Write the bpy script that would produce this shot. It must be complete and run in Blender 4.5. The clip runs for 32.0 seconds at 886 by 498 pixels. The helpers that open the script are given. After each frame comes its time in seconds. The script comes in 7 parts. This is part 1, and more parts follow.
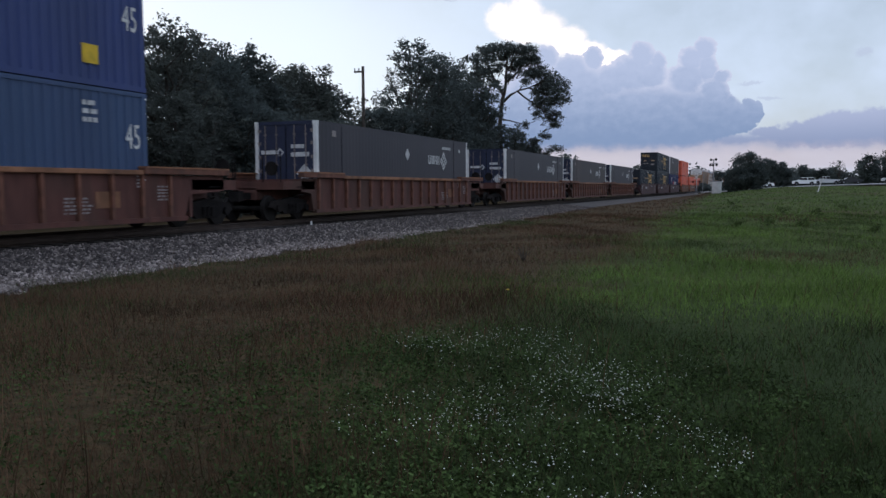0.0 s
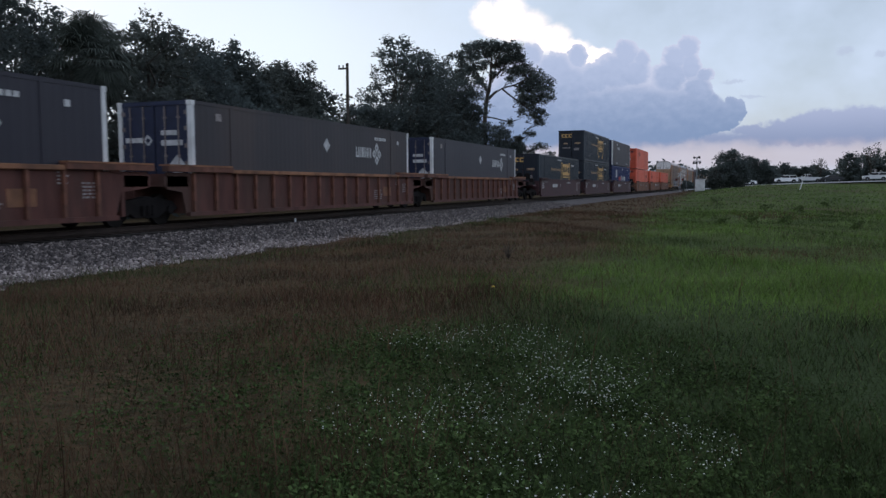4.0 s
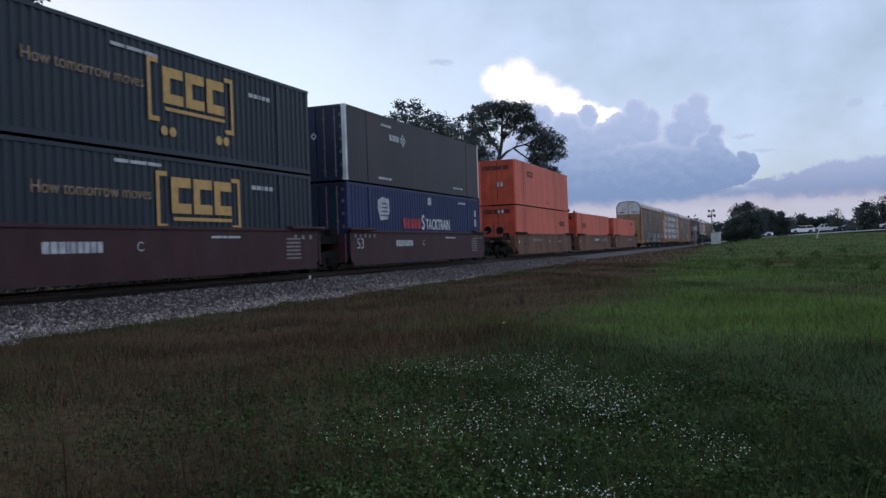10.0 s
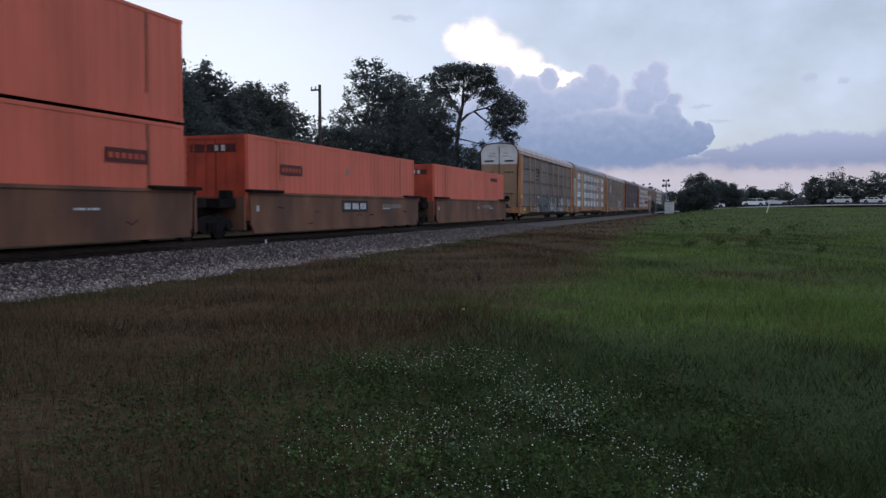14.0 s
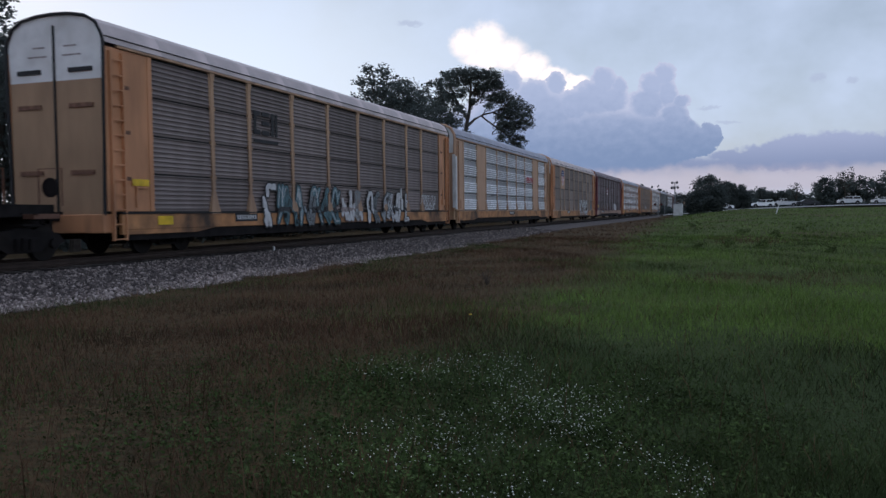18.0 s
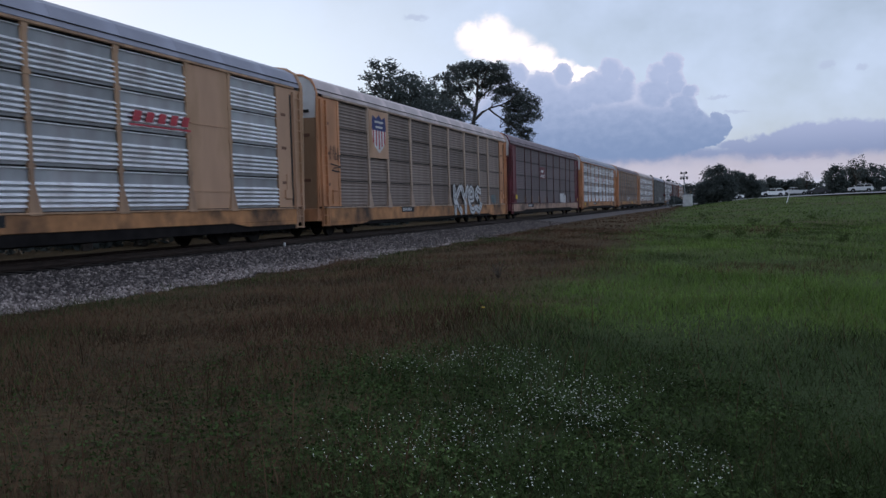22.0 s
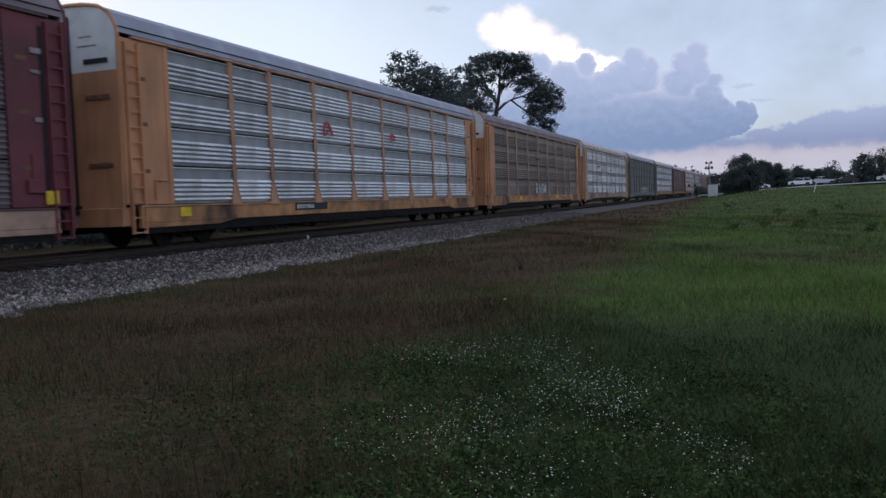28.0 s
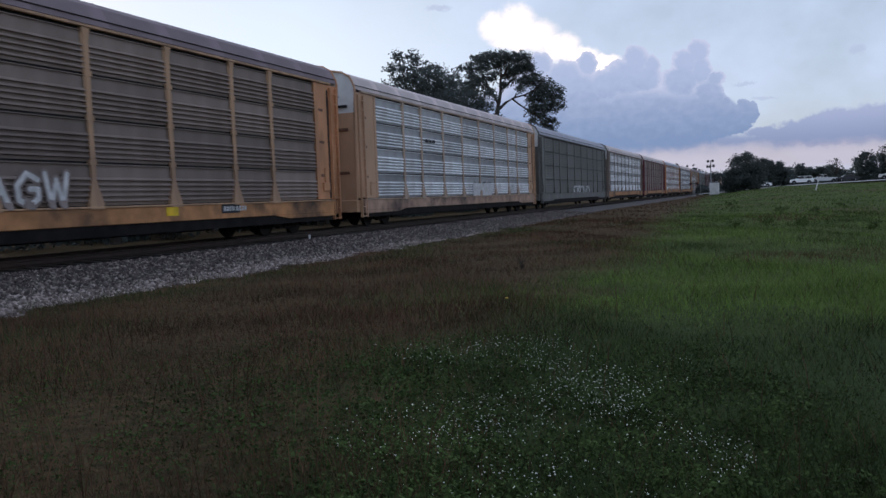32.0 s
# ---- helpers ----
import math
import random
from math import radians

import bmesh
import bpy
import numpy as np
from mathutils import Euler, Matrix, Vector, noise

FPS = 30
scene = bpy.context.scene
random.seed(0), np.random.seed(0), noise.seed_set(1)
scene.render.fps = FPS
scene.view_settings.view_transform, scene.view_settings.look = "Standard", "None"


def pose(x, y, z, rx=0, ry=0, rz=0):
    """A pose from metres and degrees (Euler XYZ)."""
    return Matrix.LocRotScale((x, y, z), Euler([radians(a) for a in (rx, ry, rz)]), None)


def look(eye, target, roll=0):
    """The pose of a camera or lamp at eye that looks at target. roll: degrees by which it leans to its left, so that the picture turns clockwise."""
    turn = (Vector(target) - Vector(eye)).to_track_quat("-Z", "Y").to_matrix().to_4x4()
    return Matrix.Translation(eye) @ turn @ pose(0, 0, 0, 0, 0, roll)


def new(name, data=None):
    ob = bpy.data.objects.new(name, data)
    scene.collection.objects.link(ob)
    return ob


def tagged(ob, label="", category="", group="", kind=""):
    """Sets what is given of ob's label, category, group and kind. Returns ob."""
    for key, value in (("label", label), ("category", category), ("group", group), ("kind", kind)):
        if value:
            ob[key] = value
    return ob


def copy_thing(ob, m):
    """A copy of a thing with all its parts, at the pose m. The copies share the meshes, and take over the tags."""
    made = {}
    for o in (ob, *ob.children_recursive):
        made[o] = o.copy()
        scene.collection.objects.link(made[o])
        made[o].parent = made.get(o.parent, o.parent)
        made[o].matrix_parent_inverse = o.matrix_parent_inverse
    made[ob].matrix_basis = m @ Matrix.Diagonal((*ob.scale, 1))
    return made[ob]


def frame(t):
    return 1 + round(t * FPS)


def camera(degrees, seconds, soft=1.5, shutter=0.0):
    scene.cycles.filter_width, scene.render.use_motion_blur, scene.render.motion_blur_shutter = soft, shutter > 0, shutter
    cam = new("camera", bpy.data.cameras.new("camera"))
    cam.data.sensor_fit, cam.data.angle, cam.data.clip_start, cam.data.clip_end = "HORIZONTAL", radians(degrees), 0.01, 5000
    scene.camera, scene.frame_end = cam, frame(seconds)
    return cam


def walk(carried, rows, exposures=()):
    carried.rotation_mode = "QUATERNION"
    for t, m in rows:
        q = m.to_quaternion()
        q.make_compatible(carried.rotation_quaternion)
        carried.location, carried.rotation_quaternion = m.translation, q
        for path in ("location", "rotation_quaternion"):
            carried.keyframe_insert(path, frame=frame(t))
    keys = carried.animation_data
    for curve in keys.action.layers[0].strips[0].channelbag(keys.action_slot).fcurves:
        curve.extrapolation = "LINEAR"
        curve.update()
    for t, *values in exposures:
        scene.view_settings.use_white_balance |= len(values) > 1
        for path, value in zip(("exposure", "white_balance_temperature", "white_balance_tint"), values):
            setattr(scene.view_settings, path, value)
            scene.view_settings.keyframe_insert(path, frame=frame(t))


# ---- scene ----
cam = camera(57.0, 32.0, soft=1.5, shutter=0.22)
PATH = [
    (0.0, pose(-0.024, -0.042, 1.547, 85.78, 0.29, 21.16)),
    (0.5, pose(-0.033, -0.030, 1.532, 85.79, 0.35, 21.05)),
    (1.0, pose(-0.038, -0.038, 1.532, 85.73, 0.38, 21.01)),
    (1.5, pose(-0.060, 0.001, 1.532, 85.68, 0.26, 21.04)),
    (2.0, pose(-0.049, -0.005, 1.524, 85.68, 0.18, 20.97)),
    (2.5, pose(-0.054, -0.010, 1.531, 85.64, 0.07, 20.83)),
    (3.0, pose(-0.036, -0.053, 1.544, 85.60, 0.01, 20.46)),
    (3.5, pose(-0.057, 0.024, 1.528, 85.58, 0.17, 20.16)),
    (5.5, pose(-0.013, 0.015, 1.544, 85.70, 0.52, 20.23)),
    (6.0, pose(0.003, 0.016, 1.534, 85.64, 0.67, 20.28)),
    (6.5, pose(0.006, 0.034, 1.542, 85.77, 0.66, 20.09)),
    (7.0, pose(0.020, 0.007, 1.553, 85.75, 0.76, 20.23)),
    (7.5, pose(0.002, 0.041, 1.537, 86.31, 0.18, 20.41)),
    (8.0, pose(-0.004, 0.037, 1.514, 88.08, -0.34, 20.57)),
    (8.5, pose(-0.002, 0.069, 1.418, 89.85, -0.12, 20.50)),
    (9.0, pose(0.062, -0.005, 1.282, 89.29, 0.48, 20.41)),
    (9.5, pose(0.075, 0.011, 1.220, 89.00, 1.51, 21.00)),
    (10.0, pose(0.056, 0.002, 1.213, 90.00, 1.95, 21.20)),
    (10.5, pose(0.059, 0.027, 1.234, 90.58, 2.41, 22.04)),
    (11.0, pose(0.061, 0.024, 1.308, 90.77, 1.73, 22.36)),
    (11.5, pose(0.023, 0.043, 1.431, 90.20, -0.19, 22.97)),
    (12.0, pose(0.027, 0.047, 1.480, 87.57, 0.36, 22.52)),
    (12.5, pose(0.014, -0.007, 1.524, 86.32, 0.53, 20.90)),
    (13.0, pose(-0.008, 0.021, 1.540, 86.66, 0.06, 19.78)),
    (13.5, pose(-0.031, 0.042, 1.546, 86.94, -0.24, 18.98)),
    (14.0, pose(-0.029, 0.026, 1.549, 87.10, -0.03, 18.15)),
    (14.5, pose(-0.031, 0.052, 1.549, 86.89, 0.09, 17.65)),
    (16.5, pose(-0.017, 0.052, 1.551, 87.01, 0.36, 17.59)),
    (17.0, pose(-0.012, 0.065, 1.544, 86.94, 0.55, 17.87)),
    (17.5, pose(0.003, 0.028, 1.557, 87.13, 0.56, 18.32)),
    (18.0, pose(-0.001, 0.047, 1.555, 87.43, 0.62, 18.74)),
    (18.5, pose(-0.014, 0.046, 1.546, 87.42, 0.71, 19.32)),
    (19.0, pose(-0.016, 0.037, 1.547, 87.32, 0.75, 19.66)),
    (19.5, pose(-0.024, 0.031, 1.548, 87.32, 0.82, 19.30)),
    (20.0, pose(-0.011, 0.008, 1.554, 87.29, 0.90, 19.02)),
    (20.5, pose(-0.020, 0.026, 1.545, 87.16, 1.14, 19.20)),
    (21.0, pose(-0.021, 0.010, 1.551, 87.04, 1.18, 19.22)),
    (21.5, pose(-0.012, -0.020, 1.564, 87.04, 1.33, 19.26)),
    (22.0, pose(-0.029, 0.017, 1.552, 87.02, 1.47, 19.34)),
    (22.5, pose(-0.024, -0.000, 1.554, 86.92, 1.69, 19.56)),
    (23.0, pose(-0.002, -0.027, 1.563, 86.80, 1.69, 19.62)),
    (23.5, pose(-0.005, 0.002, 1.553, 86.57, 1.76, 19.65)),
    (24.0, pose(0.010, -0.011, 1.555, 86.46, 1.88, 20.00)),
    (24.5, pose(0.002, 0.018, 1.555, 86.53, 2.13, 20.34)),
    (25.0, pose(0.009, 0.022, 1.555, 86.48, 2.25, 20.43)),
    (25.5, pose(0.005, 0.043, 1.551, 86.46, 2.23, 20.38)),
    (27.5, pose(0.012, -0.021, 1.562, 86.60, 2.13, 20.88)),
    (28.0, pose(0.003, -0.016, 1.557, 86.50, 1.86, 20.94)),
    (28.5, pose(0.003, -0.006, 1.554, 86.38, 1.88, 20.88)),
    (29.0, pose(-0.005, -0.008, 1.553, 86.32, 2.03, 20.78)),
    (29.5, pose(-0.013, 0.036, 1.536, 86.34, 2.16, 20.95)),
    (30.0, pose(-0.016, 0.035, 1.545, 86.28, 2.10, 21.12)),
    (30.5, pose(-0.014, 0.008, 1.561, 86.16, 2.04, 21.22)),
    (31.0, pose(-0.007, 0.017, 1.547, 86.24, 2.03, 21.23)),
    (31.5, pose(-0.000, -0.027, 1.561, 86.37, 2.14, 21.10)),
    (32.0, pose(-0.004, 0.003, 1.553, 86.44, 2.02, 21.04)),
]
EXPOSURES = [(0.0, 0.19, 6550, 13), (7.0, 0.13, 6550, 13), (7.5, 0.20, 6500, 13), (8.0, 0.23, 6400, 14), (8.5, 0.05, 6300, 14), (9.0, -0.12, 6200, 14), (10.0, 0.12, 6200, 14), (11.0, 0.13, 6200, 13), (12.0, 0.20, 6250, 16), (13.0, 0.33, 6600, 16), (14.0, 0.14, 6600, 16), (17.0, -0.02, 6400, 15), (19.0, 0.07, 6400, 15), (32.0, 0.11, 6400, 15)]
walk(cam, PATH, EXPOSURES)

# ---------------------------------------------------------------- sky and light
SUN_AZ, SUN_EL = -62.0, 7.0      # degrees clockwise from +y, and above the horizon


def build_world():
    """Dusk sky with a bank of cumulus, a sunlit cloud and low layers."""
    world = bpy.data.worlds.new("world")
    scene.world = world
    world.use_nodes = True
    nt = world.node_tree
    nt.nodes.clear()
    N, L = nt.nodes.new, nt.links.new

    def put(socket, value):
        if hasattr(value, "is_output"):
            L(value, socket)
        else:
            socket.default_value = value

    def m(op, a, b=0.0, c=0.0, clamp=False):
        n = N("ShaderNodeMath")
        n.operation, n.use_clamp = op, clamp
        for s, v in zip(n.inputs, (a, b, c)):
            put(s, v)
        return n.outputs[0]

    def mixc(f, a, b):
        n = N("ShaderNodeMix")
        n.data_type = "RGBA"
        put(n.inputs[0], f)
        put(n.inputs[6], a)
        put(n.inputs[7], b)
        return n.outputs[2]

    def ramp(v, lo, hi):
        n = N("ShaderNodeMapRange")
        n.interpolation_type = "SMOOTHSTEP"
        put(n.inputs[0], v)
        n.inputs[1].default_value, n.inputs[2].default_value = lo, hi
        return n.outputs[0]

    tc = N("ShaderNodeTexCoord").outputs["Generated"]
    sep = N("ShaderNodeSeparateXYZ")
    L(tc, sep.inputs[0])
    X, Y, Z = sep.outputs
    az = m("MULTIPLY", m("ARCTAN2", X, Y), -57.2958)
    el = m("MULTIPLY", m("ARCSINE", Z), 57.2958)
    flat = N("ShaderNodeCombineXYZ")
    put(flat.inputs[0], az)
    put(flat.inputs[1], m("MULTIPLY", el, 1.25))

    def wobble(scale, detail, seed):
        n = N("ShaderNodeTexNoise")
        n.inputs["Scale"].default_value, n.inputs["Detail"].default_value = scale, detail
        n.inputs["Roughness"].default_value = 0.55
        off = N("ShaderNodeVectorMath")
        L(flat.outputs[0], off.inputs[0])
        off.inputs[1].default_value = (seed, seed * 1.7, 0)
        L(off.outputs[0], n.inputs["Vector"])
        return m("SUBTRACT", n.outputs["Fac"], 0.5)

    wa, wb, wc = wobble(0.62, 6, 3.1), wobble(0.7, 6, 17.7), wobble(0.16, 4, 40.2)
    fine, puff = wobble(1.3, 4, 71.0), wobble(2.4, 4, 93.0)

    def blobs(rows, amp):
        """The height of a heap of soft ellipses (azimuth, elevation, half width, half height)."""
        swell = m("MULTIPLY", puff, 0.55)
        a2, e2 = m("ADD", m("ADD", az, swell), m("MULTIPLY", wa, amp)), m("ADD", m("ADD", el, swell), m("MULTIPLY", wb, amp))
        top = None
        for a, e, ra, re in rows:
            u, v = m("DIVIDE", m("SUBTRACT", a2, a), ra), m("DIVIDE", m("SUBTRACT", e2, e), re)
            d = m("SUBTRACT", 1.0, m("SQRT", m("ADD", m("MULTIPLY", u, u), m("MULTIPLY", v, v))))
            top = d if top is None else m("SMOOTH_MAX", top, d, 0.06)
        return top

    sky = N("ShaderNodeTexSky")
    sky.sky_type, sky.sun_disc = "NISHITA", False
    sky.sun_elevation, sky.sun_rotation = radians(SUN_EL), radians(SUN_AZ)
    sky.air_density, sky.dust_density, sky.ozone_density = 1.0, 1.6, 1.4
    base = N("ShaderNodeVectorMath")
    base.operation = "SCALE"
    L(sky.outputs[0], base.inputs[0])
    base.inputs[3].default_value = SKY
    col = base.outputs[0]
    # thin high veil that evens out the blue
    veil = m("ADD", 0.62, m("MULTIPLY", wc, 0.7), clamp=True)
    col = mixc(veil, col, (0.63, 0.76, 0.97, 1))
    # pale glow to the west, low down
    pale = m("MULTIPLY", ramp(az, 8.0, 34.0), m("SUBTRACT", 1.0, ramp(el, 8.0, 21.0)))
    col = mixc(m("MULTIPLY", pale, 0.85), col, (0.80, 0.92, 1.04, 1))
    # sunlit cloud
    bright = blobs([(17.0, 11.5, 1.45, 1.2), (15.5, 11.7, 1.75, 1.5), (14.2, 10.8, 1.8, 1.4), (12.6, 9.9, 1.7, 1.15), (11.1, 9.2, 1.5, 0.85), (9.5, 8.9, 1.25, 0.6), (10.1, 8.3, 0.9, 0.6), (15.7, 10.6, 2.1, 0.95)], 0.9)
    col = mixc(ramp(bright, 0.0, 0.6), col, (1.12, 1.03, 0.98, 1))
    # low layer along the horizon
    hump = blobs([(-1.3, 3.5, 2.8, 0.56), (-3.4, 3.8, 2.4, 0.7), (-5.0, 4.1, 2.4, 0.87), (-6.9, 4.1, 2.4, 0.87), (-9.1, 3.8, 2.8, 0.95), (-11.7, 3.9, 3.6, 1.2), (-4.4, 3.1, 6.4, 0.87), (-18.0, 4.0, 6.0, 1.2)], 0.9)
    layer = m("MULTIPLY", ramp(m("ADD", el, m("MULTIPLY", wb, 0.8)), 1.9, 3.0), m("SUBTRACT", 1.0, ramp(m("ADD", el, m("MULTIPLY", wa, 1.6)), 3.1, 4.0)))
    layer = m("MULTIPLY", m("MAXIMUM", layer, ramp(hump, 0.0, 0.4)), m("SUBTRACT", 1.0, ramp(az, 12.0, 20.0)))
    col = mixc(m("MULTIPLY", layer, 0.92), col, mixc(ramp(el, 2.4, 5.2), (0.215, 0.275, 0.44, 1), (0.36, 0.42, 0.60, 1)))
    # cumulus bank
    heap = blobs([(14.0, 8.8, 0.95, 0.95), (12.4, 7.9, 1.6, 1.2), (10.8, 8.7, 0.72, 0.85), (12.2, 6.7, 3.2, 2.0), (7.6, 8.8, 0.9, 0.98), (6.6, 8.4, 0.65, 0.72), (8.3, 7.6, 1.75, 1.45), (9.5, 7.2, 1.5, 1.25), (7.0, 7.5, 1.2, 1.1), (3.6, 9.0, 0.82, 0.86), (4.4, 8.4, 0.95, 0.87), (3.4, 7.8, 0.75, 1.1),
                  (4.7, 7.2, 1.45, 1.2), (2.5, 7.2, 0.67, 0.52), (2.9, 6.1, 1.05, 1.35), (2.0, 5.5, 0.48, 0.52), (0.8, 5.2, 0.56, 0.6), (0.3, 4.9, 0.48, 0.71), (1.5, 4.4, 1.35, 0.95), (7.7, 4.6, 6.8, 2.5), (14.2, 5.2, 3.6, 4.0), (4.0, 4.7, 3.2, 1.9), (17.4, 4.8, 3.6, 2.4)], 0.55)
    shade = mixc(ramp(m("ADD", el, m("MULTIPLY", fine, 2.8)), 2.8, 9.0), (0.205, 0.290, 0.46, 1), (0.41, 0.49, 0.67, 1))
    rim = m("MULTIPLY", m("SUBTRACT", 1.0, ramp(heap, 0.0, 0.45)), ramp(el, 5.0, 7.5))
    shade = mixc(rim, shade, (0.54, 0.59, 0.74, 1))
    col = mixc(m("MULTIPLY", ramp(heap, 0.0, 0.10), ramp(m("ADD", el, m("MULTIPLY", wb, 0.8)), 2.3, 3.0)), col, shade)
    # pink streak just above the land
    streak = m("MULTIPLY", ramp(el, 0.4, 1.6), m("SUBTRACT", 1.0, ramp(m("ADD", el, m("MULTIPLY", wb, 1.2)), 2.2, 3.1)))
    col = mixc(m("MULTIPLY", streak, 0.65), col, (0.51, 0.465, 0.54, 1))
    # small dark scraps
    scraps = blobs([(20.9, 12.9, 1.1, 0.28), (-5.8, 8.2, 0.7, 0.36), (-7.8, 7.9, 0.5, 0.32), (-0.5, 5.7, 1.1, 0.14), (0.7, 6.7, 1.0, 0.16)], 0.35)
    col = mixc(m("MULTIPLY", ramp(scraps, 0.0, 0.6), 0.55), col, (0.42, 0.49, 0.64, 1))
    bg, out = N("ShaderNodeBackground"), N("ShaderNodeOutputWorld")
    L(col, bg.inputs[0])
    bg.inputs[1].default_value = SKY_STRENGTH
    L(bg.outputs[0], out.inputs[0])


SKY, SKY_STRENGTH = 0.12, 1.0
build_world()
sun = new("sun", bpy.data.lights.new("sun", "SUN"))
sun.data.energy, sun.data.angle, sun.data.color = 0.5, radians(12), (1.0, 0.90, 0.80)
sun.matrix_world = look((60 * math.sin(radians(SUN_AZ)), 60 * math.cos(radians(SUN_AZ)), 60 * math.tan(radians(SUN_EL))), (0, 0, 0))

# ---------------------------------------------------------------- materials


def material(name, color, rough=0.7, metal=0.0, spread=0.25, scale=3.0, dirt=None, dirt_scale=0.6, dirt_amount=0.5,
             bump=0.0, bump_scale=40.0, random_tint=0.0, island=False, streak=1.0, specular=0.4):
    """A procedural surface: base colour with grain, stains of a second colour and fine relief, in object space."""
    mat = bpy.data.materials.new(name)
    mat.use_nodes = True
    nt = mat.node_tree
    N, L = nt.nodes.new, nt.links.new
    bsdf = nt.nodes["Principled BSDF"]
    bsdf.inputs["Roughness"].default_value, bsdf.inputs["Metallic"].default_value = rough, metal
    bsdf.inputs["Specular IOR Level"].default_value = specular
    tc = N("ShaderNodeTexCoord")
    mp = N("ShaderNodeMapping")
    L(tc.outputs["Object"], mp.inputs[0])
    mp.inputs["Scale"].default_value = (1, 1, 1.0 / streak)

    def noise_at(s, detail=4):
        n = N("ShaderNodeTexNoise")
        n.inputs["Scale"].default_value, n.inputs["Detail"].default_value = s, detail
        L(mp.outputs[0], n.inputs["Vector"])
        return n.outputs["Fac"]

    def mix(f, a, b, kind="MIX"):
        n = N("ShaderNodeMix")
        n.data_type, n.blend_type = "RGBA", kind
        for s, v in ((n.inputs[0], f), (n.inputs[6], a), (n.inputs[7], b)):
            if hasattr(v, "is_output"):
                L(v, s)
            else:
                s.default_value = v
        return n.outputs[2]

    def ramp(v, lo, hi, a=0.0, b=1.0):
        n = N("ShaderNodeMapRange")
        L(v, n.inputs[0])
        for k, x in zip((1, 2, 3, 4), (lo, hi, a, b)):
            n.inputs[k].default_value = x
        return n.outputs[0]

    c = (*color, 1)
    lo, hi = [max(0, x * (1 - spread)) for x in color], [min(1, x * (1 + spread)) for x in color]
    col = mix(ramp(noise_at(scale), 0.3, 0.7), (*lo, 1), (*hi, 1))
    if dirt:
        col = mix(ramp(noise_at(dirt_scale, 6), 0.5 - 0.02, 0.68, 0.0, dirt_amount), col, (*dirt, 1))
    if random_tint or island:
        rnd = N("ShaderNodeNewGeometry").outputs["Random Per Island"] if island else N("ShaderNodeObjectInfo").outputs["Random"]
        col = mix(1.0, col, mix(rnd, (1 - random_tint,) * 3 + (1,), (1 + random_tint,) * 3 + (1,)), "MULTIPLY")
    L(col, bsdf.inputs["Base Color"])
    if bump:
        b = N("ShaderNodeBump")
        b.inputs["Strength"].default_value, b.inputs["Distance"].default_value = bump, 0.02
        L(noise_at(bump_scale), b.inputs["Height"])
        L(b.outputs[0], bsdf.inputs["Normal"])
    return mat


def let_light_through(mat, share):
    """Thin leaves: part of the light that falls on one side leaves on the other."""
    nt = mat.node_tree
    bsdf, out = nt.nodes["Principled BSDF"], nt.nodes["Material Output"]
    thin, both = nt.nodes.new("ShaderNodeBsdfTranslucent"), nt.nodes.new("ShaderNodeMixShader")
    nt.links.new(bsdf.inputs["Base Color"].links[0].from_socket, thin.inputs[0])
    both.inputs[0].default_value = share
    nt.links.new(bsdf.outputs[0], both.inputs[1])
    nt.links.new(thin.outputs[0], both.inputs[2])
    nt.links.new(both.outputs[0], out.inputs[0])
    return mat


def crushed_stone(name, dark, pale, power):
    """Broken stones of mixed tone: mostly dark and dusty, some freshly broken and pale."""
    mat = material(name, dark, 0.9, spread=0.3, scale=9, bump=0.4)
    nt = mat.node_tree
    bsdf = nt.nodes["Principled BSDF"]
    k, mix = nt.nodes.new("ShaderNodeMath"), nt.nodes.new("ShaderNodeMix")
    k.operation, mix.data_type = "POWER", "RGBA"
    nt.links.new(nt.nodes.new("ShaderNodeNewGeometry").outputs["Random Per Island"], k.inputs[0])
    k.inputs[1].default_value = power
    nt.links.new(k.outputs[0], mix.inputs[0])
    nt.links.new(bsdf.inputs["Base Color"].links[0].from_socket, mix.inputs[6])
    mix.inputs[7].default_value = (*pale, 1)
    nt.links.new(mix.outputs[2], bsdf.inputs["Base Color"])
    return mat


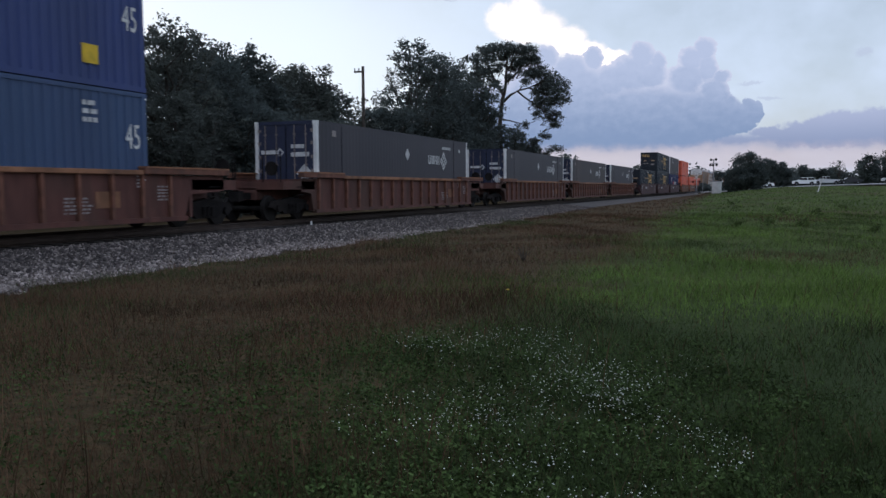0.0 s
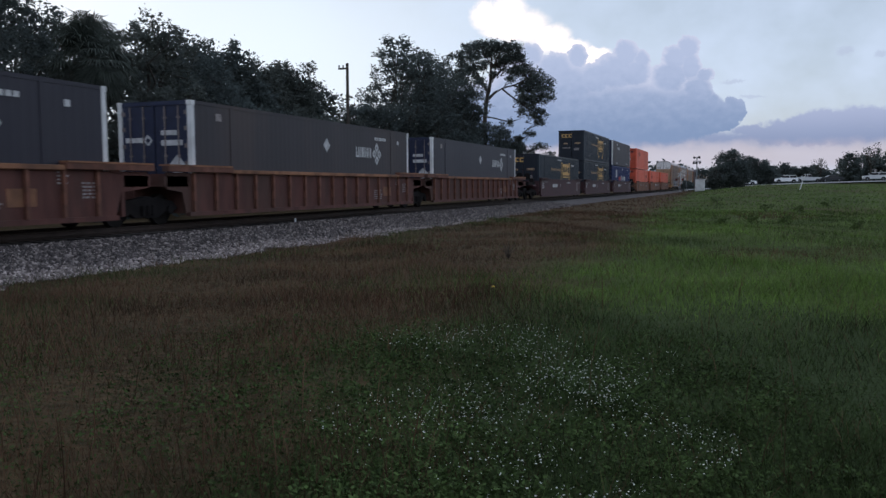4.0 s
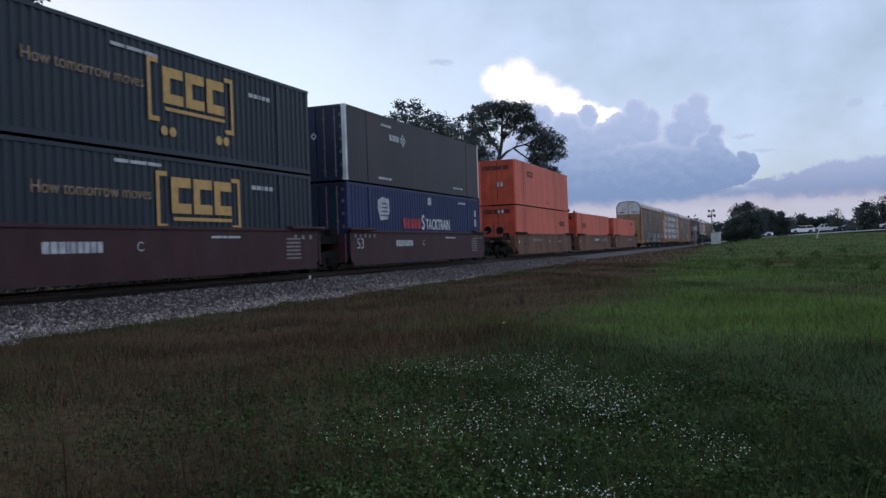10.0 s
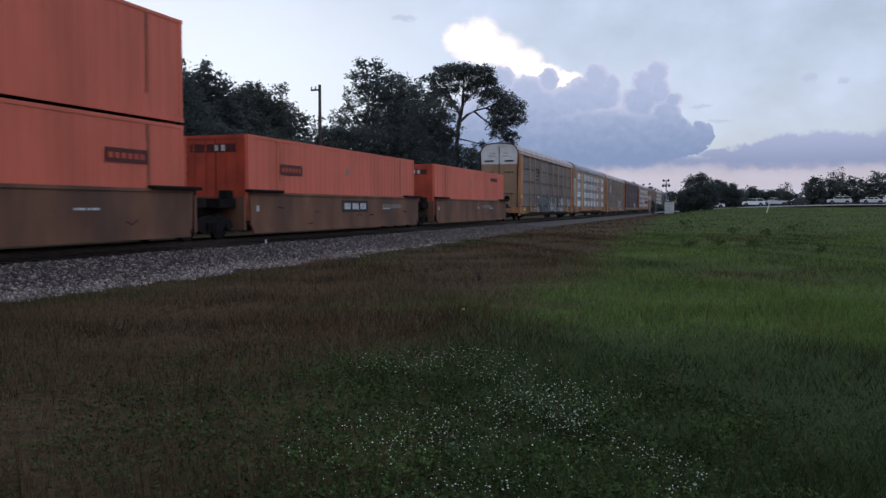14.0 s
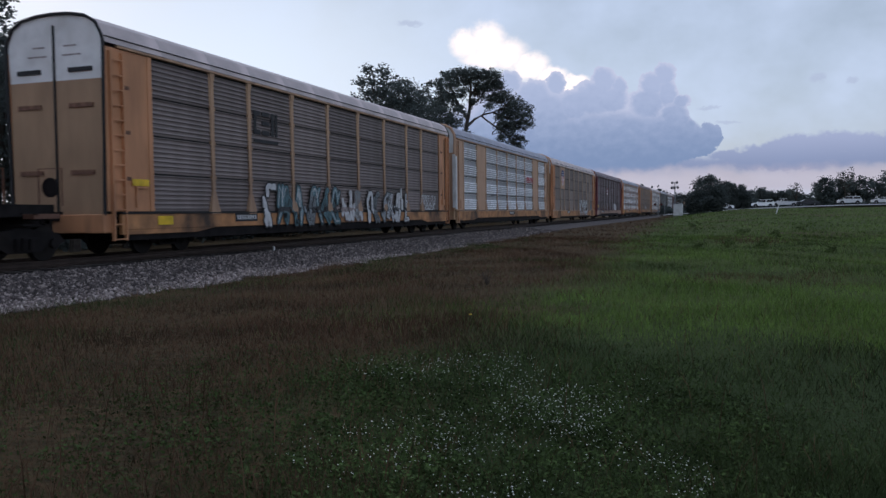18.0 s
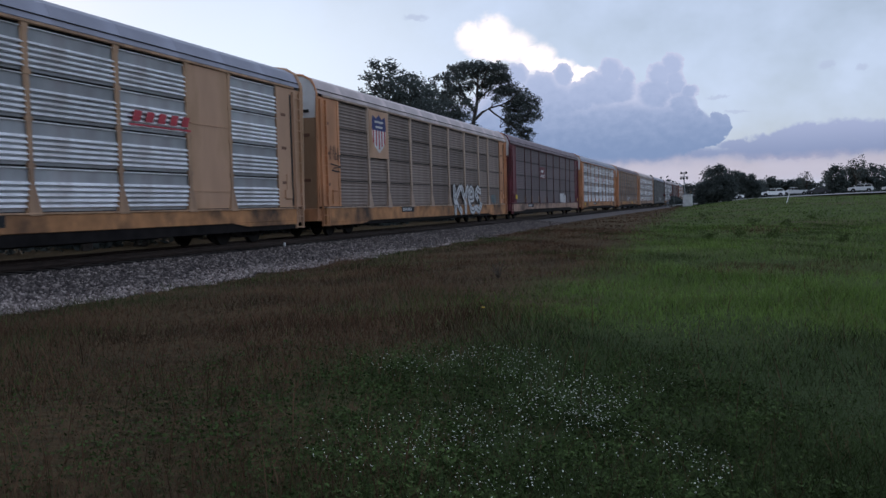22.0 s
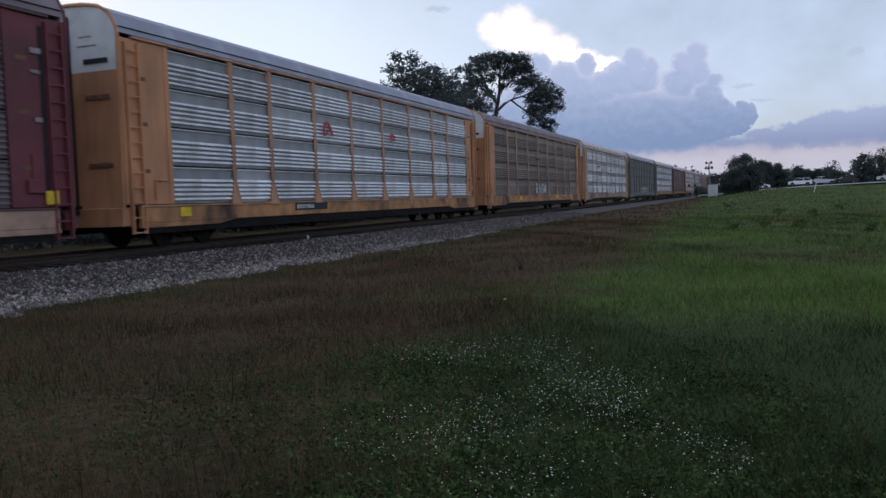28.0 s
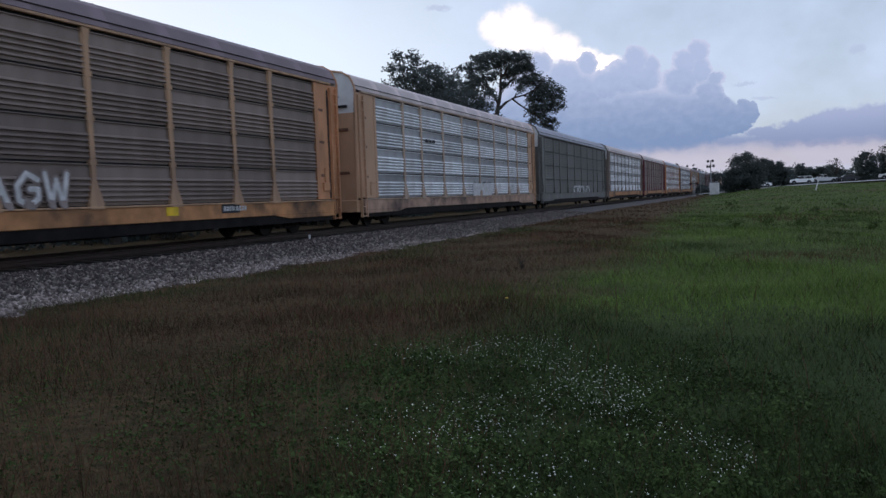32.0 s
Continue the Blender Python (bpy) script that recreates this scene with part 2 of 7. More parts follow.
M = {
    "grass_green": material("grass_green", (0.090, 0.128, 0.040), 0.8, spread=0.65, scale=0.35, island=True, random_tint=0.45, specular=0.05),
    "grass_dry": material("grass_dry", (0.102, 0.058, 0.036), 0.85, spread=0.65, scale=0.5, island=True, random_tint=0.5, specular=0.03),
    "grass_bright": material("grass_bright", (0.138, 0.216, 0.050), 0.8, spread=0.4, scale=0.35, island=True, random_tint=0.4, specular=0.05),
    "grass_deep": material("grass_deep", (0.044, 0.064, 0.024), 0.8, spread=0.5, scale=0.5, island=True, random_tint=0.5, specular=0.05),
    "clover": material("clover", (0.052, 0.078, 0.025), 0.75, spread=0.5, scale=0.8, island=True, random_tint=0.6, specular=0.05),
    "flower": material("flower", (0.80, 0.78, 0.72), 0.6, island=True, random_tint=0.25),
    "flower_yellow": material("flower_yellow", (0.65, 0.42, 0.05), 0.7),
    "stone": crushed_stone("stone", (0.115, 0.090, 0.082), (0.52, 0.43, 0.39), 2.0),
    "rail": material("rail", (0.06, 0.042, 0.035), 0.55, 0.6, dirt=(0.07, 0.045, 0.03)),
    "tie": material("tie", (0.055, 0.045, 0.04), 0.9, spread=0.5, scale=6, bump=0.5),
    "rust": material("rust", (0.108, 0.040, 0.031), 0.75, spread=0.35, scale=2.2, dirt=(0.07, 0.04, 0.03), dirt_scale=0.9, dirt_amount=0.7, bump=0.25, streak=3),
    "rust_light": material("rust_light", (0.30, 0.135, 0.070), 0.75, spread=0.3, scale=1.6, dirt=(0.11, 0.055, 0.035), dirt_scale=1.1, dirt_amount=0.8, bump=0.25),
    "maroon": material("maroon", (0.058, 0.016, 0.019), 0.6, spread=0.25, scale=1.4, dirt=(0.05, 0.03, 0.03), dirt_scale=0.7, bump=0.12, streak=2),
    "brown": material("brown", (0.19, 0.085, 0.048), 0.7, spread=0.4, scale=0.8, dirt=(0.085, 0.045, 0.035), dirt_scale=0.45, dirt_amount=0.85, bump=0.15, streak=2.5),
    "underframe": material("underframe", (0.014, 0.012, 0.012), 0.85, spread=0.4, specular=0.12, dirt=(0.03, 0.023, 0.02)),
    "wheel": material("wheel", (0.020, 0.017, 0.016), 0.7, 0.0, spread=0.3, specular=0.15),
    "charcoal": material("charcoal", (0.025, 0.023, 0.035), 0.5, spread=0.15, scale=0.5, dirt=(0.042, 0.037, 0.047), dirt_scale=0.4, dirt_amount=0.6, streak=4),
    "charcoal_worn": material("charcoal_worn", (0.044, 0.037, 0.042), 0.55, spread=0.15, scale=0.6, dirt=(0.080, 0.056, 0.050), dirt_scale=0.4, dirt_amount=0.7, streak=4),
    "navy": material("navy", (0.012, 0.018, 0.050), 0.5, spread=0.2, dirt=(0.04, 0.05, 0.08)),
    "blue": material("blue", (0.042, 0.080, 0.170), 0.5, spread=0.15, scale=0.8, dirt=(0.04, 0.07, 0.16), dirt_scale=0.5, streak=4, bump=0.05),
    "blue_top": material("blue_top", (0.032, 0.055, 0.185), 0.5, spread=0.15, scale=0.8, dirt=(0.03, 0.05, 0.14), dirt_scale=0.5, streak=4, bump=0.05),
    "pacific": material("pacific", (0.016, 0.028, 0.105), 0.5, spread=0.2, scale=0.8, dirt=(0.03, 0.04, 0.10), streak=4),
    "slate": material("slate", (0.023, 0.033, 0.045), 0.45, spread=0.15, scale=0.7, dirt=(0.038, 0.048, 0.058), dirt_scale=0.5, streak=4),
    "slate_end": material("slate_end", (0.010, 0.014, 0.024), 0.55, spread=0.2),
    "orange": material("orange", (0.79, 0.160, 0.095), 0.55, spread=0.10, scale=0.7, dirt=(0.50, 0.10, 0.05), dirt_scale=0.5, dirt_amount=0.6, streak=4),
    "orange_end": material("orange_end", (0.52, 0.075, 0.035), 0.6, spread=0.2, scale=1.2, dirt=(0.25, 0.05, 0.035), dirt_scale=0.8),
    "yellow": material("yellow", (0.55, 0.252, 0.122), 0.6, spread=0.22, scale=1.3, dirt=(0.20, 0.095, 0.05), dirt_scale=0.8, dirt_amount=0.85, streak=3, bump=0.08),
    "sill_yellow": material("sill_yellow", (0.46, 0.215, 0.09), 0.7, spread=0.3, scale=2.0, dirt=(0.035, 0.026, 0.022), dirt_scale=0.75, dirt_amount=0.95, bump=0.15),
    "sill_tan": material("sill_tan", (0.40, 0.25, 0.18), 0.7, spread=0.3, scale=2.0, dirt=(0.05, 0.035, 0.03), dirt_scale=0.9, dirt_amount=0.9, bump=0.15),
    "post_pink": material("post_pink", (0.47, 0.34, 0.26), 0.7, spread=0.25, scale=2.5, dirt=(0.30, 0.19, 0.13), dirt_scale=1.6, dirt_amount=0.7, streak=4),
    "post_tan": material("post_tan", (0.46, 0.28, 0.17), 0.7, spread=0.25, scale=2.5, dirt=(0.26, 0.16, 0.11), dirt_scale=1.4, dirt_amount=0.8, streak=4),
    "post_orange": material("post_orange", (0.48, 0.25, 0.15), 0.65, spread=0.25, scale=2.0, dirt=(0.30, 0.14, 0.08), dirt_scale=1.2, dirt_amount=0.8, streak=4),
    "door_tan": material("door_tan", (0.36, 0.225, 0.135), 0.65, spread=0.2, scale=1.0, dirt=(0.24, 0.15, 0.09), dirt_scale=0.8, dirt_amount=0.8, streak=3),
    "roof_plum": material("roof_plum", (0.22, 0.165, 0.18), 0.65, spread=0.15, scale=0.7, dirt=(0.15, 0.11, 0.12), dirt_scale=0.5, dirt_amount=0.7),
    "oxblood_worn": material("oxblood_worn", (0.125, 0.062, 0.062), 0.7, spread=0.3, scale=2.0, dirt=(0.08, 0.05, 0.05), dirt_scale=1.2, dirt_amount=0.8, streak=4),
    "band_red": material("band_red", (0.10, 0.018, 0.016), 0.6, spread=0.3, scale=5),
    "rust_stain": material("rust_stain", (0.17, 0.085, 0.055), 0.8, spread=0.4, scale=6),
    "yellow_pale": material("yellow_pale", (0.55, 0.33, 0.21), 0.65, spread=0.15, scale=0.9, dirt=(0.30, 0.18, 0.09), dirt_scale=0.9, dirt_amount=0.8, streak=3, bump=0.08),
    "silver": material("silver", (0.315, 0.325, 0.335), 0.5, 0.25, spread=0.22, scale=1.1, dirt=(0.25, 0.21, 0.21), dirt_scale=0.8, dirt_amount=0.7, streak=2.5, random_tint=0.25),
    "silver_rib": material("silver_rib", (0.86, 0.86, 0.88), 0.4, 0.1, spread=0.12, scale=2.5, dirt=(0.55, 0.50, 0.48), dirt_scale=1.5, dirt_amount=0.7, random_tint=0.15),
    "faded": material("faded", (0.30, 0.26, 0.25), 0.8, spread=0.35, scale=6),
    "rust_rib": material("rust_rib", (0.165, 0.066, 0.042), 0.75, spread=0.4, scale=3, dirt=(0.08, 0.04, 0.03), dirt_scale=1.3, dirt_amount=0.7),
    "panel_grey": material("panel_grey", (0.215, 0.172, 0.160), 0.65, 0.1, spread=0.15, scale=1.0, dirt=(0.145, 0.112, 0.102), dirt_scale=0.7, dirt_amount=0.7, streak=3, random_tint=0.22),
    "panel_tan": material("panel_tan", (0.240, 0.185, 0.158), 0.65, 0.1, spread=0.15, scale=1.0, dirt=(0.175, 0.122, 0.098), dirt_scale=0.7, dirt_amount=0.8, streak=3, random_tint=0.22),
    "panel_dark": material("panel_dark", (0.165, 0.130, 0.132), 0.65, 0.1, spread=0.15, dirt=(0.13, 0.09, 0.09), dirt_scale=0.7, streak=3, random_tint=0.2),
    "panel_green": material("panel_green", (0.15, 0.145, 0.135), 0.65, 0.1, spread=0.15, dirt=(0.07, 0.07, 0.06), dirt_scale=0.7, streak=3, random_tint=0.12),
    "oxblood": material("oxblood", (0.165, 0.036, 0.045), 0.6, spread=0.2, scale=1.1, dirt=(0.07, 0.03, 0.03), dirt_scale=0.8, bump=0.08),
    "roof_white": material("roof_white", (0.62, 0.51, 0.495), 0.6, 0.1, spread=0.12, scale=0.7, dirt=(0.33, 0.29, 0.28), dirt_scale=0.5, dirt_amount=0.7),
    "roof_steel": material("roof_steel", (0.31, 0.31, 0.37), 0.5, 0.4, spread=0.12, scale=0.7, dirt=(0.24, 0.24, 0.27), dirt_scale=0.5, dirt_amount=0.6),
    "white": material("white", (0.72, 0.71, 0.70), 0.6, spread=0.1, dirt=(0.45, 0.43, 0.41), dirt_scale=1.5, dirt_amount=0.6),
    "chalk": material("chalk", (0.55, 0.54, 0.54), 0.7, spread=0.25, scale=5),
    "gold_dim": material("gold_dim", (0.40, 0.26, 0.155), 0.7, spread=0.3, scale=6),
    "gold": material("gold", (0.68, 0.39, 0.13), 0.6, spread=0.15, scale=4, dirt=(0.5, 0.33, 0.12)),
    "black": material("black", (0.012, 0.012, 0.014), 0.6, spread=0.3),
    "red": material("red", (0.45, 0.045, 0.06), 0.6, spread=0.2),
    "emblem_blue": material("emblem_blue", (0.02, 0.03, 0.14), 0.6, spread=0.2),
    "tag_grey": material("tag_grey", (0.21, 0.23, 0.24), 0.7, spread=0.35, scale=4),
    "teal": material("teal", (0.085, 0.17, 0.19), 0.6, spread=0.4, scale=3),
    "safety_yellow": material("safety_yellow", (0.70, 0.45, 0.02), 0.5),
    "bark": material("bark", (0.055, 0.045, 0.038), 0.9, spread=0.4, scale=5, bump=0.6, bump_scale=12),
    "leaf": let_light_through(material("leaf", (0.095, 0.112, 0.108), 0.9, spread=0.35, scale=0.4, island=True, random_tint=0.14, specular=0.03), 0.4),
    "leaf_olive": let_light_through(material("leaf_olive", (0.104, 0.115, 0.104), 0.9, spread=0.35, scale=0.4, island=True, random_tint=0.25, specular=0.03), 0.4),
    "needle": let_light_through(material("needle", (0.105, 0.122, 0.115), 0.85, spread=0.4, scale=0.4, island=True, random_tint=0.3, specular=0.05), 0.35),
    "palm_leaf": let_light_through(material("palm_leaf", (0.085, 0.098, 0.084), 0.8, spread=0.3, island=True, random_tint=0.3, specular=0.1), 0.3),
    "pole_wood": material("pole_wood", (0.075, 0.06, 0.05), 0.9, spread=0.4, scale=4, bump=0.4),
    "steel": material("steel", (0.30, 0.31, 0.33), 0.5, 0.6, spread=0.15),
    "asphalt": material("asphalt", (0.060, 0.060, 0.063), 0.85, spread=0.3, scale=2, bump=0.3),
    "concrete": material("concrete", (0.36, 0.35, 0.33), 0.85, spread=0.15, scale=1.5, bump=0.2),
    "car_white": material("car_white", (0.88, 0.88, 0.88), 0.3, spread=0.04),
    "car_dark": material("car_dark", (0.035, 0.037, 0.042), 0.25, spread=0.1),
    "car_silver": material("car_silver", (0.62, 0.62, 0.63), 0.35, 0.1, spread=0.05),
    "car_glass": material("car_glass", (0.02, 0.022, 0.025), 0.08, spread=0.1, specular=0.6),
    "tyre": material("tyre", (0.02, 0.02, 0.02), 0.85, spread=0.3),
    "lamp_red": material("lamp_red", (0.35, 0.02, 0.02), 0.3),
}

# ---------------------------------------------------------------- building helpers


def part(name, bm, mat, parent=None, label="", smooth=False, at=None):
    """Links a bmesh as one mesh object, under a thing or a part if one is given."""
    me = bpy.data.meshes.new(name)
    bmesh.ops.recalc_face_normals(bm, faces=bm.faces)
    bm.to_mesh(me)
    bm.free()
    me.materials.append(M[mat])
    if smooth:
        me.shade_smooth()
    return link(name, me, parent, label, at)


def link(name, me, parent=None, label="", at=None):
    ob = new(name, me)
    ob.parent = parent
    if at:
        ob.location = at
    if label:
        tagged(ob, label)
    return ob


def thing(name, label, category, group="", at=(0, 0, 0)):
    ob = new(name)
    ob.location = at
    ob.empty_display_size = 0.3
    return tagged(ob, label, category, group)


def box(bm, x0, x1, y0, y1, z0, z1):
    v = [bm.verts.new(p) for p in ((x0, y0, z0), (x1, y0, z0), (x1, y1, z0), (x0, y1, z0), (x0, y0, z1), (x1, y0, z1), (x1, y1, z1), (x0, y1, z1))]
    for q in ((3, 2, 1, 0), (4, 5, 6, 7), (0, 1, 5, 4), (1, 2, 6, 5), (2, 3, 7, 6), (3, 0, 4, 7)):
        bm.faces.new([v[i] for i in q])
    return bm


def boxes(*rows, bevel=0.0):
    bm = bmesh.new()
    for r in rows:
        box(bm, *r)
    if bevel:
        bmesh.ops.bevel(bm, geom=bm.edges[:], offset=bevel, segments=1, affect="EDGES")
    return bm


def prism(points, a, b, axis="y"):
    """A closed outline pulled along an axis from a to b. Outline pairs: (x, z) along y, (y, z) along x, (x, y) along z."""
    bm = bmesh.new()
    place = {"y": lambda p, k: (p[0], k, p[1]), "x": lambda p, k: (k, p[0], p[1]), "z": lambda p, k: (p[0], p[1], k)}[axis]
    lo, hi = [bm.verts.new(place(p, a)) for p in points], [bm.verts.new(place(p, b)) for p in points]
    n = len(points)
    bm.faces.new(lo), bm.faces.new(hi[::-1])
    for i in range(n):
        bm.faces.new((lo[i], lo[(i + 1) % n], hi[(i + 1) % n], hi[i]))
    return bm


def sheet(bm, rows):
    """A skin through rows of points."""
    vs = [[bm.verts.new(p) for p in r] for r in rows]
    for a, b in zip(vs, vs[1:]):
        for i in range(len(a) - 1):
            bm.faces.new((a[i], a[i + 1], b[i + 1], b[i]))
    return bm


def tube(bm, points, radii, sides=6):
    """A tapered round limb through points."""
    rings = []
    for i, p in enumerate(points):
        p = Vector(p)
        d = (Vector(points[min(i + 1, len(points) - 1)]) - Vector(points[max(i - 1, 0)])).normalized()
        u = d.orthogonal().normalized()
        w = d.cross(u)
        rings.append([bm.verts.new(p + radii[i] * (math.cos(6.2832 * k / sides) * u + math.sin(6.2832 * k / sides) * w)) for k in range(sides)])
    for a, b in zip(rings, rings[1:]):
        for k in range(sides):
            j = min(range(sides), key=lambda q: (a[0].co - b[q].co).length) if k == 0 else j
            bm.faces.new((a[k], a[(k + 1) % sides], b[(k + 1 + j) % sides], b[(k + j) % sides]))
    bm.faces.new(rings[0][::-1]), bm.faces.new(rings[-1])
    return bm


def disc(bm, c, r, depth, axis="x", sides=20):
    """A short cylinder centred on c."""
    lo, hi = [], []
    for k in range(sides):
        a, b = r * math.cos(6.2832 * k / sides), r * math.sin(6.2832 * k / sides)
        for ring, s in ((lo, -depth / 2), (hi, depth / 2)):
            o = {"x": (s, a, b), "y": (a, s, b), "z": (a, b, s)}[axis]
            ring.append(bm.verts.new((c[0] + o[0], c[1] + o[1], c[2] + o[2])))
    bm.faces.new(lo), bm.faces.new(hi[::-1])
    for k in range(sides):
        bm.faces.new((lo[k], hi[k], hi[(k + 1) % sides], lo[(k + 1) % sides]))
    return bm


def raw_mesh(name, verts, faces, mat):
    """A mesh straight from arrays; faces all of one size."""
    me = bpy.data.meshes.new(name)
    n, k = len(faces), faces.shape[1]
    me.vertices.add(len(verts))
    me.vertices.foreach_set("co", np.ascontiguousarray(verts, dtype=np.float32).ravel())
    me.loops.add(n * k)
    me.loops.foreach_set("vertex_index", np.ascontiguousarray(faces, dtype=np.int32).ravel())
    me.polygons.add(n)
    me.polygons.foreach_set("loop_start", np.arange(0, n * k, k, dtype=np.int32))
    me.polygons.foreach_set("loop_total", np.full(n, k, dtype=np.int32))
    me.update(calc_edges=True)
    me.validate()
    me.materials.append(M[mat])
    return me


def strokes(bm, lines, width, x):
    """Painted lines on a side wall: flat ribbons 3 mm thick at x, through points (y, z)."""
    for line in lines:
        pts = [Vector((p[0], p[1])) for p in line]
        left, right = [], []
        for i, p in enumerate(pts):
            d = pts[min(i + 1, len(pts) - 1)] - pts[max(i - 1, 0)]
            d = d.normalized() if d.length else Vector((1, 0))
            n = Vector((-d.y, d.x)) * width / 2
            left.append(p + n), right.append(p - n)
        a, b = [[bm.verts.new((x, v.x, v.y)) for v in edge] for edge in (left, right)]
        for i in range(len(pts) - 1):
            bm.faces.new((a[i], a[i + 1], b[i + 1], b[i]))
        if width > 0.08:
            for p in pts:
                bm.faces.new([bm.verts.new((x - 0.0015, p.x + 0.5 * width * math.cos(0.7854 * k), p.y + 0.5 * width * math.sin(0.7854 * k))) for k in range(8)])
    return bm


def plates(x, rows):
    """Thin painted plates on a side wall: (y0, y1, z0, z1)."""
    return [boxes((x - 0.004, x + 0.004, *r)) for r in rows]


def each(name, pieces, mat, parent, label=""):
    """Links every piece as a part of its own."""
    for bm in pieces:
        part(name, bm, mat, parent, label)


def lettering(body, size, x, y, z, mat, parent, name="lettering", stretch=1.0, bold=0.0):
    """Built-in font letters standing on a wall that faces +x; they read along -y to +y mirrored so that they read from +x."""
    cu = bpy.data.curves.new(name, "FONT")
    cu.body, cu.size, cu.extrude, cu.offset = body, size, 0.003, bold
    tmp = bpy.data.objects.new(name, cu)
    me = bpy.data.meshes.new_from_object(tmp)
    bpy.data.objects.remove(tmp)
    me.transform(Matrix(((0, 0, 1, 0), (stretch, 0, 0, 0), (0, 1, 0, 0), (0, 0, 0, 1))))
    me.materials.clear()
    me.materials.append(M[mat])
    return link(name, me, parent, at=(x, y, z))


def bars(x, y, z, widths, height, gap=0.04):
    """A row of bars in place of unreadable writing."""
    rows = []
    for w in widths:
        rows.append((y, y + w, z, z + height))
        y += w + gap
    return plates(x, rows)


# ---------------------------------------------------------------- ground and track
TRACK_X, RAIL = -16.15, 0.50


def smooth(v, lo, hi):
    k = np.clip((v - lo) / (hi - lo), 0, 1)
    return k * k * (3 - 2 * k)


def ground_z(x, y):
    """Height of the land: level by the track, rising to the road."""
    x, y = np.asarray(x, float), np.asarray(y, float)
    rise = 0.80 * smooth(y, 22, 120) * smooth(x, -11, 5) + 0.30 * smooth(y, 120, 186) * smooth(x, -6, 8)
    far = 0.40 * smooth(y, 60, 190) * smooth(np.abs(x - TRACK_X), 5.5, 14) + 0.08 * smooth(y, 25, 70)
    bank = 0.05 * np.sin(x * 0.7 + 1.3) * np.cos(y * 0.45) + 0.03 * np.sin(x * 1.9 + y * 1.3)
    flat = smooth(np.abs(x - TRACK_X), 3.5, 7.5)
    field = rise * (1 - 0.4 * smooth(y, 240, 400)) + far + bank * flat
    off = np.maximum(np.abs(y - 195.7) - 4.6, 0)
    return np.maximum(field, np.where(np.abs(x - TRACK_X) < 3.2, -9, road_z(x) - 0.14 - off * 0.16))


def road_z(x):
    """Height of the road, which climbs eastward from the level crossing."""
    return np.interp(x, (-300, -40, -16.15, -8, 0.6, 9, 18, 26.6, 60, 400), (0.3, 0.45, 0.49, 0.80, 1.45, 1.86, 2.13, 2.33, 2.6, 2.6))


def grid_lines(lo, hi, near, fine, grow):
    out, step, p = [0.0], fine, 0.0
    while p < hi:
        p += step
        if p > near:
            step *= grow
        out.append(p)
    neg, step, p = [], fine, 0.0
    while p > lo:
        p -= step
        if -p > near:
            step *= grow
        neg.append(p)
    return np.array(neg[::-1] + out)


def ground_material():
    mat = bpy.data.materials.new("field")
    mat.use_nodes = True
    nt = mat.node_tree
    N, L = nt.nodes.new, nt.links.new
    bsdf = nt.nodes["Principled BSDF"]
    bsdf.inputs["Roughness"].default_value, bsdf.inputs["Specular IOR Level"].default_value = 0.95, 0.1
    tc = N("ShaderNodeTexCoord").outputs["Object"]
    sep = N("ShaderNodeSeparateXYZ")
    L(tc, sep.inputs[0])

    def m(op, a, b):
        n = N("ShaderNodeMath")
        n.operation = op
        for s, v in zip(n.inputs, (a, b)):
            if hasattr(v, "is_output"):
                L(v, s)
            else:
                s.default_value = v
        return n.outputs[0]

    def noise_at(s, d=5):
        n = N("ShaderNodeTexNoise")
        n.inputs["Scale"].default_value, n.inputs["Detail"].default_value = s, d
        L(tc, n.inputs["Vector"])
        return n.outputs["Fac"]

    def rng(v, lo, hi):
        n = N("ShaderNodeMapRange")
        L(v, n.inputs[0])
        n.inputs[1].default_value, n.inputs[2].default_value = lo, hi
        return n.outputs[0]

    def mix(f, a, b):
        n = N("ShaderNodeMix")
        n.data_type = "RGBA"
        for s, v in ((n.inputs[0], f), (n.inputs[6], a), (n.inputs[7], b)):
            if hasattr(v, "is_output"):
                L(v, s)
            else:
                s.default_value = v
        return n.outputs[2]

    green = mix(rng(noise_at(0.25), 0.35, 0.65), (0.066, 0.090, 0.025, 1), (0.114, 0.150, 0.042, 1))
    green = mix(rng(noise_at(7.0), 0.35, 0.7), green, (0.042, 0.053, 0.016, 1))
    # green darkened near the viewpoint: shade among thick blades put into the colour
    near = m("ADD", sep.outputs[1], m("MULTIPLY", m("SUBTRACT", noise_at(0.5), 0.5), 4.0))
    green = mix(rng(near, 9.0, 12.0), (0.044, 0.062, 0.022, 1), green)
    dry = mix(rng(noise_at(0.6), 0.35, 0.65), (0.086, 0.056, 0.030, 1), (0.135, 0.086, 0.045, 1))
    dry = mix(rng(noise_at(9.0), 0.35, 0.7), dry, (0.045, 0.036, 0.018, 1))
    edge = m("ADD", m("ADD", sep.outputs[0], m("MULTIPLY", sep.outputs[1], 0.04)), m("MULTIPLY", m("SUBTRACT", noise_at(0.35), 0.5), 5.0))
    col = mix(rng(edge, -3.3, -1.7), dry, green)
    worn = m("MULTIPLY", m("MULTIPLY", rng(noise_at(0.06, 3), 0.48, 0.64), rng(sep.outputs[1], 22.0, 40.0)), 0.65)
    col = mix(worn, col, dry)
    L(col, bsdf.inputs["Base Color"])
    b = N("ShaderNodeBump")
    b.inputs["Strength"].default_value, b.inputs["Distance"].default_value = 0.8, 0.08
    L(noise_at(14.0), b.inputs["Height"])
    L(b.outputs[0], bsdf.inputs["Normal"])
    return mat


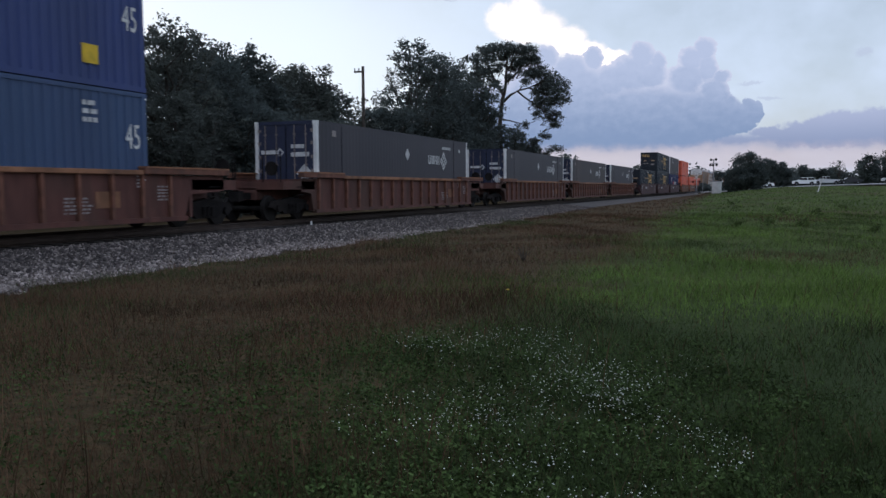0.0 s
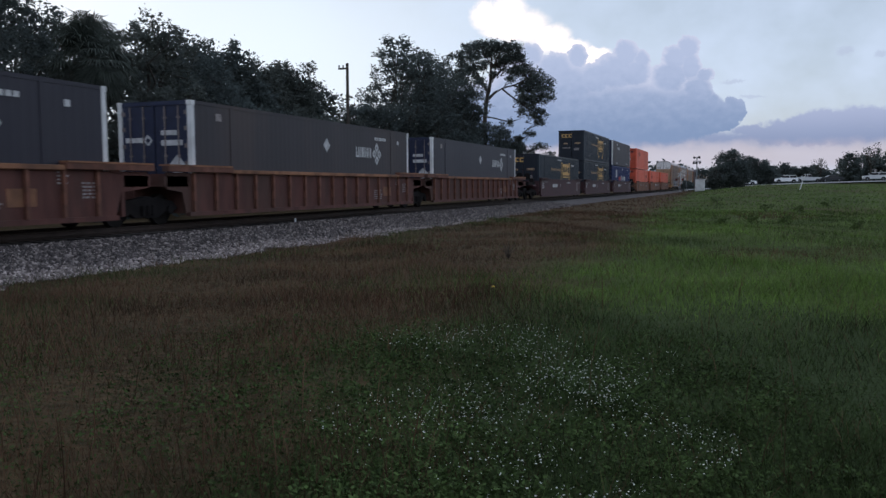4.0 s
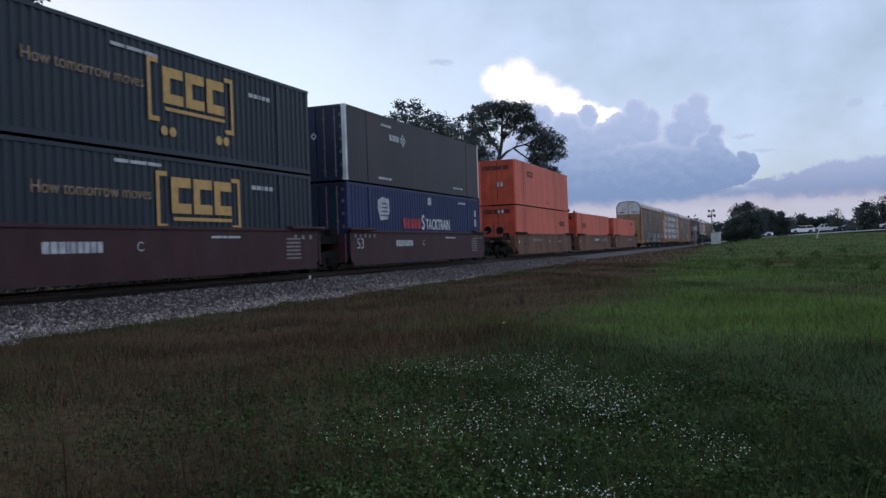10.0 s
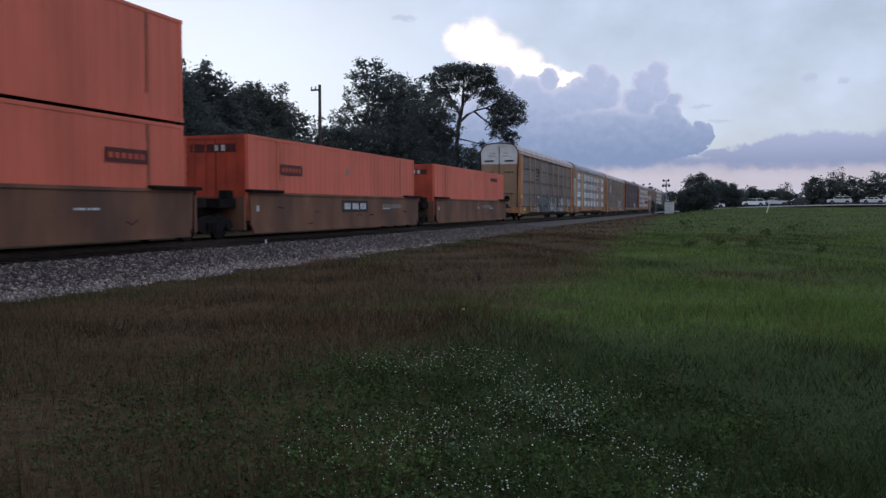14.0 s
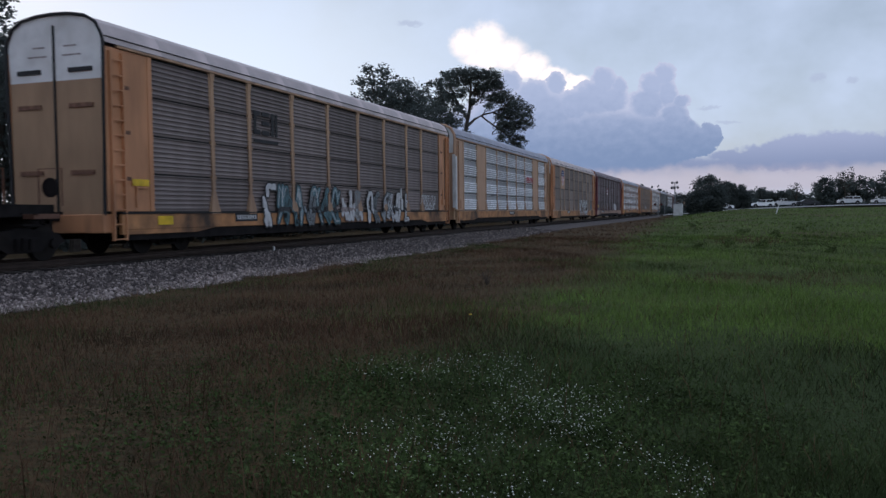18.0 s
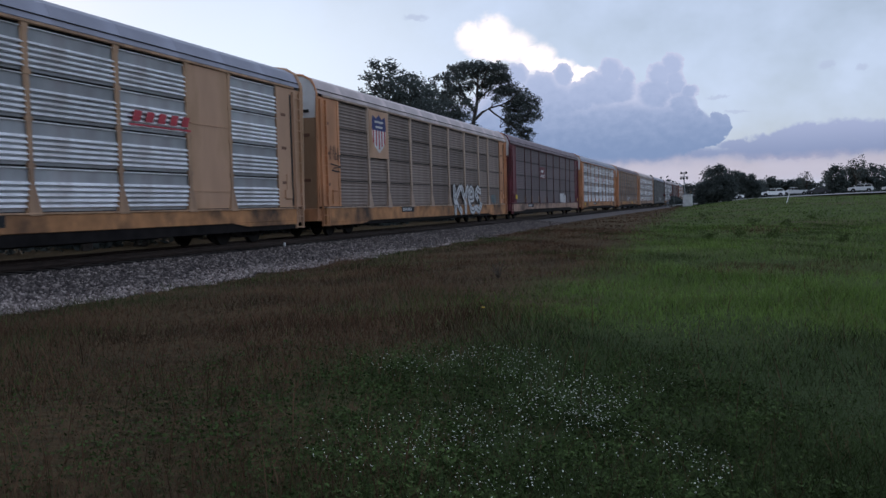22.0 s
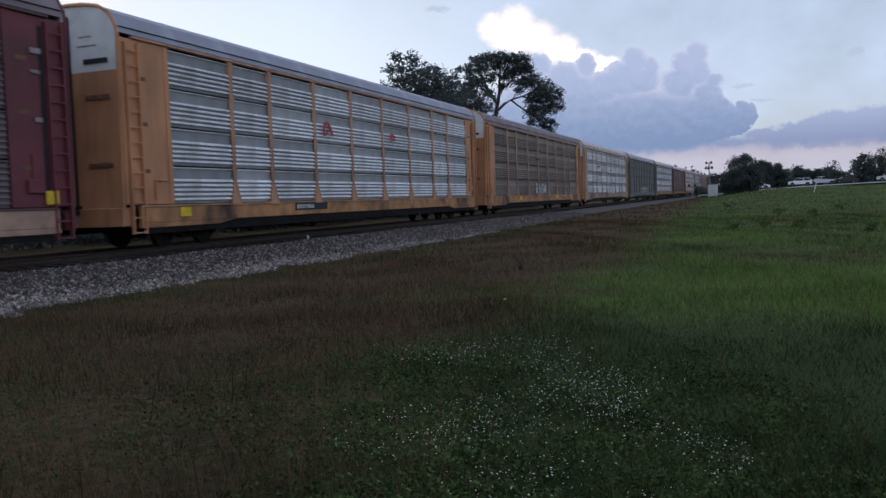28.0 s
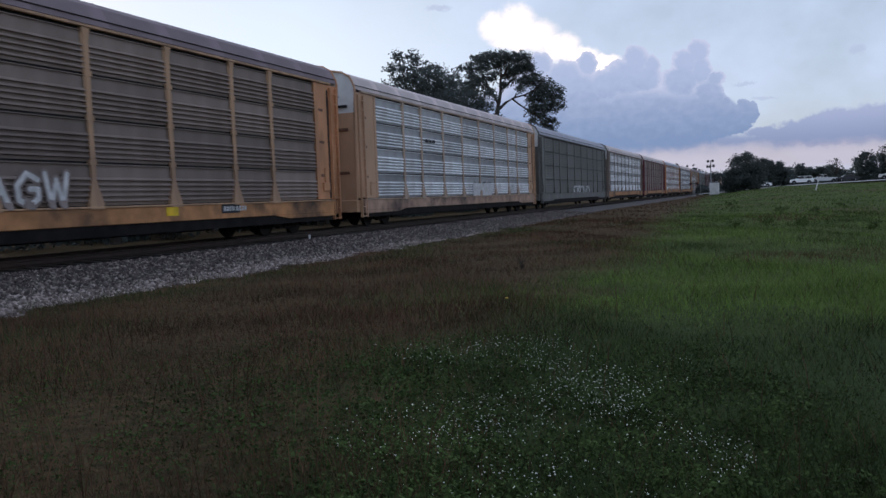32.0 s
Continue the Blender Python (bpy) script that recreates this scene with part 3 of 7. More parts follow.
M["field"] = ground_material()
M["stone_dull"] = crushed_stone("stone_dull", (0.046, 0.036, 0.034), (0.35, 0.29, 0.26), 3.6)
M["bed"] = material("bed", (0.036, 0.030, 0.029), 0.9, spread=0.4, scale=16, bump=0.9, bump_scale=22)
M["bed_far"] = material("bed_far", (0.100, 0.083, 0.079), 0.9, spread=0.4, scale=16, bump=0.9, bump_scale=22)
# oily grime, darkened further: the shade under the train put into its colour
M["bed_grime_shade"] = material("bed_grime_shade", (0.013, 0.011, 0.011), 0.95, spread=0.4, scale=12, specular=0.08, dirt=(0.022, 0.017, 0.015), dirt_scale=0.8, bump=0.8, bump_scale=22)


def build_ground():
    xs, ys = grid_lines(-1500, 1500, 30, 0.6, 1.14), grid_lines(-1500, 3500, 60, 0.7, 1.10)
    X, Y = np.meshgrid(xs, ys)
    Z = ground_z(X, Y)
    v = np.stack([X, Y, Z], -1).reshape(-1, 3)
    w = len(xs)
    i = (np.arange(len(ys) - 1)[:, None] * w + np.arange(w - 1)[None]).ravel()
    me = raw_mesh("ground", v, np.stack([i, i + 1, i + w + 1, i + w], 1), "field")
    me.shade_smooth()
    tagged(new("ground", me), "dry brown and green meadow grass beside the railway", "ground", kind="structure")


def berm_z(x):
    """Cross-section of the stone bed, at x from the track's centre."""
    a = np.abs(x)
    return np.where(a < 2.0, RAIL - 0.20, np.maximum(RAIL - 0.20 - (a - 2.0) * 0.101, -0.12))


def shoulder(y):
    """How far the stones reach from the track's centre; the grass creeps in further off."""
    return 5.55 - 0.75 * smooth(np.asarray(y, float), 25, 60)


def build_track():
    # stone bed
    xs = np.concatenate([[-7.5, -6, -5, -4, -3, -2], np.linspace(-1.6, 1.6, 5), np.linspace(1.8, 5.6, 26), [6.5, 7.5]])
    ys = np.concatenate([np.linspace(-500, -6, 40), np.arange(-5, 60, 0.16), np.linspace(60, 200, 140), np.linspace(205, 1400, 60)])
    X, Y = np.meshgrid(xs, ys)
    rng = np.random.default_rng(5)
    Z = berm_z(X) + rng.normal(0, 0.012, X.shape) - 0.15 * (np.abs(X) > 5.7)
    v = np.stack([X + TRACK_X, Y, Z], -1).reshape(-1, 3)
    w = len(xs)
    i = (np.arange(len(ys) - 1)[:, None] * w + np.arange(w - 1)[None]).ravel()
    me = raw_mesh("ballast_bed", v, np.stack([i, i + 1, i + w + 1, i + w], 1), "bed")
    me.materials.append(M["bed_grime_shade"])
    # strip within 1.85 m of the centre carries the train's painted shade
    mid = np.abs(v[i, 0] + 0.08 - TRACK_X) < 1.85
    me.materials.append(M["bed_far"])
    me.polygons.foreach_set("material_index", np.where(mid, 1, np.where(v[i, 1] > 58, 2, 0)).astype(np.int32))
    tagged(new("ballast_bed", me), "grey crushed stone bed, oily middle with the train's shade painted in", "ballast", kind="structure")
    # loose stones on the shoulder
    n = 54000
    y = 7 + 55 * rng.random(n) ** 1.6
    x = 1.75 + 3.85 * rng.random(n) + 0.25 * np.sin(y * 0.9) * rng.random(n)
    keep = rng.random(n) < np.clip((shoulder(y) + 0.2 * np.sin(y * 1.7) + 0.12 * np.sin(y * 4.3) - x) / 0.4, 0, 1) * np.clip((x - 1.65) / 0.3, 0.2, 1)
    x, y = x[keep], y[keep]
    # stones nearer the track take the dull mix, the outer ones the paler
    dulled = x + 0.25 * np.sin(y * 0.8) + rng.normal(0, 0.3, len(x)) < 4.45 + 0.7 * smooth(y, 18, 38)
    order = np.argsort(dulled)
    x, y, n_pale = x[order], y[order], int((~dulled).sum())
    n = len(x)
    r = 0.024 + 0.030 * rng.random(n)
    base = np.array([(1, 0, 0), (-1, 0, 0), (0, 1, 0), (0, -1, 0), (0, 0, 1), (0, 0, -1)], float)
    tri = np.array([(0, 2, 4), (2, 1, 4), (1, 3, 4), (3, 0, 4), (2, 0, 5), (1, 2, 5), (3, 1, 5), (0, 3, 5)])
    c, s = np.cos(rng.random(n) * 6.28), np.sin(rng.random(n) * 6.28)
    p = base[None] * (r[:, None] * (0.65 + 0.7 * rng.random((n, 6))))[:, :, None] + rng.normal(0, 0.008, (n, 6, 3))
    q = np.stack([p[..., 0] * c[:, None] - p[..., 1] * s[:, None], p[..., 0] * s[:, None] + p[..., 1] * c[:, None], p[..., 2] * 0.8], -1)
    centre = np.stack([x + TRACK_X, y, np.maximum(berm_z(x), ground_z(x + TRACK_X, y)) + 0.012], -1)
    me = raw_mesh("ballast_stones", (q + centre[:, None]).reshape(-1, 3), (tri[None] + 6 * np.arange(n)[:, None, None]).reshape(-1, 3), "stone")
    me.materials.append(M["stone_dull"])
    me.polygons.foreach_set("material_index", (np.arange(8 * n) >= 8 * n_pale).astype(np.int32))
    tagged(new("ballast_stones", me), "loose pale grey crushed stones on the track shoulder", "stones", kind="stuff")
    st = thing("marker_stake", "short white-painted stake beside the near rail", "stake", at=(-14.6, 24.85, RAIL - 0.25))
    part("stake", boxes((-0.03, 0.03, -0.03, 0.03, -0.1, 0.20), bevel=0.006), "white", st)
    # rails
    prof = [(-0.075, 0), (0.075, 0), (0.075, 0.02), (0.012, 0.045), (0.012, 0.125), (0.036, 0.14), (0.036, 0.17), (-0.036, 0.17), (-0.036, 0.14), (-0.012, 0.125), (-0.012, 0.045), (-0.075, 0.02)]
    for side in (-0.7525, 0.7525):
        ob = part("rail", prism([(a + TRACK_X + side, b + RAIL - 0.17) for a, b in prof], -480, 1380), "rail")
        tagged(ob, "long rusty steel rail under the train", "rail", "rails", "structure")
    # sleepers
    sl = thing("sleepers", "weathered dark timber sleepers bedded in stone", "sleepers")
    sl["kind"] = "structure"
    me = None
    for k in range(150):
        y = -8 + 0.53 * k
        if me is None:
            ob = part("sleeper", boxes((-1.3, 1.3, -0.11, 0.11, -0.18, 0.0), bevel=0.01), "tie", sl)
            me = ob.data
        else:
            ob = link("sleeper", me, sl)
        ob.location = (TRACK_X + 0.02 * math.sin(k * 7.1), y, RAIL - 0.172)
        ob.rotation_euler = (0, 0, 0.012 * math.sin(k * 3.7))


build_ground()
build_track()

# ---------------------------------------------------------------- the train
# Every car stands with its near end at local y = 0 and rail top at z = 0; +x is the side towards the meadow.
TRAIN = []          # (thing, place along the train in metres)


def way(t):
    """How far the train has come after t seconds."""
    return 12.35 * t - 0.025 * t * t + 0.012 * max(0.0, t - 10.0) ** 2


def on_train(ob, q, z=0.0):
    ob.matrix_basis = pose(TRACK_X, q, RAIL + z)
    TRAIN.append((ob, q, z))
    return ob


SHARED = {}


def truck(parent, y, z=0.0):
    """A two-axle truck: side frames, springs, axles with wheels."""
    if "frame" not in SHARED:
        prof = [(-1.25, 0.46), (-1.05, 0.66), (-0.55, 0.72), (0, 0.80), (0.55, 0.72), (1.05, 0.66), (1.25, 0.46), (1.05, 0.36), (0.75, 0.40), (0.45, 0.22), (-0.45, 0.22), (-0.75, 0.40), (-1.05, 0.36)]
        bm = prism(prof, 0.94, 1.10, "x")
        for b in (-0.88, 0.88):
            disc(bm, (1.13, b, 0.42), 0.13, 0.10, "x", 12)
        for s in (-0.2, 0.0, 0.2):
            disc(bm, (1.12, s, 0.42), 0.07, 0.28, "z", 8)
        SHARED["frame"] = part("truck", bm, "underframe").data
        bm = bmesh.new()
        for s in (-0.76, 0.76):
            disc(bm, (s, 0, 0.42), 0.42, 0.10, "x", 24)
            disc(bm, (s - math.copysign(0.06, s), 0, 0.42), 0.45, 0.03, "x", 24)
        disc(bm, (0, 0, 0.42), 0.09, 1.5, "x", 10)
        SHARED["axle"] = part("wheelset", bm, "wheel").data
        for ob in [o for o in scene.collection.objects if o.name in ("truck", "wheelset")]:
            bpy.data.objects.remove(ob)
    tr = link("truck", SHARED["frame"], parent, "black cast steel truck with springs", (0, y, z))
    back = link("side_frame", SHARED["frame"], tr)
    back.rotation_euler = (0, 0, math.pi)
    for a in (-0.88, 0.88):
        link("wheelset", SHARED["axle"], tr, at=(0, a, 0))
    return tr


def coupler(parent, y, direction):
    bm = boxes((-0.12, 0.12, min(y, y + 0.75 * direction), max(y, y + 0.75 * direction), 0.72, 0.95))
    box(bm, -0.2, 0.2, min(y + 0.6 * direction, y + 0.85 * direction), max(y + 0.6 * direction, y + 0.85 * direction), 0.66, 1.0)
    part("coupler", bm, "underframe", parent)


def well_car(style, L=16.2, ends=("coupler", "coupler"), label="", unit=0):
    """A double-stack well car: a deep trough between two trucks."""
    body, trim = {"ribbed": ("rust", "rust_light"), "maroon": ("maroon", "maroon"), "brown": ("brown", "brown")}[style]
    car = thing("well_car", label, "railway car", "train")
    a, b = -0.35, L + 0.35
    for s in (1, -1):
        lo, hi = (1.33, 1.40) if s > 0 else (-1.40, -1.33)
        if style == "ribbed":
            far = b + (1.45 if ends[1] == "coupler" else 0.9)
            cut = [(a - 0.9, 1.44), (a - 0.9, 0.98), (a - 0.25, 0.90), (a - 0.1, 0.30), (b - 0.3, 0.30), (b - 0.1, 0.92), (far, 1.02), (far, 1.44)]
            part("side_sheet", prism(cut, lo, hi, "x"), body, car)
            part("top_chord", boxes((min(s * 1.33, s * 1.52), max(s * 1.33, s * 1.52), a + 2.0, b - 2.0, 1.44, 1.56), bevel=0.012), trim, car, "pale rusted top rail")
            for e0, e1 in ((a - 1.0, a + 2.0), (b - 2.0, far + 0.1)):
                part("raised_chord", boxes((min(s * 1.33, s * 1.56), max(s * 1.33, s * 1.56), e0, e1, 1.46, 1.62), bevel=0.012), "rust_rib", car)
                part("walk_plate", boxes((min(s * 1.20, s * 1.57), max(s * 1.20, s * 1.57), e0 + 0.05, e1 - 0.05, 1.62, 1.66)), trim, car, "pale worn walkway plate")
            part("bottom_sill", boxes((min(s * 1.33, s * 1.50), max(s * 1.33, s * 1.50), a - 0.05, b - 0.3, 0.22, 0.34)), body, car)
            if s > 0 and "rib" not in SHARED:
                # ribs lighter than the sheet: light on their edges put into the colour
                SHARED["rib"] = part("rib", boxes((1.40, 1.50, -0.05, 0.05, 0.34, 1.45), bevel=0.01), "rust_rib").data
                bpy.data.objects.remove(bpy.data.objects["rib"])
            for i in range(16):
                y = -0.15 + 1.05 * i
                r = link("rib", SHARED["rib"], car, at=(0, y, 0))
                if s < 0:
                    r.rotation_euler = (0, 0, math.pi)
        else:
            cut = [(a + 0.22, 1.50), (a + 0.28, 0.45), (a + 0.5, 0.20), (b - 0.5, 0.20), (b - 0.28, 0.45), (b - 0.22, 1.50)]
            part("side_sheet", prism(cut, lo + 0.03 * s, hi + 0.03 * s, "x"), body, car)
            part("top_chord", boxes((min(s * 1.33, s * 1.47), max(s * 1.33, s * 1.47), a + 0.2, b - 0.2, 1.48, 1.58), bevel=0.01), trim, car)
            part("bottom_sill", boxes((min(s * 1.33, s * 1.47), max(s * 1.33, s * 1.47), a + 0.4, b - 0.4, 0.18, 0.30)), trim, car)
            for y in (a + 1.1, b - 1.1):
                part("stacking_guide", boxes((min(s * 1.36, s * 1.62), max(s * 1.36, s * 1.62), y - 1.1, y + 1.1, 1.56, 1.66), bevel=0.015), "underframe" if style == "brown" else body, car)
    part("floor", boxes((-1.33, 1.33, a + 0.1, b - 0.1, 0.44, 0.617)), "underframe", car)
    for y, d, kind in ((a, -1, ends[0]), (b, 1, ends[1])):
        far = 2.05 if kind == "coupler" else 1.0
        y0, y1 = sorted((y, y + d * far))
        k = 1.40 if style == "ribbed" else 1.05
        part("end_platform", boxes((-k, k, y0, y1, 1.05, 1.34), (-0.35, 0.35, y0, y1, 0.70, 1.10)), body if style == "ribbed" else "underframe", car)
        if style != "ribbed" and kind == "coupler":
            part("end_step", boxes((1.05, 1.38, min(y + d * 1.1, y + d * 1.9), max(y + d * 1.1, y + d * 1.9), 1.0, 1.12), bevel=0.01), body, car)
        part("bulkhead", boxes((-1.36, 1.36, y - 0.06, y + 0.06, 0.30, 1.42)), body, car)
        if kind == "coupler":
            bm = bmesh.new()
            e = y + d * 2.05
            tube(bm, [(-1.3, e, 1.3), (-1.3, e, 2.25), (-0.5, e, 2.25), (-0.5, e, 1.3)], [0.022] * 4, 5)
            part("handrail", bm, "underframe" if style == "ribbed" else body, car)
            bm = bmesh.new()
            tube(bm, [(1.3, e, 1.3), (1.3, e, 2.2), (0.6, e, 2.2), (0.6, e, 1.3)], [0.022] * 4, 5)
            part("handrail", bm, "underframe" if style == "ribbed" else body, car)
            bm = bmesh.new()
            disc(bm, (0.95, e, 1.75), 0.24, 0.04, "y", 14)
            part("brake_wheel", bm, "underframe", car)
            for z in (0.55, 0.85, 1.12):
                part("step", boxes((1.34, 1.42, y + d * 1.0 - 0.25, y + d * 1.0 + 0.25, z, z + 0.03)), "underframe", car)
            truck(car, y + d * 1.05)
            coupler(car, y + d * 2.0, d)
        elif d > 0:
            truck(car, y + d * 1.2)
        if style != "ribbed":
            part("hose_box", boxes((0.7, 1.02, y + d * 0.35 - 0.2, y + d * 0.35 + 0.2, 1.34, 1.62), bevel=0.02), "underframe", car)
    x = 1.438 if style != "ribbed" else 1.41
    if style == "maroon":
        lettering("53", 0.60, x, 0.42, 0.84, "chalk", car, stretch=1.12)
        each("painted_mark", bars(x, 4.2, 0.90, (0.19, 0.19, 0.19, 0.06, 0.16, 0.16, 0.16, 0.16, 0.16), 0.27, 0.045), "chalk", car)
        lettering("C", 0.36, x, 7.15, 0.92, "chalk", car)
        each("stencil", bars(x, 10.2, 1.25, (0.5, 0.2, 0.6), 0.07, 0.05), "chalk", car)
        each("hazard_mark", plates(x + 0.03, [(a + 0.55 + 0.42 * i, a + 0.72 + 0.42 * i, 1.28, 1.42) for i in range(5)]), "faded", car)
        each("data_block", plates(x, [(14.2, 15.1, 0.55 + 0.13 * i, 0.61 + 0.13 * i) for i in range(6)]), "faded", car)
        each("end_mark", plates(x + 0.03, [(b - 1.9 + 0.5 * i, b - 1.72 + 0.5 * i, 1.22, 1.36) for i in range(3)]), "faded", car)
    elif style == "brown":
        if unit == 1:
            each("emblem_plate", plates(x, [(7.05, 9.75, 0.86, 1.36)]), "black", car)
            each("emblem_bar", bars(x + 0.006, 7.25, 0.98, (0.62, 0.62, 0.62), 0.26, 0.2), "chalk", car)
        r = random.Random(9 + unit)
        for k in range(6):      # scuffs
            y0, z0 = 0.6 + 14 * r.random(), 0.4 + 0.7 * r.random()
            part("scuff", strokes(bmesh.new(), [[(y0, z0), (y0 + 0.12 + 0.3 * r.random(), z0 + 0.06 * r.normalvariate(0, 1)), (y0 + 0.5, z0 - 0.05 + 0.1 * r.random())]], 0.02 + 0.03 * r.random(), x), r.choice(("maroon", "underframe", "rust_stain")), car)
        each("painted_mark", bars(x, (3.9, 11.5, 9.6)[unit], 1.02, (0.15, 0.15, 0.15, 0.15, 0.06, 0.15, 0.15, 0.15, 0.15, 0.15, 0.15), 0.20, 0.09), "faded", car)
        each("reflector", plates(x, [(0.25, 0.42, 0.92, 1.12), (8.6, 8.75, 0.95, 1.1)]), "chalk", car)
        each("stencil", bars(x, 11.5, 0.98, (0.4, 0.1, 0.3), 0.06, 0.05), "chalk", car)
    else:
        each("data_block", plates(x, [(13.0, 13.8, 0.62, 1.02)]), "rust_light", car)
        r = random.Random(int(L * 10))
        for y0, z0, w in ((12.05, 0.50, 0.75), (15.15, 0.78, 0.42), (14.4, 1.12, 0.3)):      # worn white stencil blocks
            for k in range(5):
                yy = y0
                while yy < y0 + w:
                    d = 0.05 + 0.12 * r.random()
                    each("stencil", plates(x, [(yy, yy + d, z0 + 0.085 * k, z0 + 0.045 + 0.085 * k)]), "faded", car)
                    yy += d + 0.03 + 0.05 * r.random()
    return car


def corrugated(y0, y1, z0, z1, x, depth, pitch, inward=1):
    """A wall of upright folds between y0 and y1."""
    n = max(1, round((y1 - y0) / pitch))
    p = (y1 - y0) / n
    ys, xs = [], []
    for i in range(n):
        for f, d in ((0.0, 0), (0.30, 0), (0.42, 1), (0.88, 1)):
            ys.append(y0 + (i + f) * p), xs.append(x - inward * depth * d)
    ys.append(y1), xs.append(x)
    return sheet(bmesh.new(), [[(a, b, z0) for a, b in zip(xs, ys)], [(a, b, z1) for a, b in zip(xs, ys)]])


def container(L, side, end, post, roof, label, fold=0.0, seams=(1.98,), decor=None, H=2.9, pitch=0.28):
    """A freight container, bottom at z = 0, near end at y = 0."""
    c = thing("container", label, "freight container", "containers on the train")
    w = 1.295
    # frame: corner posts, rails
    for y in (0.0, L - 0.16):
        for s in (1, -1):
            lo, hi = sorted((s * (w - 0.14), s * w))
            part("corner_post", boxes((lo, hi, y, y + 0.16, 0.0, H), bevel=0.006), post, c)
            for z in (0.0, H - 0.12):
                lo2, hi2 = sorted((s * (w - 0.16), s * (w + 0.006)))
                part("corner_casting", boxes((lo2, hi2, y - 0.006, y + 0.18, z - 0.003, z + 0.123)), post, c)
    for s in (1, -1):
        lo, hi = sorted((s * (w - 0.08), s * w))
        part("top_rail", boxes((lo, hi, 0.16, L - 0.16, H - 0.10, H)), side, c)
        part("bottom_rail", boxes((lo, hi, 0.16, L - 0.16, 0.0, 0.14)), side, c)
        marks = [0.16, *seams, L - 0.16]
        for a, b in zip(marks, marks[1:]):
            g = 0.0 if a == 0.16 else 0.05
            h = 0.0 if b == L - 0.16 else 0.05
            if fold:
                ob = part("side_panel", corrugated(a + g, b - h, 0.14, H - 0.10, s * (w - 0.012), fold, pitch, s), side, c)
            else:
                lo, hi = sorted((s * (w - 0.03), s * (w - 0.010)))
                ob = part("side_panel", boxes((lo, hi, a + g, b - h, 0.14, H - 0.10)), side, c)
        for y in seams:
            lo, hi = sorted((s * (w - 0.10), s * (w + 0.004)))
            part("stacking_post", boxes((lo, hi, y - 0.07, y + 0.07, 0.0, H)), side, c)
    part("roof", boxes((-w + 0.08, w - 0.08, 0.1, L - 0.1, H - 0.05, H - 0.01)), roof, c)
    part("floor", boxes((-w + 0.08, w - 0.08, 0.1, L - 0.1, 0.06, 0.14)), "underframe", c)
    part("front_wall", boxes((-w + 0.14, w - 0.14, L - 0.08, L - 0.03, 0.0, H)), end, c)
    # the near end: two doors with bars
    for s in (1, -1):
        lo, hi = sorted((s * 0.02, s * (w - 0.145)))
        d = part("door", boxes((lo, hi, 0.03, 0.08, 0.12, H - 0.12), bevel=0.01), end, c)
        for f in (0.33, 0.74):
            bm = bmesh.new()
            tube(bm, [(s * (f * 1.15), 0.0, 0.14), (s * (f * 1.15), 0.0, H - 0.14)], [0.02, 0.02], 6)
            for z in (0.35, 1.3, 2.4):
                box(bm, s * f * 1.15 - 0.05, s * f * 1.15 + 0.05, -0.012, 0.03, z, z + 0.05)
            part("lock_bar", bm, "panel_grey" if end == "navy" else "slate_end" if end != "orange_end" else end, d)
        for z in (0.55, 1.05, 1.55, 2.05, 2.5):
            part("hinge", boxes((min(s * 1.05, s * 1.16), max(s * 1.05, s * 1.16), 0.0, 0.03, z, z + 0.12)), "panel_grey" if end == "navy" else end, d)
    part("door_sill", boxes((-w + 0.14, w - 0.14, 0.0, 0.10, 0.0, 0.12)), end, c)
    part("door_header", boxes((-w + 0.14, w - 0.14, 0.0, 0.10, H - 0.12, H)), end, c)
    if H < 2.88:        # locks that carry the container above
        for y in (0.02, L - 0.14):
            for s in (1, -1):
                part("twist_lock", boxes((min(s * 1.16, s * 1.28), max(s * 1.16, s * 1.28), y, y + 0.12, H - 0.005, 2.927)), "underframe", c)
    if decor:
        decor(c, w + 0.006, L, H)
    return c


def hatch_diamond(bm, x, y, z, r):
    v = [bm.verts.new((x, y + a, z + b)) for a, b in ((-r, 0), (0, r), (r, 0), (0, -r))]
    bm.faces.new(v)


def ring_diamond(bm, x, y, z, r, k=0.42):
    for a in range(4):
        p, q = [(math.cos(i * math.pi / 2), math.sin(i * math.pi / 2)) for i in (a, a + 1)]
        bm.faces.new([bm.verts.new((x, y + f * g[0], z + f * g[1])) for f, g in ((r, p), (r, q), (r * k, q), (r * k, p))])


def name_strokes(bm, x, y, z, h, slots, thin):
    """A name in plain shapes: thin uprights with a bar at foot, middle or head."""
    for w, bar in slots:
        box(bm, x - 0.003, x + 0.003, y, y + thin, z, z + h)
        if w > 2 * thin:
            box(bm, x - 0.003, x + 0.003, y + w - thin, y + w, z, z + h)
            if bar is not None:
                box(bm, x - 0.003, x + 0.003, y + thin, y + w - thin, z + bar * (h - thin), z + bar * (h - thin) + thin)
        y += w + 0.8 * thin
    return bm


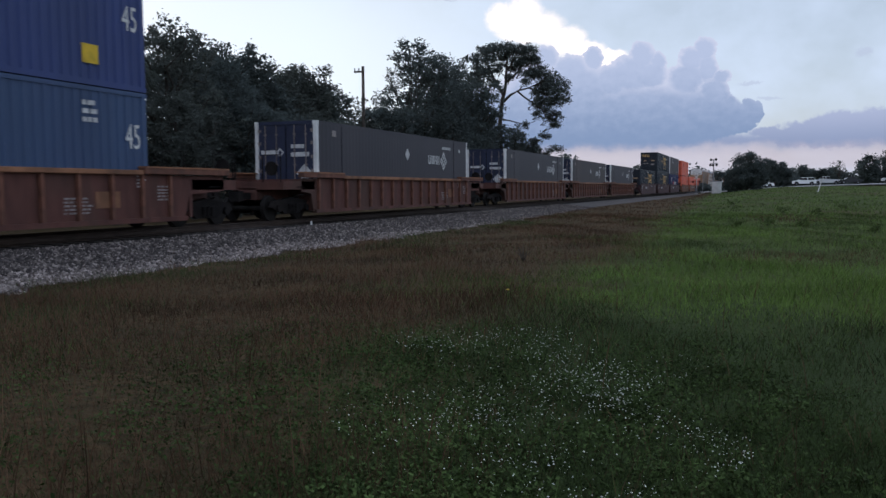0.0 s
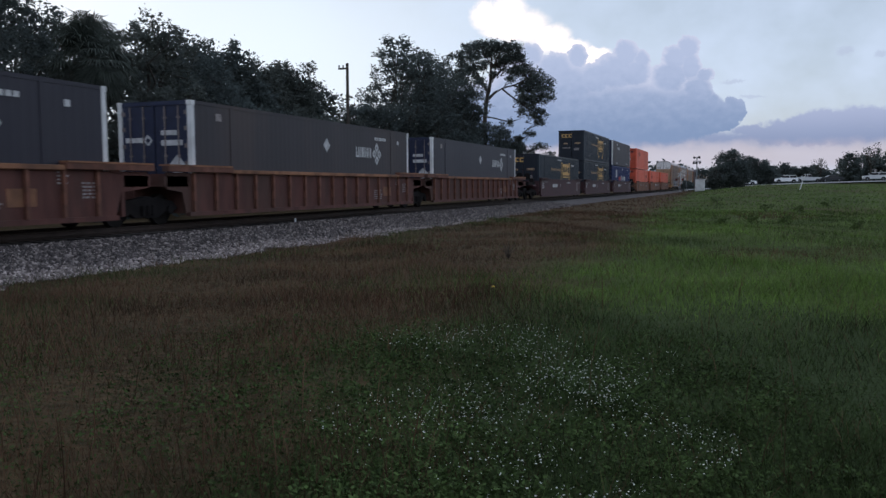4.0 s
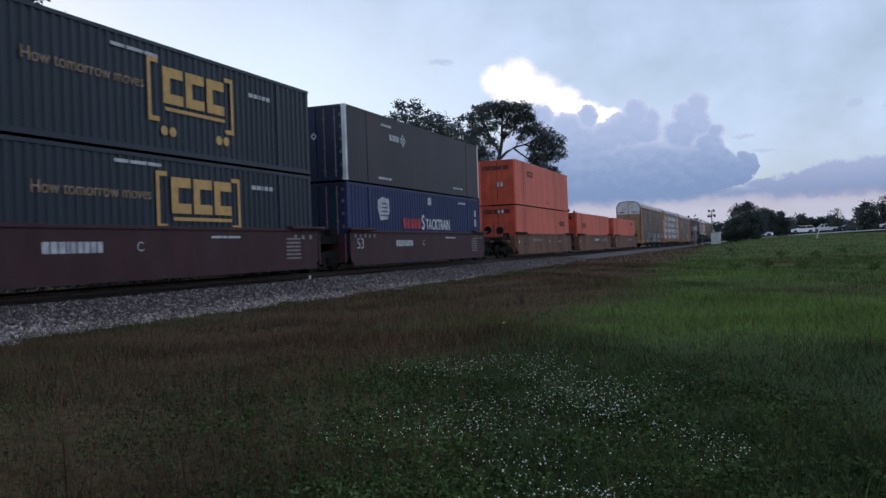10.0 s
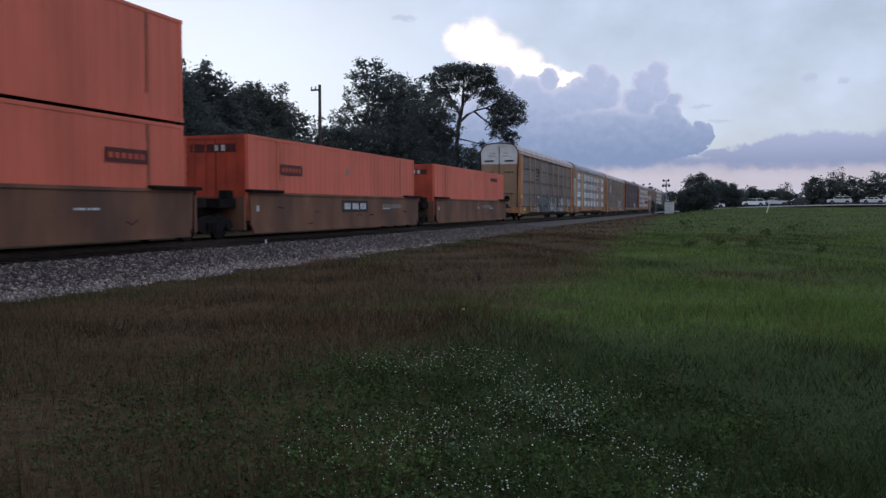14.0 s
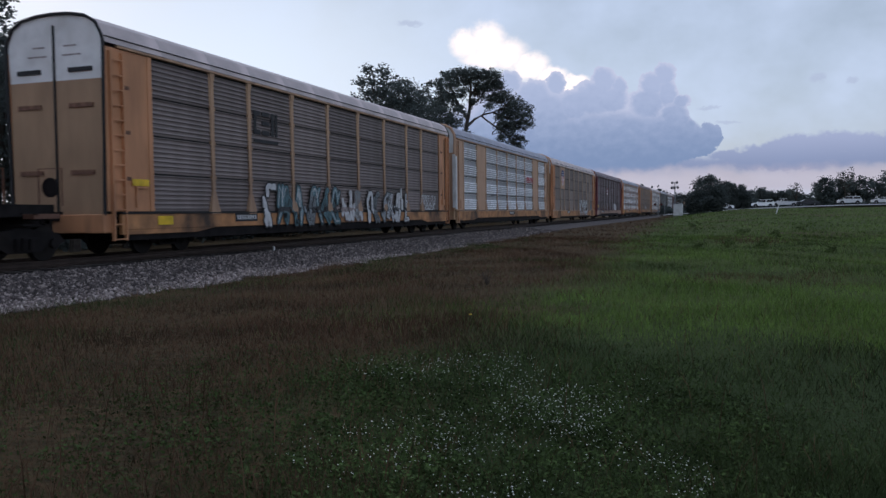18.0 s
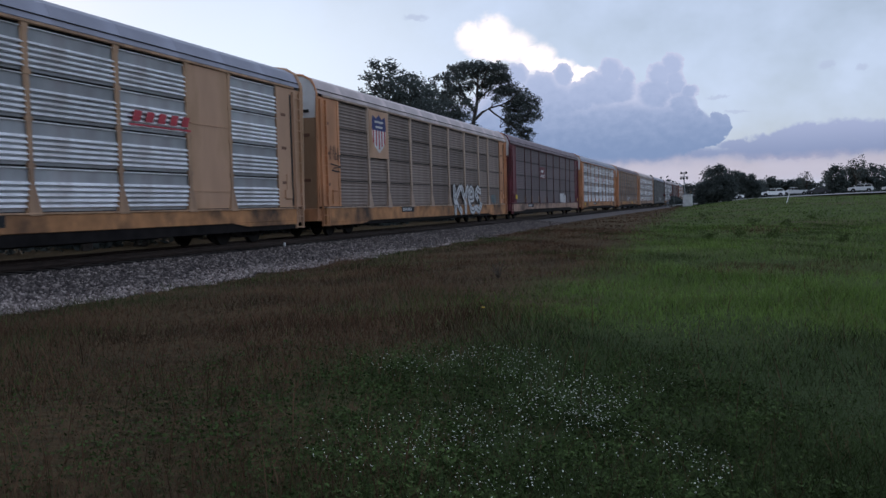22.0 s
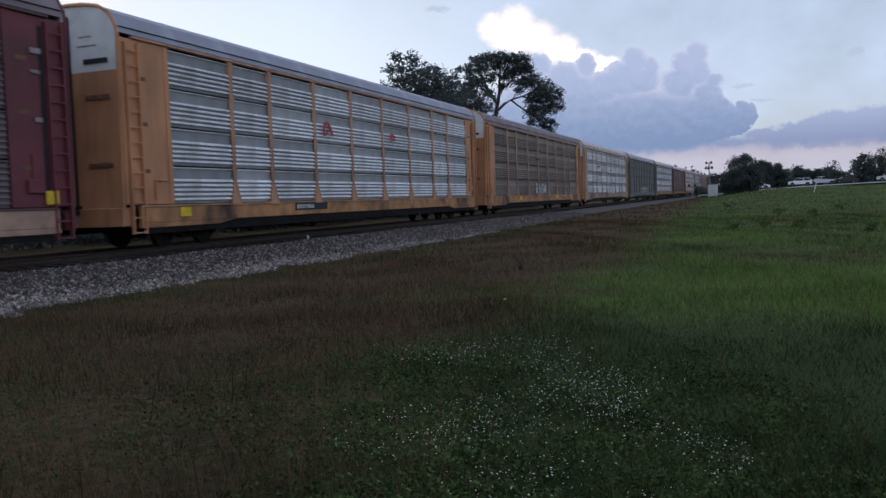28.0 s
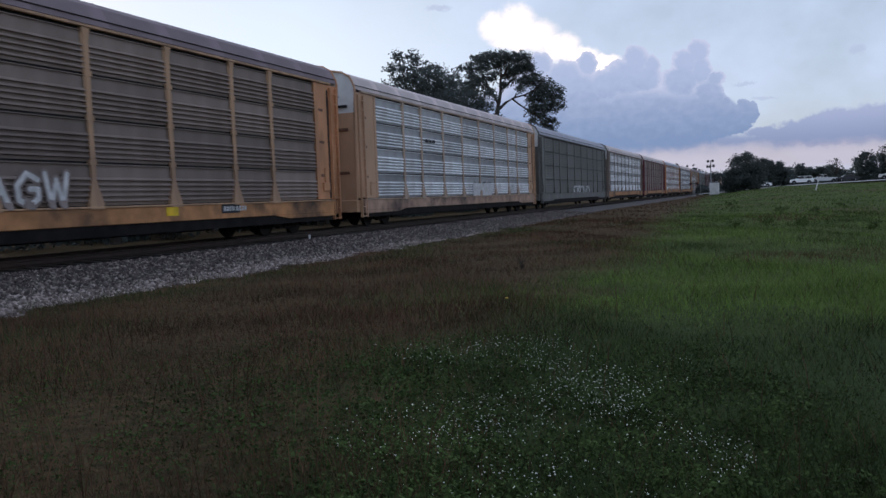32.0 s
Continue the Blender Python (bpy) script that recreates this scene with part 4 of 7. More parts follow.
def decor_charcoal(c, x, L, H):
    """A pale name and a cluster of diamonds, plus a plain diamond and stencils."""
    bm = bmesh.new()
    for dy, dz in ((0, 0.26), (0, -0.26), (0.26, 0), (-0.26, 0)):
        ring_diamond(bm, x, L - 3.55 + dy, 1.80 + dz, 0.21, 0.30)
    part("emblem", bm, "chalk", c)
    part("emblem_name", name_strokes(bmesh.new(), x, L - 5.55, 1.62, 0.42, ((0.30, 0.0), (0.09, None), (0.20, 1.0), (0.30, 0.5), (0.26, None)), 0.085), "chalk", c)
    bm = bmesh.new()
    hatch_diamond(bm, x, L - 8.05, 1.98, 0.27)
    part("placard", bm, "chalk", c)
    each("stencil", bars(x, L - 3.75, 2.38, (0.16, 0.16, 0.16, 0.1, 0.16, 0.16), 0.13, 0.05), "chalk", c)
    each("notice", plates(x, [(1.15, 1.45, 2.38, 2.60)]), "faded", c)
    each("notice", plates(x, [(L - 1.35, L - 1.17, 2.30, 2.46)]), "chalk", c)
    for y0, w, z, h in ((-1.05, 0.62, 1.72, 0.14), (0.22, 0.55, 1.92, 0.14), (0.22, 0.75, 1.62, 0.16)):
        part("end_writing", boxes((y0, y0 + w, 0.018, 0.026, z, z + h)), "chalk", c)
    bm = bmesh.new()
    bm.faces.new([bm.verts.new((0.78 + a, 0.016, 1.02 + b)) for a, b in ((-0.34, 0), (0, 0.34), (0.34, 0), (0, -0.34))])
    part("end_placard", bm, "chalk", c)
    bm = bmesh.new()
    for a in range(4):
        p, q = [(math.cos(i * math.pi / 2), math.sin(i * math.pi / 2)) for i in (a, a + 1)]
        bm.faces.new([bm.verts.new((-0.24 + f * g[0], 0.016, 1.78 + f * g[1])) for f, g in ((0.17, p), (0.17, q), (0.09, q), (0.09, p))])
    part("end_emblem", bm, "chalk", c)


def decor_upper_charcoal(c, x, L, H):
    bm = bmesh.new()
    for dy, dz in ((0, 0.13), (0, -0.13), (0.15, 0), (-0.15, 0)):
        ring_diamond(bm, x, 5.55 + dy, 2.12 + dz, 0.17)
    part("emblem", bm, "chalk", c)
    each("emblem_bar", bars(x, 4.1, 1.98, (0.2, 0.08, 0.3, 0.28), 0.26, 0.05), "chalk", c)
    each("stencil", bars(x, 3.3, 2.52, (0.2, 0.2, 0.5), 0.10, 0.05), "chalk", c)
    each("stencil", bars(x, 2.9, 0.22, (0.6, 0.3, 0.3), 0.10, 0.05), "chalk", c)
    each("stencil", bars(x, L - 4.2, 0.30, (0.4, 0.4, 0.4), 0.10, 0.1), "chalk", c)
    bm = bmesh.new()
    for a in range(4):
        p, q = [(math.cos(i * math.pi / 2), math.sin(i * math.pi / 2)) for i in (a, a + 1)]
        bm.faces.new([bm.verts.new((-0.1 + f * g[0], 0.016, 1.78 + f * g[1])) for f, g in ((0.15, p), (0.15, q), (0.08, q), (0.08, p))])
    for y0, w in ((-0.95, 0.6),):
        box(bm, y0, y0 + w, 0.012, 0.02, 1.72, 1.84)
    part("end_emblem", bm, "chalk", c)


def block_letters(x, y, z, h, rows, mat, c, name="emblem_block"):
    for a0, a1, b0, b1 in rows:
        part(name, boxes((x - 0.004, x + 0.004, y + a0 * h, y + a1 * h, z + b0 * h, z + b1 * h)), mat, c)


def decor_slate(big):
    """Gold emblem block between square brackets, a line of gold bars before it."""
    def paint(c, x, L, H):
        y, z, h = (8.5 if big else 8.7), (1.38 if big else 1.32), 1.0
        k0 = 7.9 if big else 8.1
        rows = []
        for k in range(3):      # three plain blocks, each with a notch of the wall showing
            o = k * 0.94
            rows += [(o, o + 0.28, 0.0, 1.0), (o + 0.28, o + 0.82, 0.72, 1.0), (o + 0.28, o + 0.82, 0.0, 0.28)]
        rows += [(0.06, 2.7, -0.20, -0.10)]
        block_letters(x, y, z, h, rows, "gold", c)
        lo, hi = (0.55, 2.55) if big else (0.6, 2.45)
        p, q = x - 0.004, x + 0.004
        part("bracket", boxes((p, q, k0, k0 + 0.12, lo + 0.3, hi), (p, q, k0 + 0.12, k0 + 0.42, hi - 0.13, hi), (p, q, k0 + 0.12, k0 + 0.42, lo + 0.3, lo + 0.43)), "gold", c)
        part("bracket", boxes((p, q, k0 + 3.63, k0 + 3.75, lo + 0.3, hi), (p, q, k0 + 3.33, k0 + 3.63, hi - 0.13, hi), (p, q, k0 + 3.33, k0 + 3.63, lo + 0.3, lo + 0.43)), "gold", c)
        if big:
            for yy in (8.5, 8.85, 10.9, 11.25):
                bm = bmesh.new()
                disc(bm, (x, yy, 0.62), 0.14, 0.008, "x", 10)
                part("emblem_dot", bm, "gold", c)
        lettering("How tomorrow moves", 0.44, x, (3.9 if big else 4.05), 1.66, "gold_dim", c, stretch=0.93)
        each("stencil", bars(x, 6.6, 2.55, (0.5, 0.6, 0.5), 0.09, 0.06), "chalk", c)
        each("stencil", bars(x, 12.5, 2.18, (0.22, 0.22, 0.1, 0.2, 0.2), 0.13, 0.06), "chalk", c)
        each("notice", plates(x, [(3.0, 3.15, 0.5, 0.75)]), "chalk", c)
        bm = bmesh.new()
        for k in range(3):
            o = -1.0 + 0.36 * k
            for a0, a1, b0, b1 in ((0, 0.1, 0, 0.34), (0.1, 0.3, 0.25, 0.34), (0.1, 0.3, 0, 0.09)):
                box(bm, o + a0, o + a1, 0.012, 0.02, 2.28 + b0, 2.28 + b1)
        part("end_emblem", bm, "gold", c)
        for a0, w, zz, hh in ((0.25, 0.5, 1.0, 0.24), (0.3, 0.6, 1.62, 0.18), (-0.8, 0.4, 1.62, 0.14), (-0.9, 0.8, 1.2, 0.10)):
            part("end_label", boxes((a0, a0 + w, 0.012, 0.02, zz, zz + hh)), "gold_dim" if zz > 1.5 else "faded", c)
    return paint


def decor_pacific(c, x, L, H):
    each("painted_letter", bars(x, 5.3, 1.08, (0.34, 0.34, 0.34, 0.34, 0.34), 0.46, 0.08), "red", c)
    lettering("S", 0.98, x, 7.46, 1.06, "white", c, stretch=0.8, bold=0.022)
    lettering("TACKTRAIN", 0.70, x, 7.98, 1.08, "white", c, stretch=0.84, bold=0.018)
    bm = bmesh.new()
    bm.faces.new([bm.verts.new((x, 3.3 + a, 1.9 + b)) for a, b in ((-0.55, 0.35), (-0.1, 0.5), (0.55, 0.42), (0.6, -0.1), (0.35, -0.45), (-0.35, -0.5), (-0.6, 0.0))])
    part("emblem", bm, "chalk", c)
    bm = bmesh.new()
    for k in range(4):
        box(bm, x + 0.001, x + 0.005, 3.0 + 0.05 * k, 3.75 - 0.04 * k, 1.58 + 0.17 * k, 1.64 + 0.17 * k)
    part("emblem_pattern", bm, "blue", c)
    each("notice", plates(x, [(8.3, 8.7, 2.25, 2.6), (L - 1.0, L - 0.7, 1.3, 1.7), (L - 1.0, L - 0.7, 1.85, 2.2)]), "chalk", c)
    each("stencil", bars(x, 12.6, 2.45, (0.3, 0.3, 0.4), 0.10, 0.06), "chalk", c)


def decor_orange(kind):
    top = kind == "top"

    def paint(c, x, L, H):
        if kind == "top":
            each("name_band", plates(x, [(2.9, 4.5, 1.98, 2.38)]), "band_red", c, "dark red-brown band of unreadable writing")
            each("name_bar", bars(x + 0.006, 3.0, 2.08, (0.2, 0.2, 0.2, 0.2, 0.2, 0.2), 0.2, 0.05), "orange_end", c)
        elif kind == "third":
            each("name_bar", bars(x, 12.3, 2.28, (0.2, 0.24, 0.2, 0.2, 0.24, 0.2, 0.2), 0.24, 0.06), "band_red", c)
        else:
            y0 = 12.4 if kind == "low" else 2.15
            each("name_band", plates(x, [(y0, y0 + 1.65, 1.62, 2.0)]), "band_red", c, "dark red-brown band of unreadable writing")
            each("name_bar", bars(x + 0.006, y0 + 0.1, 1.73, (0.17, 0.17, 0.17, 0.17, 0.17, 0.17), 0.15, 0.08), "orange_end", c)
        if kind in ("second", "third"):
            bm = bmesh.new()
            hatch_diamond(bm, x, 7.9 if kind == "second" else 7.25, 1.95, 0.19)
            part("placard", bm, "faded", c)
        for k in range(3):      # rust runs below the top rail and beside the post
            y0 = 14.05 + 0.07 * k if k < 2 else 2.1
            part("rust_run", strokes(bmesh.new(), [[(y0, H - 0.12), (y0 + 0.02, H - 0.8), (y0, H - (2.3 if k < 2 else 1.6))]], 0.03, x), "rust_stain", c)
        bm = bmesh.new()
        box(bm, -1.0, 0.8, 0.012, 0.02, 2.32, 2.60)
        part("end_band", bm, "band_red", c)
        for a, w in ((0.0, 0.14), (0.25, 0.16)):
            part("end_label", boxes((a, a + w, -0.028, -0.02, 1.2 if top else 2.36, 1.5 if top else 2.56)), "chalk", c)
        each("stencil", bars(x, 8.3, 0.35, (0.2, 0.2, 0.2), 0.08, 0.06), "orange_end", c)
    return paint


def decor_blue(upper):
    def paint(c, x, L, H):
        if upper:
            each("notice", plates(x, [(L - 2.1, L - 1.6, 0.5, 0.95)]), "safety_yellow", c)
        lettering("45", 0.88, x, L - 0.78, 1.48, "white", c, "size_mark", stretch=0.62)
        if not upper:
            each("stencil", bars(x, L - 2.15, 2.05, (0.12, 0.12, 0.14), 0.11, 0.04) + bars(x, L - 2.15, 2.25, (0.2, 0.2), 0.11, 0.05) + bars(x, L - 2.15, 2.45, (0.12, 0.22), 0.11, 0.05), "chalk", c)
    return paint


GLYPHS = {      # plain stroke letters on a 1 x 1 field
    "K": [[(0, 0), (0, 1)], [(0.8, 1), (0.1, 0.5), (0.85, 0)]], "Y": [[(0, 1), (0.45, 0.5), (0.9, 1)], [(0.45, 0.5), (0.45, 0)]],
    "E": [[(0.15, 0.5), (0.75, 0.55), (0.7, 0.85), (0.4, 1), (0.1, 0.8), (0.02, 0.4), (0.25, 0.05), (0.6, 0), (0.85, 0.12)]], "S": [[(0.85, 0.85), (0.45, 1), (0.05, 0.75), (0.45, 0.52), (0.85, 0.28), (0.45, 0), (0.0, 0.15)]],
    "R": [[(0, 0), (0, 1), (0.7, 0.95), (0.75, 0.6), (0, 0.5), (0.8, 0)]], "A": [[(0, 0), (0.4, 1), (0.8, 0)], [(0.15, 0.4), (0.65, 0.4)]],
    "G": [[(0.8, 0.8), (0.4, 1), (0.05, 0.6), (0.1, 0.15), (0.5, 0), (0.8, 0.2), (0.8, 0.5), (0.5, 0.5)]], "W": [[(0, 1), (0.2, 0), (0.42, 0.8), (0.65, 0), (0.85, 1)]],
}


def sprayed(car, word, y0, z0, w, h, thick, x, mat):
    """Sprayed stroke letters, each one a part."""
    for k, ch in enumerate(word):
        lines = []
        for line in GLYPHS[ch]:
            fine = [line[0]]
            for (u0, v0), (u1, v1) in zip(line, line[1:]):
                fine += [(u0 + (u1 - u0) * i / 5, v0 + (v1 - v0) * i / 5) for i in range(1, 6)]
            lines.append([(y0 + (k * 1.08 + u) * w, z0 + v * h) for u, v in fine])
        bm = strokes(bmesh.new(), lines, thick, x)
        for v in bm.verts:      # below the ledge the paint lies on the sill
            if v.co.z < 0.93:
                v.co.x += 0.055
        part("graffiti", bm, mat, car)


def tag_piece(car, seed, y0, y1, z0, z1, x, fill="chalk", line="black"):
    """A wild sprayed piece: crowded jagged letters, dark outlines under pale or coloured strokes."""
    r = random.Random(seed)
    n = max(3, round((y1 - y0) / 0.72))
    w = (y1 - y0) / n
    for k in range(n):
        lines = []
        for _ in range(2):
            p, v, pts = y0 + (k + r.uniform(-0.1, 0.5)) * w, z0 + (z1 - z0) * r.random(), []
            for i in range(5):
                pts.append((p, v))
                p, v = p + w * r.uniform(-0.15, 0.55), z0 + (z1 - z0) * min(1, max(0, (v - z0) / (z1 - z0) + r.choice((-1, 1)) * r.uniform(0.25, 0.8)))
            smoothed = []
            for (a, b), (c, d) in zip(pts, pts[1:]):
                smoothed += [(a + (c - a) * i / 6, b + (d - b) * i / 6 + 0.05 * math.sin(3.1416 * i / 6)) for i in range(6)]
            lines.append(smoothed + [pts[-1]])
        body = r.choice((fill, fill, "chalk", "tag_grey"))
        for name, width, lift, mat in (("graffiti_outline", 0.30, 0.0, line), ("graffiti", 0.19, 0.004, body), ("graffiti_outline", 0.035, 0.008, r.choice((line, "chalk")))):
            bm = strokes(bmesh.new(), lines, width, x + lift + 0.0012 * (k % 3))
            for v in bm.verts:      # below the ledge the paint lies on the sill
                if v.co.z < 0.93:
                    v.co.x += 0.045
            part(name, bm, mat, car)


def scribble(seed, y0, y1, z0, z1, letters=5):
    """Sprayed looping strokes between y0 and y1."""
    r = random.Random(seed)
    lines = []
    w = (y1 - y0) / letters
    for k in range(letters):
        cy, cz = y0 + (k + 0.5) * w, (z0 + z1) / 2
        for _ in range(2):
            a0, n, fa, fb = r.random() * 6.3, 16, r.choice((1, 1, 2)), r.choice((1, 2, 2, 3))
            lines.append([(cy + 0.48 * w * math.cos(a0 + fa * 5.2 * i / n), cz + 0.48 * (z1 - z0) * math.sin(a0 * 1.7 + fb * 4.4 * i / n)) for i in range(n + 1)])
    return lines


RACK = 27.4
BAYS = (2.78, 2.07, 2.83, 2.83, 2.83, 2.83, 2.83, 2.07, 2.78)      # widths between the posts of a car carrier


def rack_panel(width, mat, ribs=6, height=0.985, name="side_panel"):
    """One steel side panel: flat sheet with long pressed ribs, at local y 0..width and z 0..height."""
    key = (round(width, 3), mat, ribs)
    if key not in SHARED:
        prof = [(0.0, 0.0)]
        if ribs < 6:        # five bold ribs, then a plain band above
            z, step, out, lift = 0.08, 0.128, 0.072, 0.080
        else:               # shallow ribs all the way up
            z, step, out, lift = 0.06, (height - 0.14) / ribs, 0.036, 0.070
        for i in range(ribs):
            prof += [(0.0, z), (out, z + 0.010), (out, z + 0.022), (0.35 * out, z + lift - 0.012), (0.0, z + lift)]
            z += step
        prof += [(0.0, height - 0.085), (0.045, height - 0.08), (0.045, height - 0.062), (-0.02, height - 0.045)]
        bm = sheet(bmesh.new(), [[(a, 0.0, b) for a, b in prof], [(a, width, b) for a, b in prof]])
        ob = part(name, bm, mat)
        if mat == "silver":         # ribs brighter than the sheet: the sky's sheen put into their colour
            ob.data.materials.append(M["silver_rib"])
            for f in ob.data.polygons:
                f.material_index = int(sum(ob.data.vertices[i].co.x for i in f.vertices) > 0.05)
        SHARED[key] = ob.data
        bpy.data.objects.remove(ob)
    return SHARED[key]


def auto_rack(frame_mat, panel_mat, roof_mat, label, ribs=7, blank=(), post_w=0.14, end_mat=None, decor=None, dark_edge=False, post_mat=None, sill_mat="sill_yellow", edge_mat=None, drop=0.08):
    """A covered car carrier: sill, posts, ribbed panels, arched roof, end doors, ladders and trucks."""
    car = thing("auto_rack_car", label, "railway car", "train")
    L, w, e0, e1 = RACK, 1.50, 0.55, 5.20
    end_mat, post_mat = end_mat or frame_mat, post_mat or frame_mat
    for s in (1, -1):
        lo, hi = sorted((s * (w - 0.02), s * (w + 0.09)))
        part("side_sill", boxes((lo, hi, 0.5, L - 0.5, e0 - drop, e0 + 0.33), bevel=0.012), sill_mat, car)
        for y0, y1 in ((0.5, 4.6), (L - 4.6, L - 0.5)):      # deeper over the trucks
            k = 0.9 if y0 < 5 else -0.9
            deep = [(y0, e0 - drop), (y1, e0 - drop), (y1 - max(k, 0), e0 - drop - 0.12), (y0 - min(k, 0), e0 - drop - 0.12)]
            part("bolster_skirt", prism(deep, lo, hi, "x"), sill_mat, car)
        part("sill_ledge", boxes((min(s * (w - 0.02), s * (w + 0.12)), max(s * (w - 0.02), s * (w + 0.12)), 0.5, L - 0.5, e0 + 0.33, e0 + 0.375), bevel=0.008), "black" if dark_edge else post_mat, car)
        # black sheet added for the interior's shade seen through the panel gaps
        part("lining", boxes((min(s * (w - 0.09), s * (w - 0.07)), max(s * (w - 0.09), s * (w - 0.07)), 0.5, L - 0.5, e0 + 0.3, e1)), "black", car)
        part("sill_flange", boxes((min(s * 1.36, s * (w + 0.05)), max(s * 1.36, s * (w + 0.05)), 0.7, L - 0.7, e0 - 0.36, e0 - drop)), "underframe", car)
        part("eave_rail", boxes((lo, hi, 0.5, L - 0.5, e1 - 0.09, e1 - 0.02), bevel=0.01), post_mat, car)
        part("roof_seam", boxes((min(s * (w - 0.05), s * (w + 0.048)), max(s * (w - 0.05), s * (w + 0.048)), 0.1, L - 0.1, e1 + 0.145, e1 + 0.165)), "underframe", car)
    part("deck", boxes((-w + 0.02, w - 0.02, 0.3, L - 0.3, 0.75, 0.92), (-w + 0.05, w - 0.05, 0.4, L - 0.4, 2.85, 2.92)), "underframe", car)
    part("centre_sill", boxes((-0.35, 0.35, 0.0, L, 0.52, 0.80)), "underframe", car)
    belly = [(4.6, 0.53), (L - 4.6, 0.53), (L - 6.2, 0.10), (6.2, 0.10)]
    part("belly_sill", prism(belly, -0.32, 0.32, "x"), "underframe", car)
    for k in ((0.7, 1.3, 9.0, 10.6, 0.20, 0.55), (0.6, 1.25, 14.0, 15.0, 0.25, 0.55), (0.9, 1.3, 17.5, 18.1, 0.28, 0.55), (0.2, 1.4, 6.0, 21.0, 0.40, 0.56)):
        part("equipment", boxes(k, bevel=0.03), "underframe", car)
    # roof
    rise = [(w + 0.06, e1), (w + 0.02, e1 + 0.16), (w - 0.16, e1 + 0.50), (w - 0.48, e1 + 0.68), (0.5, e1 + 0.77), (0.0, e1 + 0.79)]
    arch = rise + [(-a, b) for a, b in rise[-2::-1]]
    n = 12
    me = None
    for i in range(n):
        a, b = 0.02 + (L - 0.04) * i / n, 0.02 + (L - 0.04) * (i + 1) / n
        if me is None:
            bm = sheet(bmesh.new(), [[(x, y, z + d) for x, z in arch] for y, d in ((0.0, 0.0), (0.03, 0.008), (0.07, 0.008), (0.10, 0.0), (b - a, 0.0))])
            me = part("roof_panel", bm, roof_mat, car, at=(0, a, 0)).data
        else:
            link("roof_panel", me, car, at=(0, a, 0))
    # ends
    for y, d in ((0.06, 1), (L - 0.06, -1)):
        ends = [(x, z) for x, z in arch]
        outline = [(w - 0.05, 0.85)] + [(x * 0.965, z - 0.03) for x, z in ends] + [(-w + 0.05, 0.85)]
        for s in (1, -1):
            half = [(x, z) for x, z in outline if x * s >= -1e-6]
            half = half + [(0.0, 0.85)] if s > 0 else [(0.0, 0.85)] + half
            lo, hi = sorted((y - 0.02 * d, y + 0.03 * d))
            if s > 0:
                low = [(0.0, 0.85), (w - 0.05, 0.85), (w - 0.05, 4.3), (0.0, 4.3)]
            else:
                low = [(0.0, 0.85), (0.0, 4.3), (-w + 0.05, 4.3), (-w + 0.05, 0.85)]
            dr = part("end_door", prism(low, lo, hi), end_mat, car)
            up = [(0.0, 4.3), *( (x, z) for x, z in half if z > 4.31)]
            up.append((math.copysign(w - 0.05, s), 4.3))
            if s < 0:
                up = [(0.0, 4.3), *sorted(((x, z) for x, z in half if z > 4.31), key=lambda p: -p[0]), (-w + 0.05, 4.3)]
            else:
                up = [(0.0, 4.3), *sorted(((x, z) for x, z in half if z > 4.31), key=lambda p: p[0]), (w - 0.05, 4.3)]
            part("upper_door", prism(up, lo, hi), "white", dr)
            for z, mat in ((1.9, "rust_stain"), (3.6, "rust_stain"), (4.5, "black")):
                a, b = sorted((s * 0.45, s * 1.2))
                part("latch_bar", boxes((a, b, min(y - 0.06 * d, y - 0.02 * d), max(y - 0.06 * d, y - 0.02 * d), z, z + 0.11)), mat, dr)
            if d > 0:
                for z, w0, w1 in ((4.92, 0.25, 0.85), (5.15, 0.3, 0.7)):
                    a, b = sorted((s * w0, s * w1))
                    part("end_label", boxes((a, b, y - 0.028, y - 0.02, z, z + 0.04)), "faded", dr)
        bm = bmesh.new()
        ring = [(w - 0.02, 0.85)] + [(x, z) for x, z in arch] + [(-w + 0.02, 0.85)]
        tube(bm, [(x, y - 0.05 * d, z) for x, z in ring], [0.09 if edge_mat else 0.045] * len(ring), 6)
        part("end_frame", bm, "black" if dark_edge else edge_mat or frame_mat, car)
        part("end_sill", boxes((-w, w, min(y - 0.12 * d, y + 0.2 * d), max(y - 0.12 * d, y + 0.2 * d), 0.40, 0.88), bevel=0.02), frame_mat, car)
        bm = bmesh.new()
        box(bm, -0.025, 0.025, min(y - 0.06 * d, y - 0.02 * d), max(y - 0.06 * d, y - 0.02 * d), 0.95, 5.7)
        part("door_seam", bm, "black", car)
    # corner sections with ladders
    c_len = 1.80
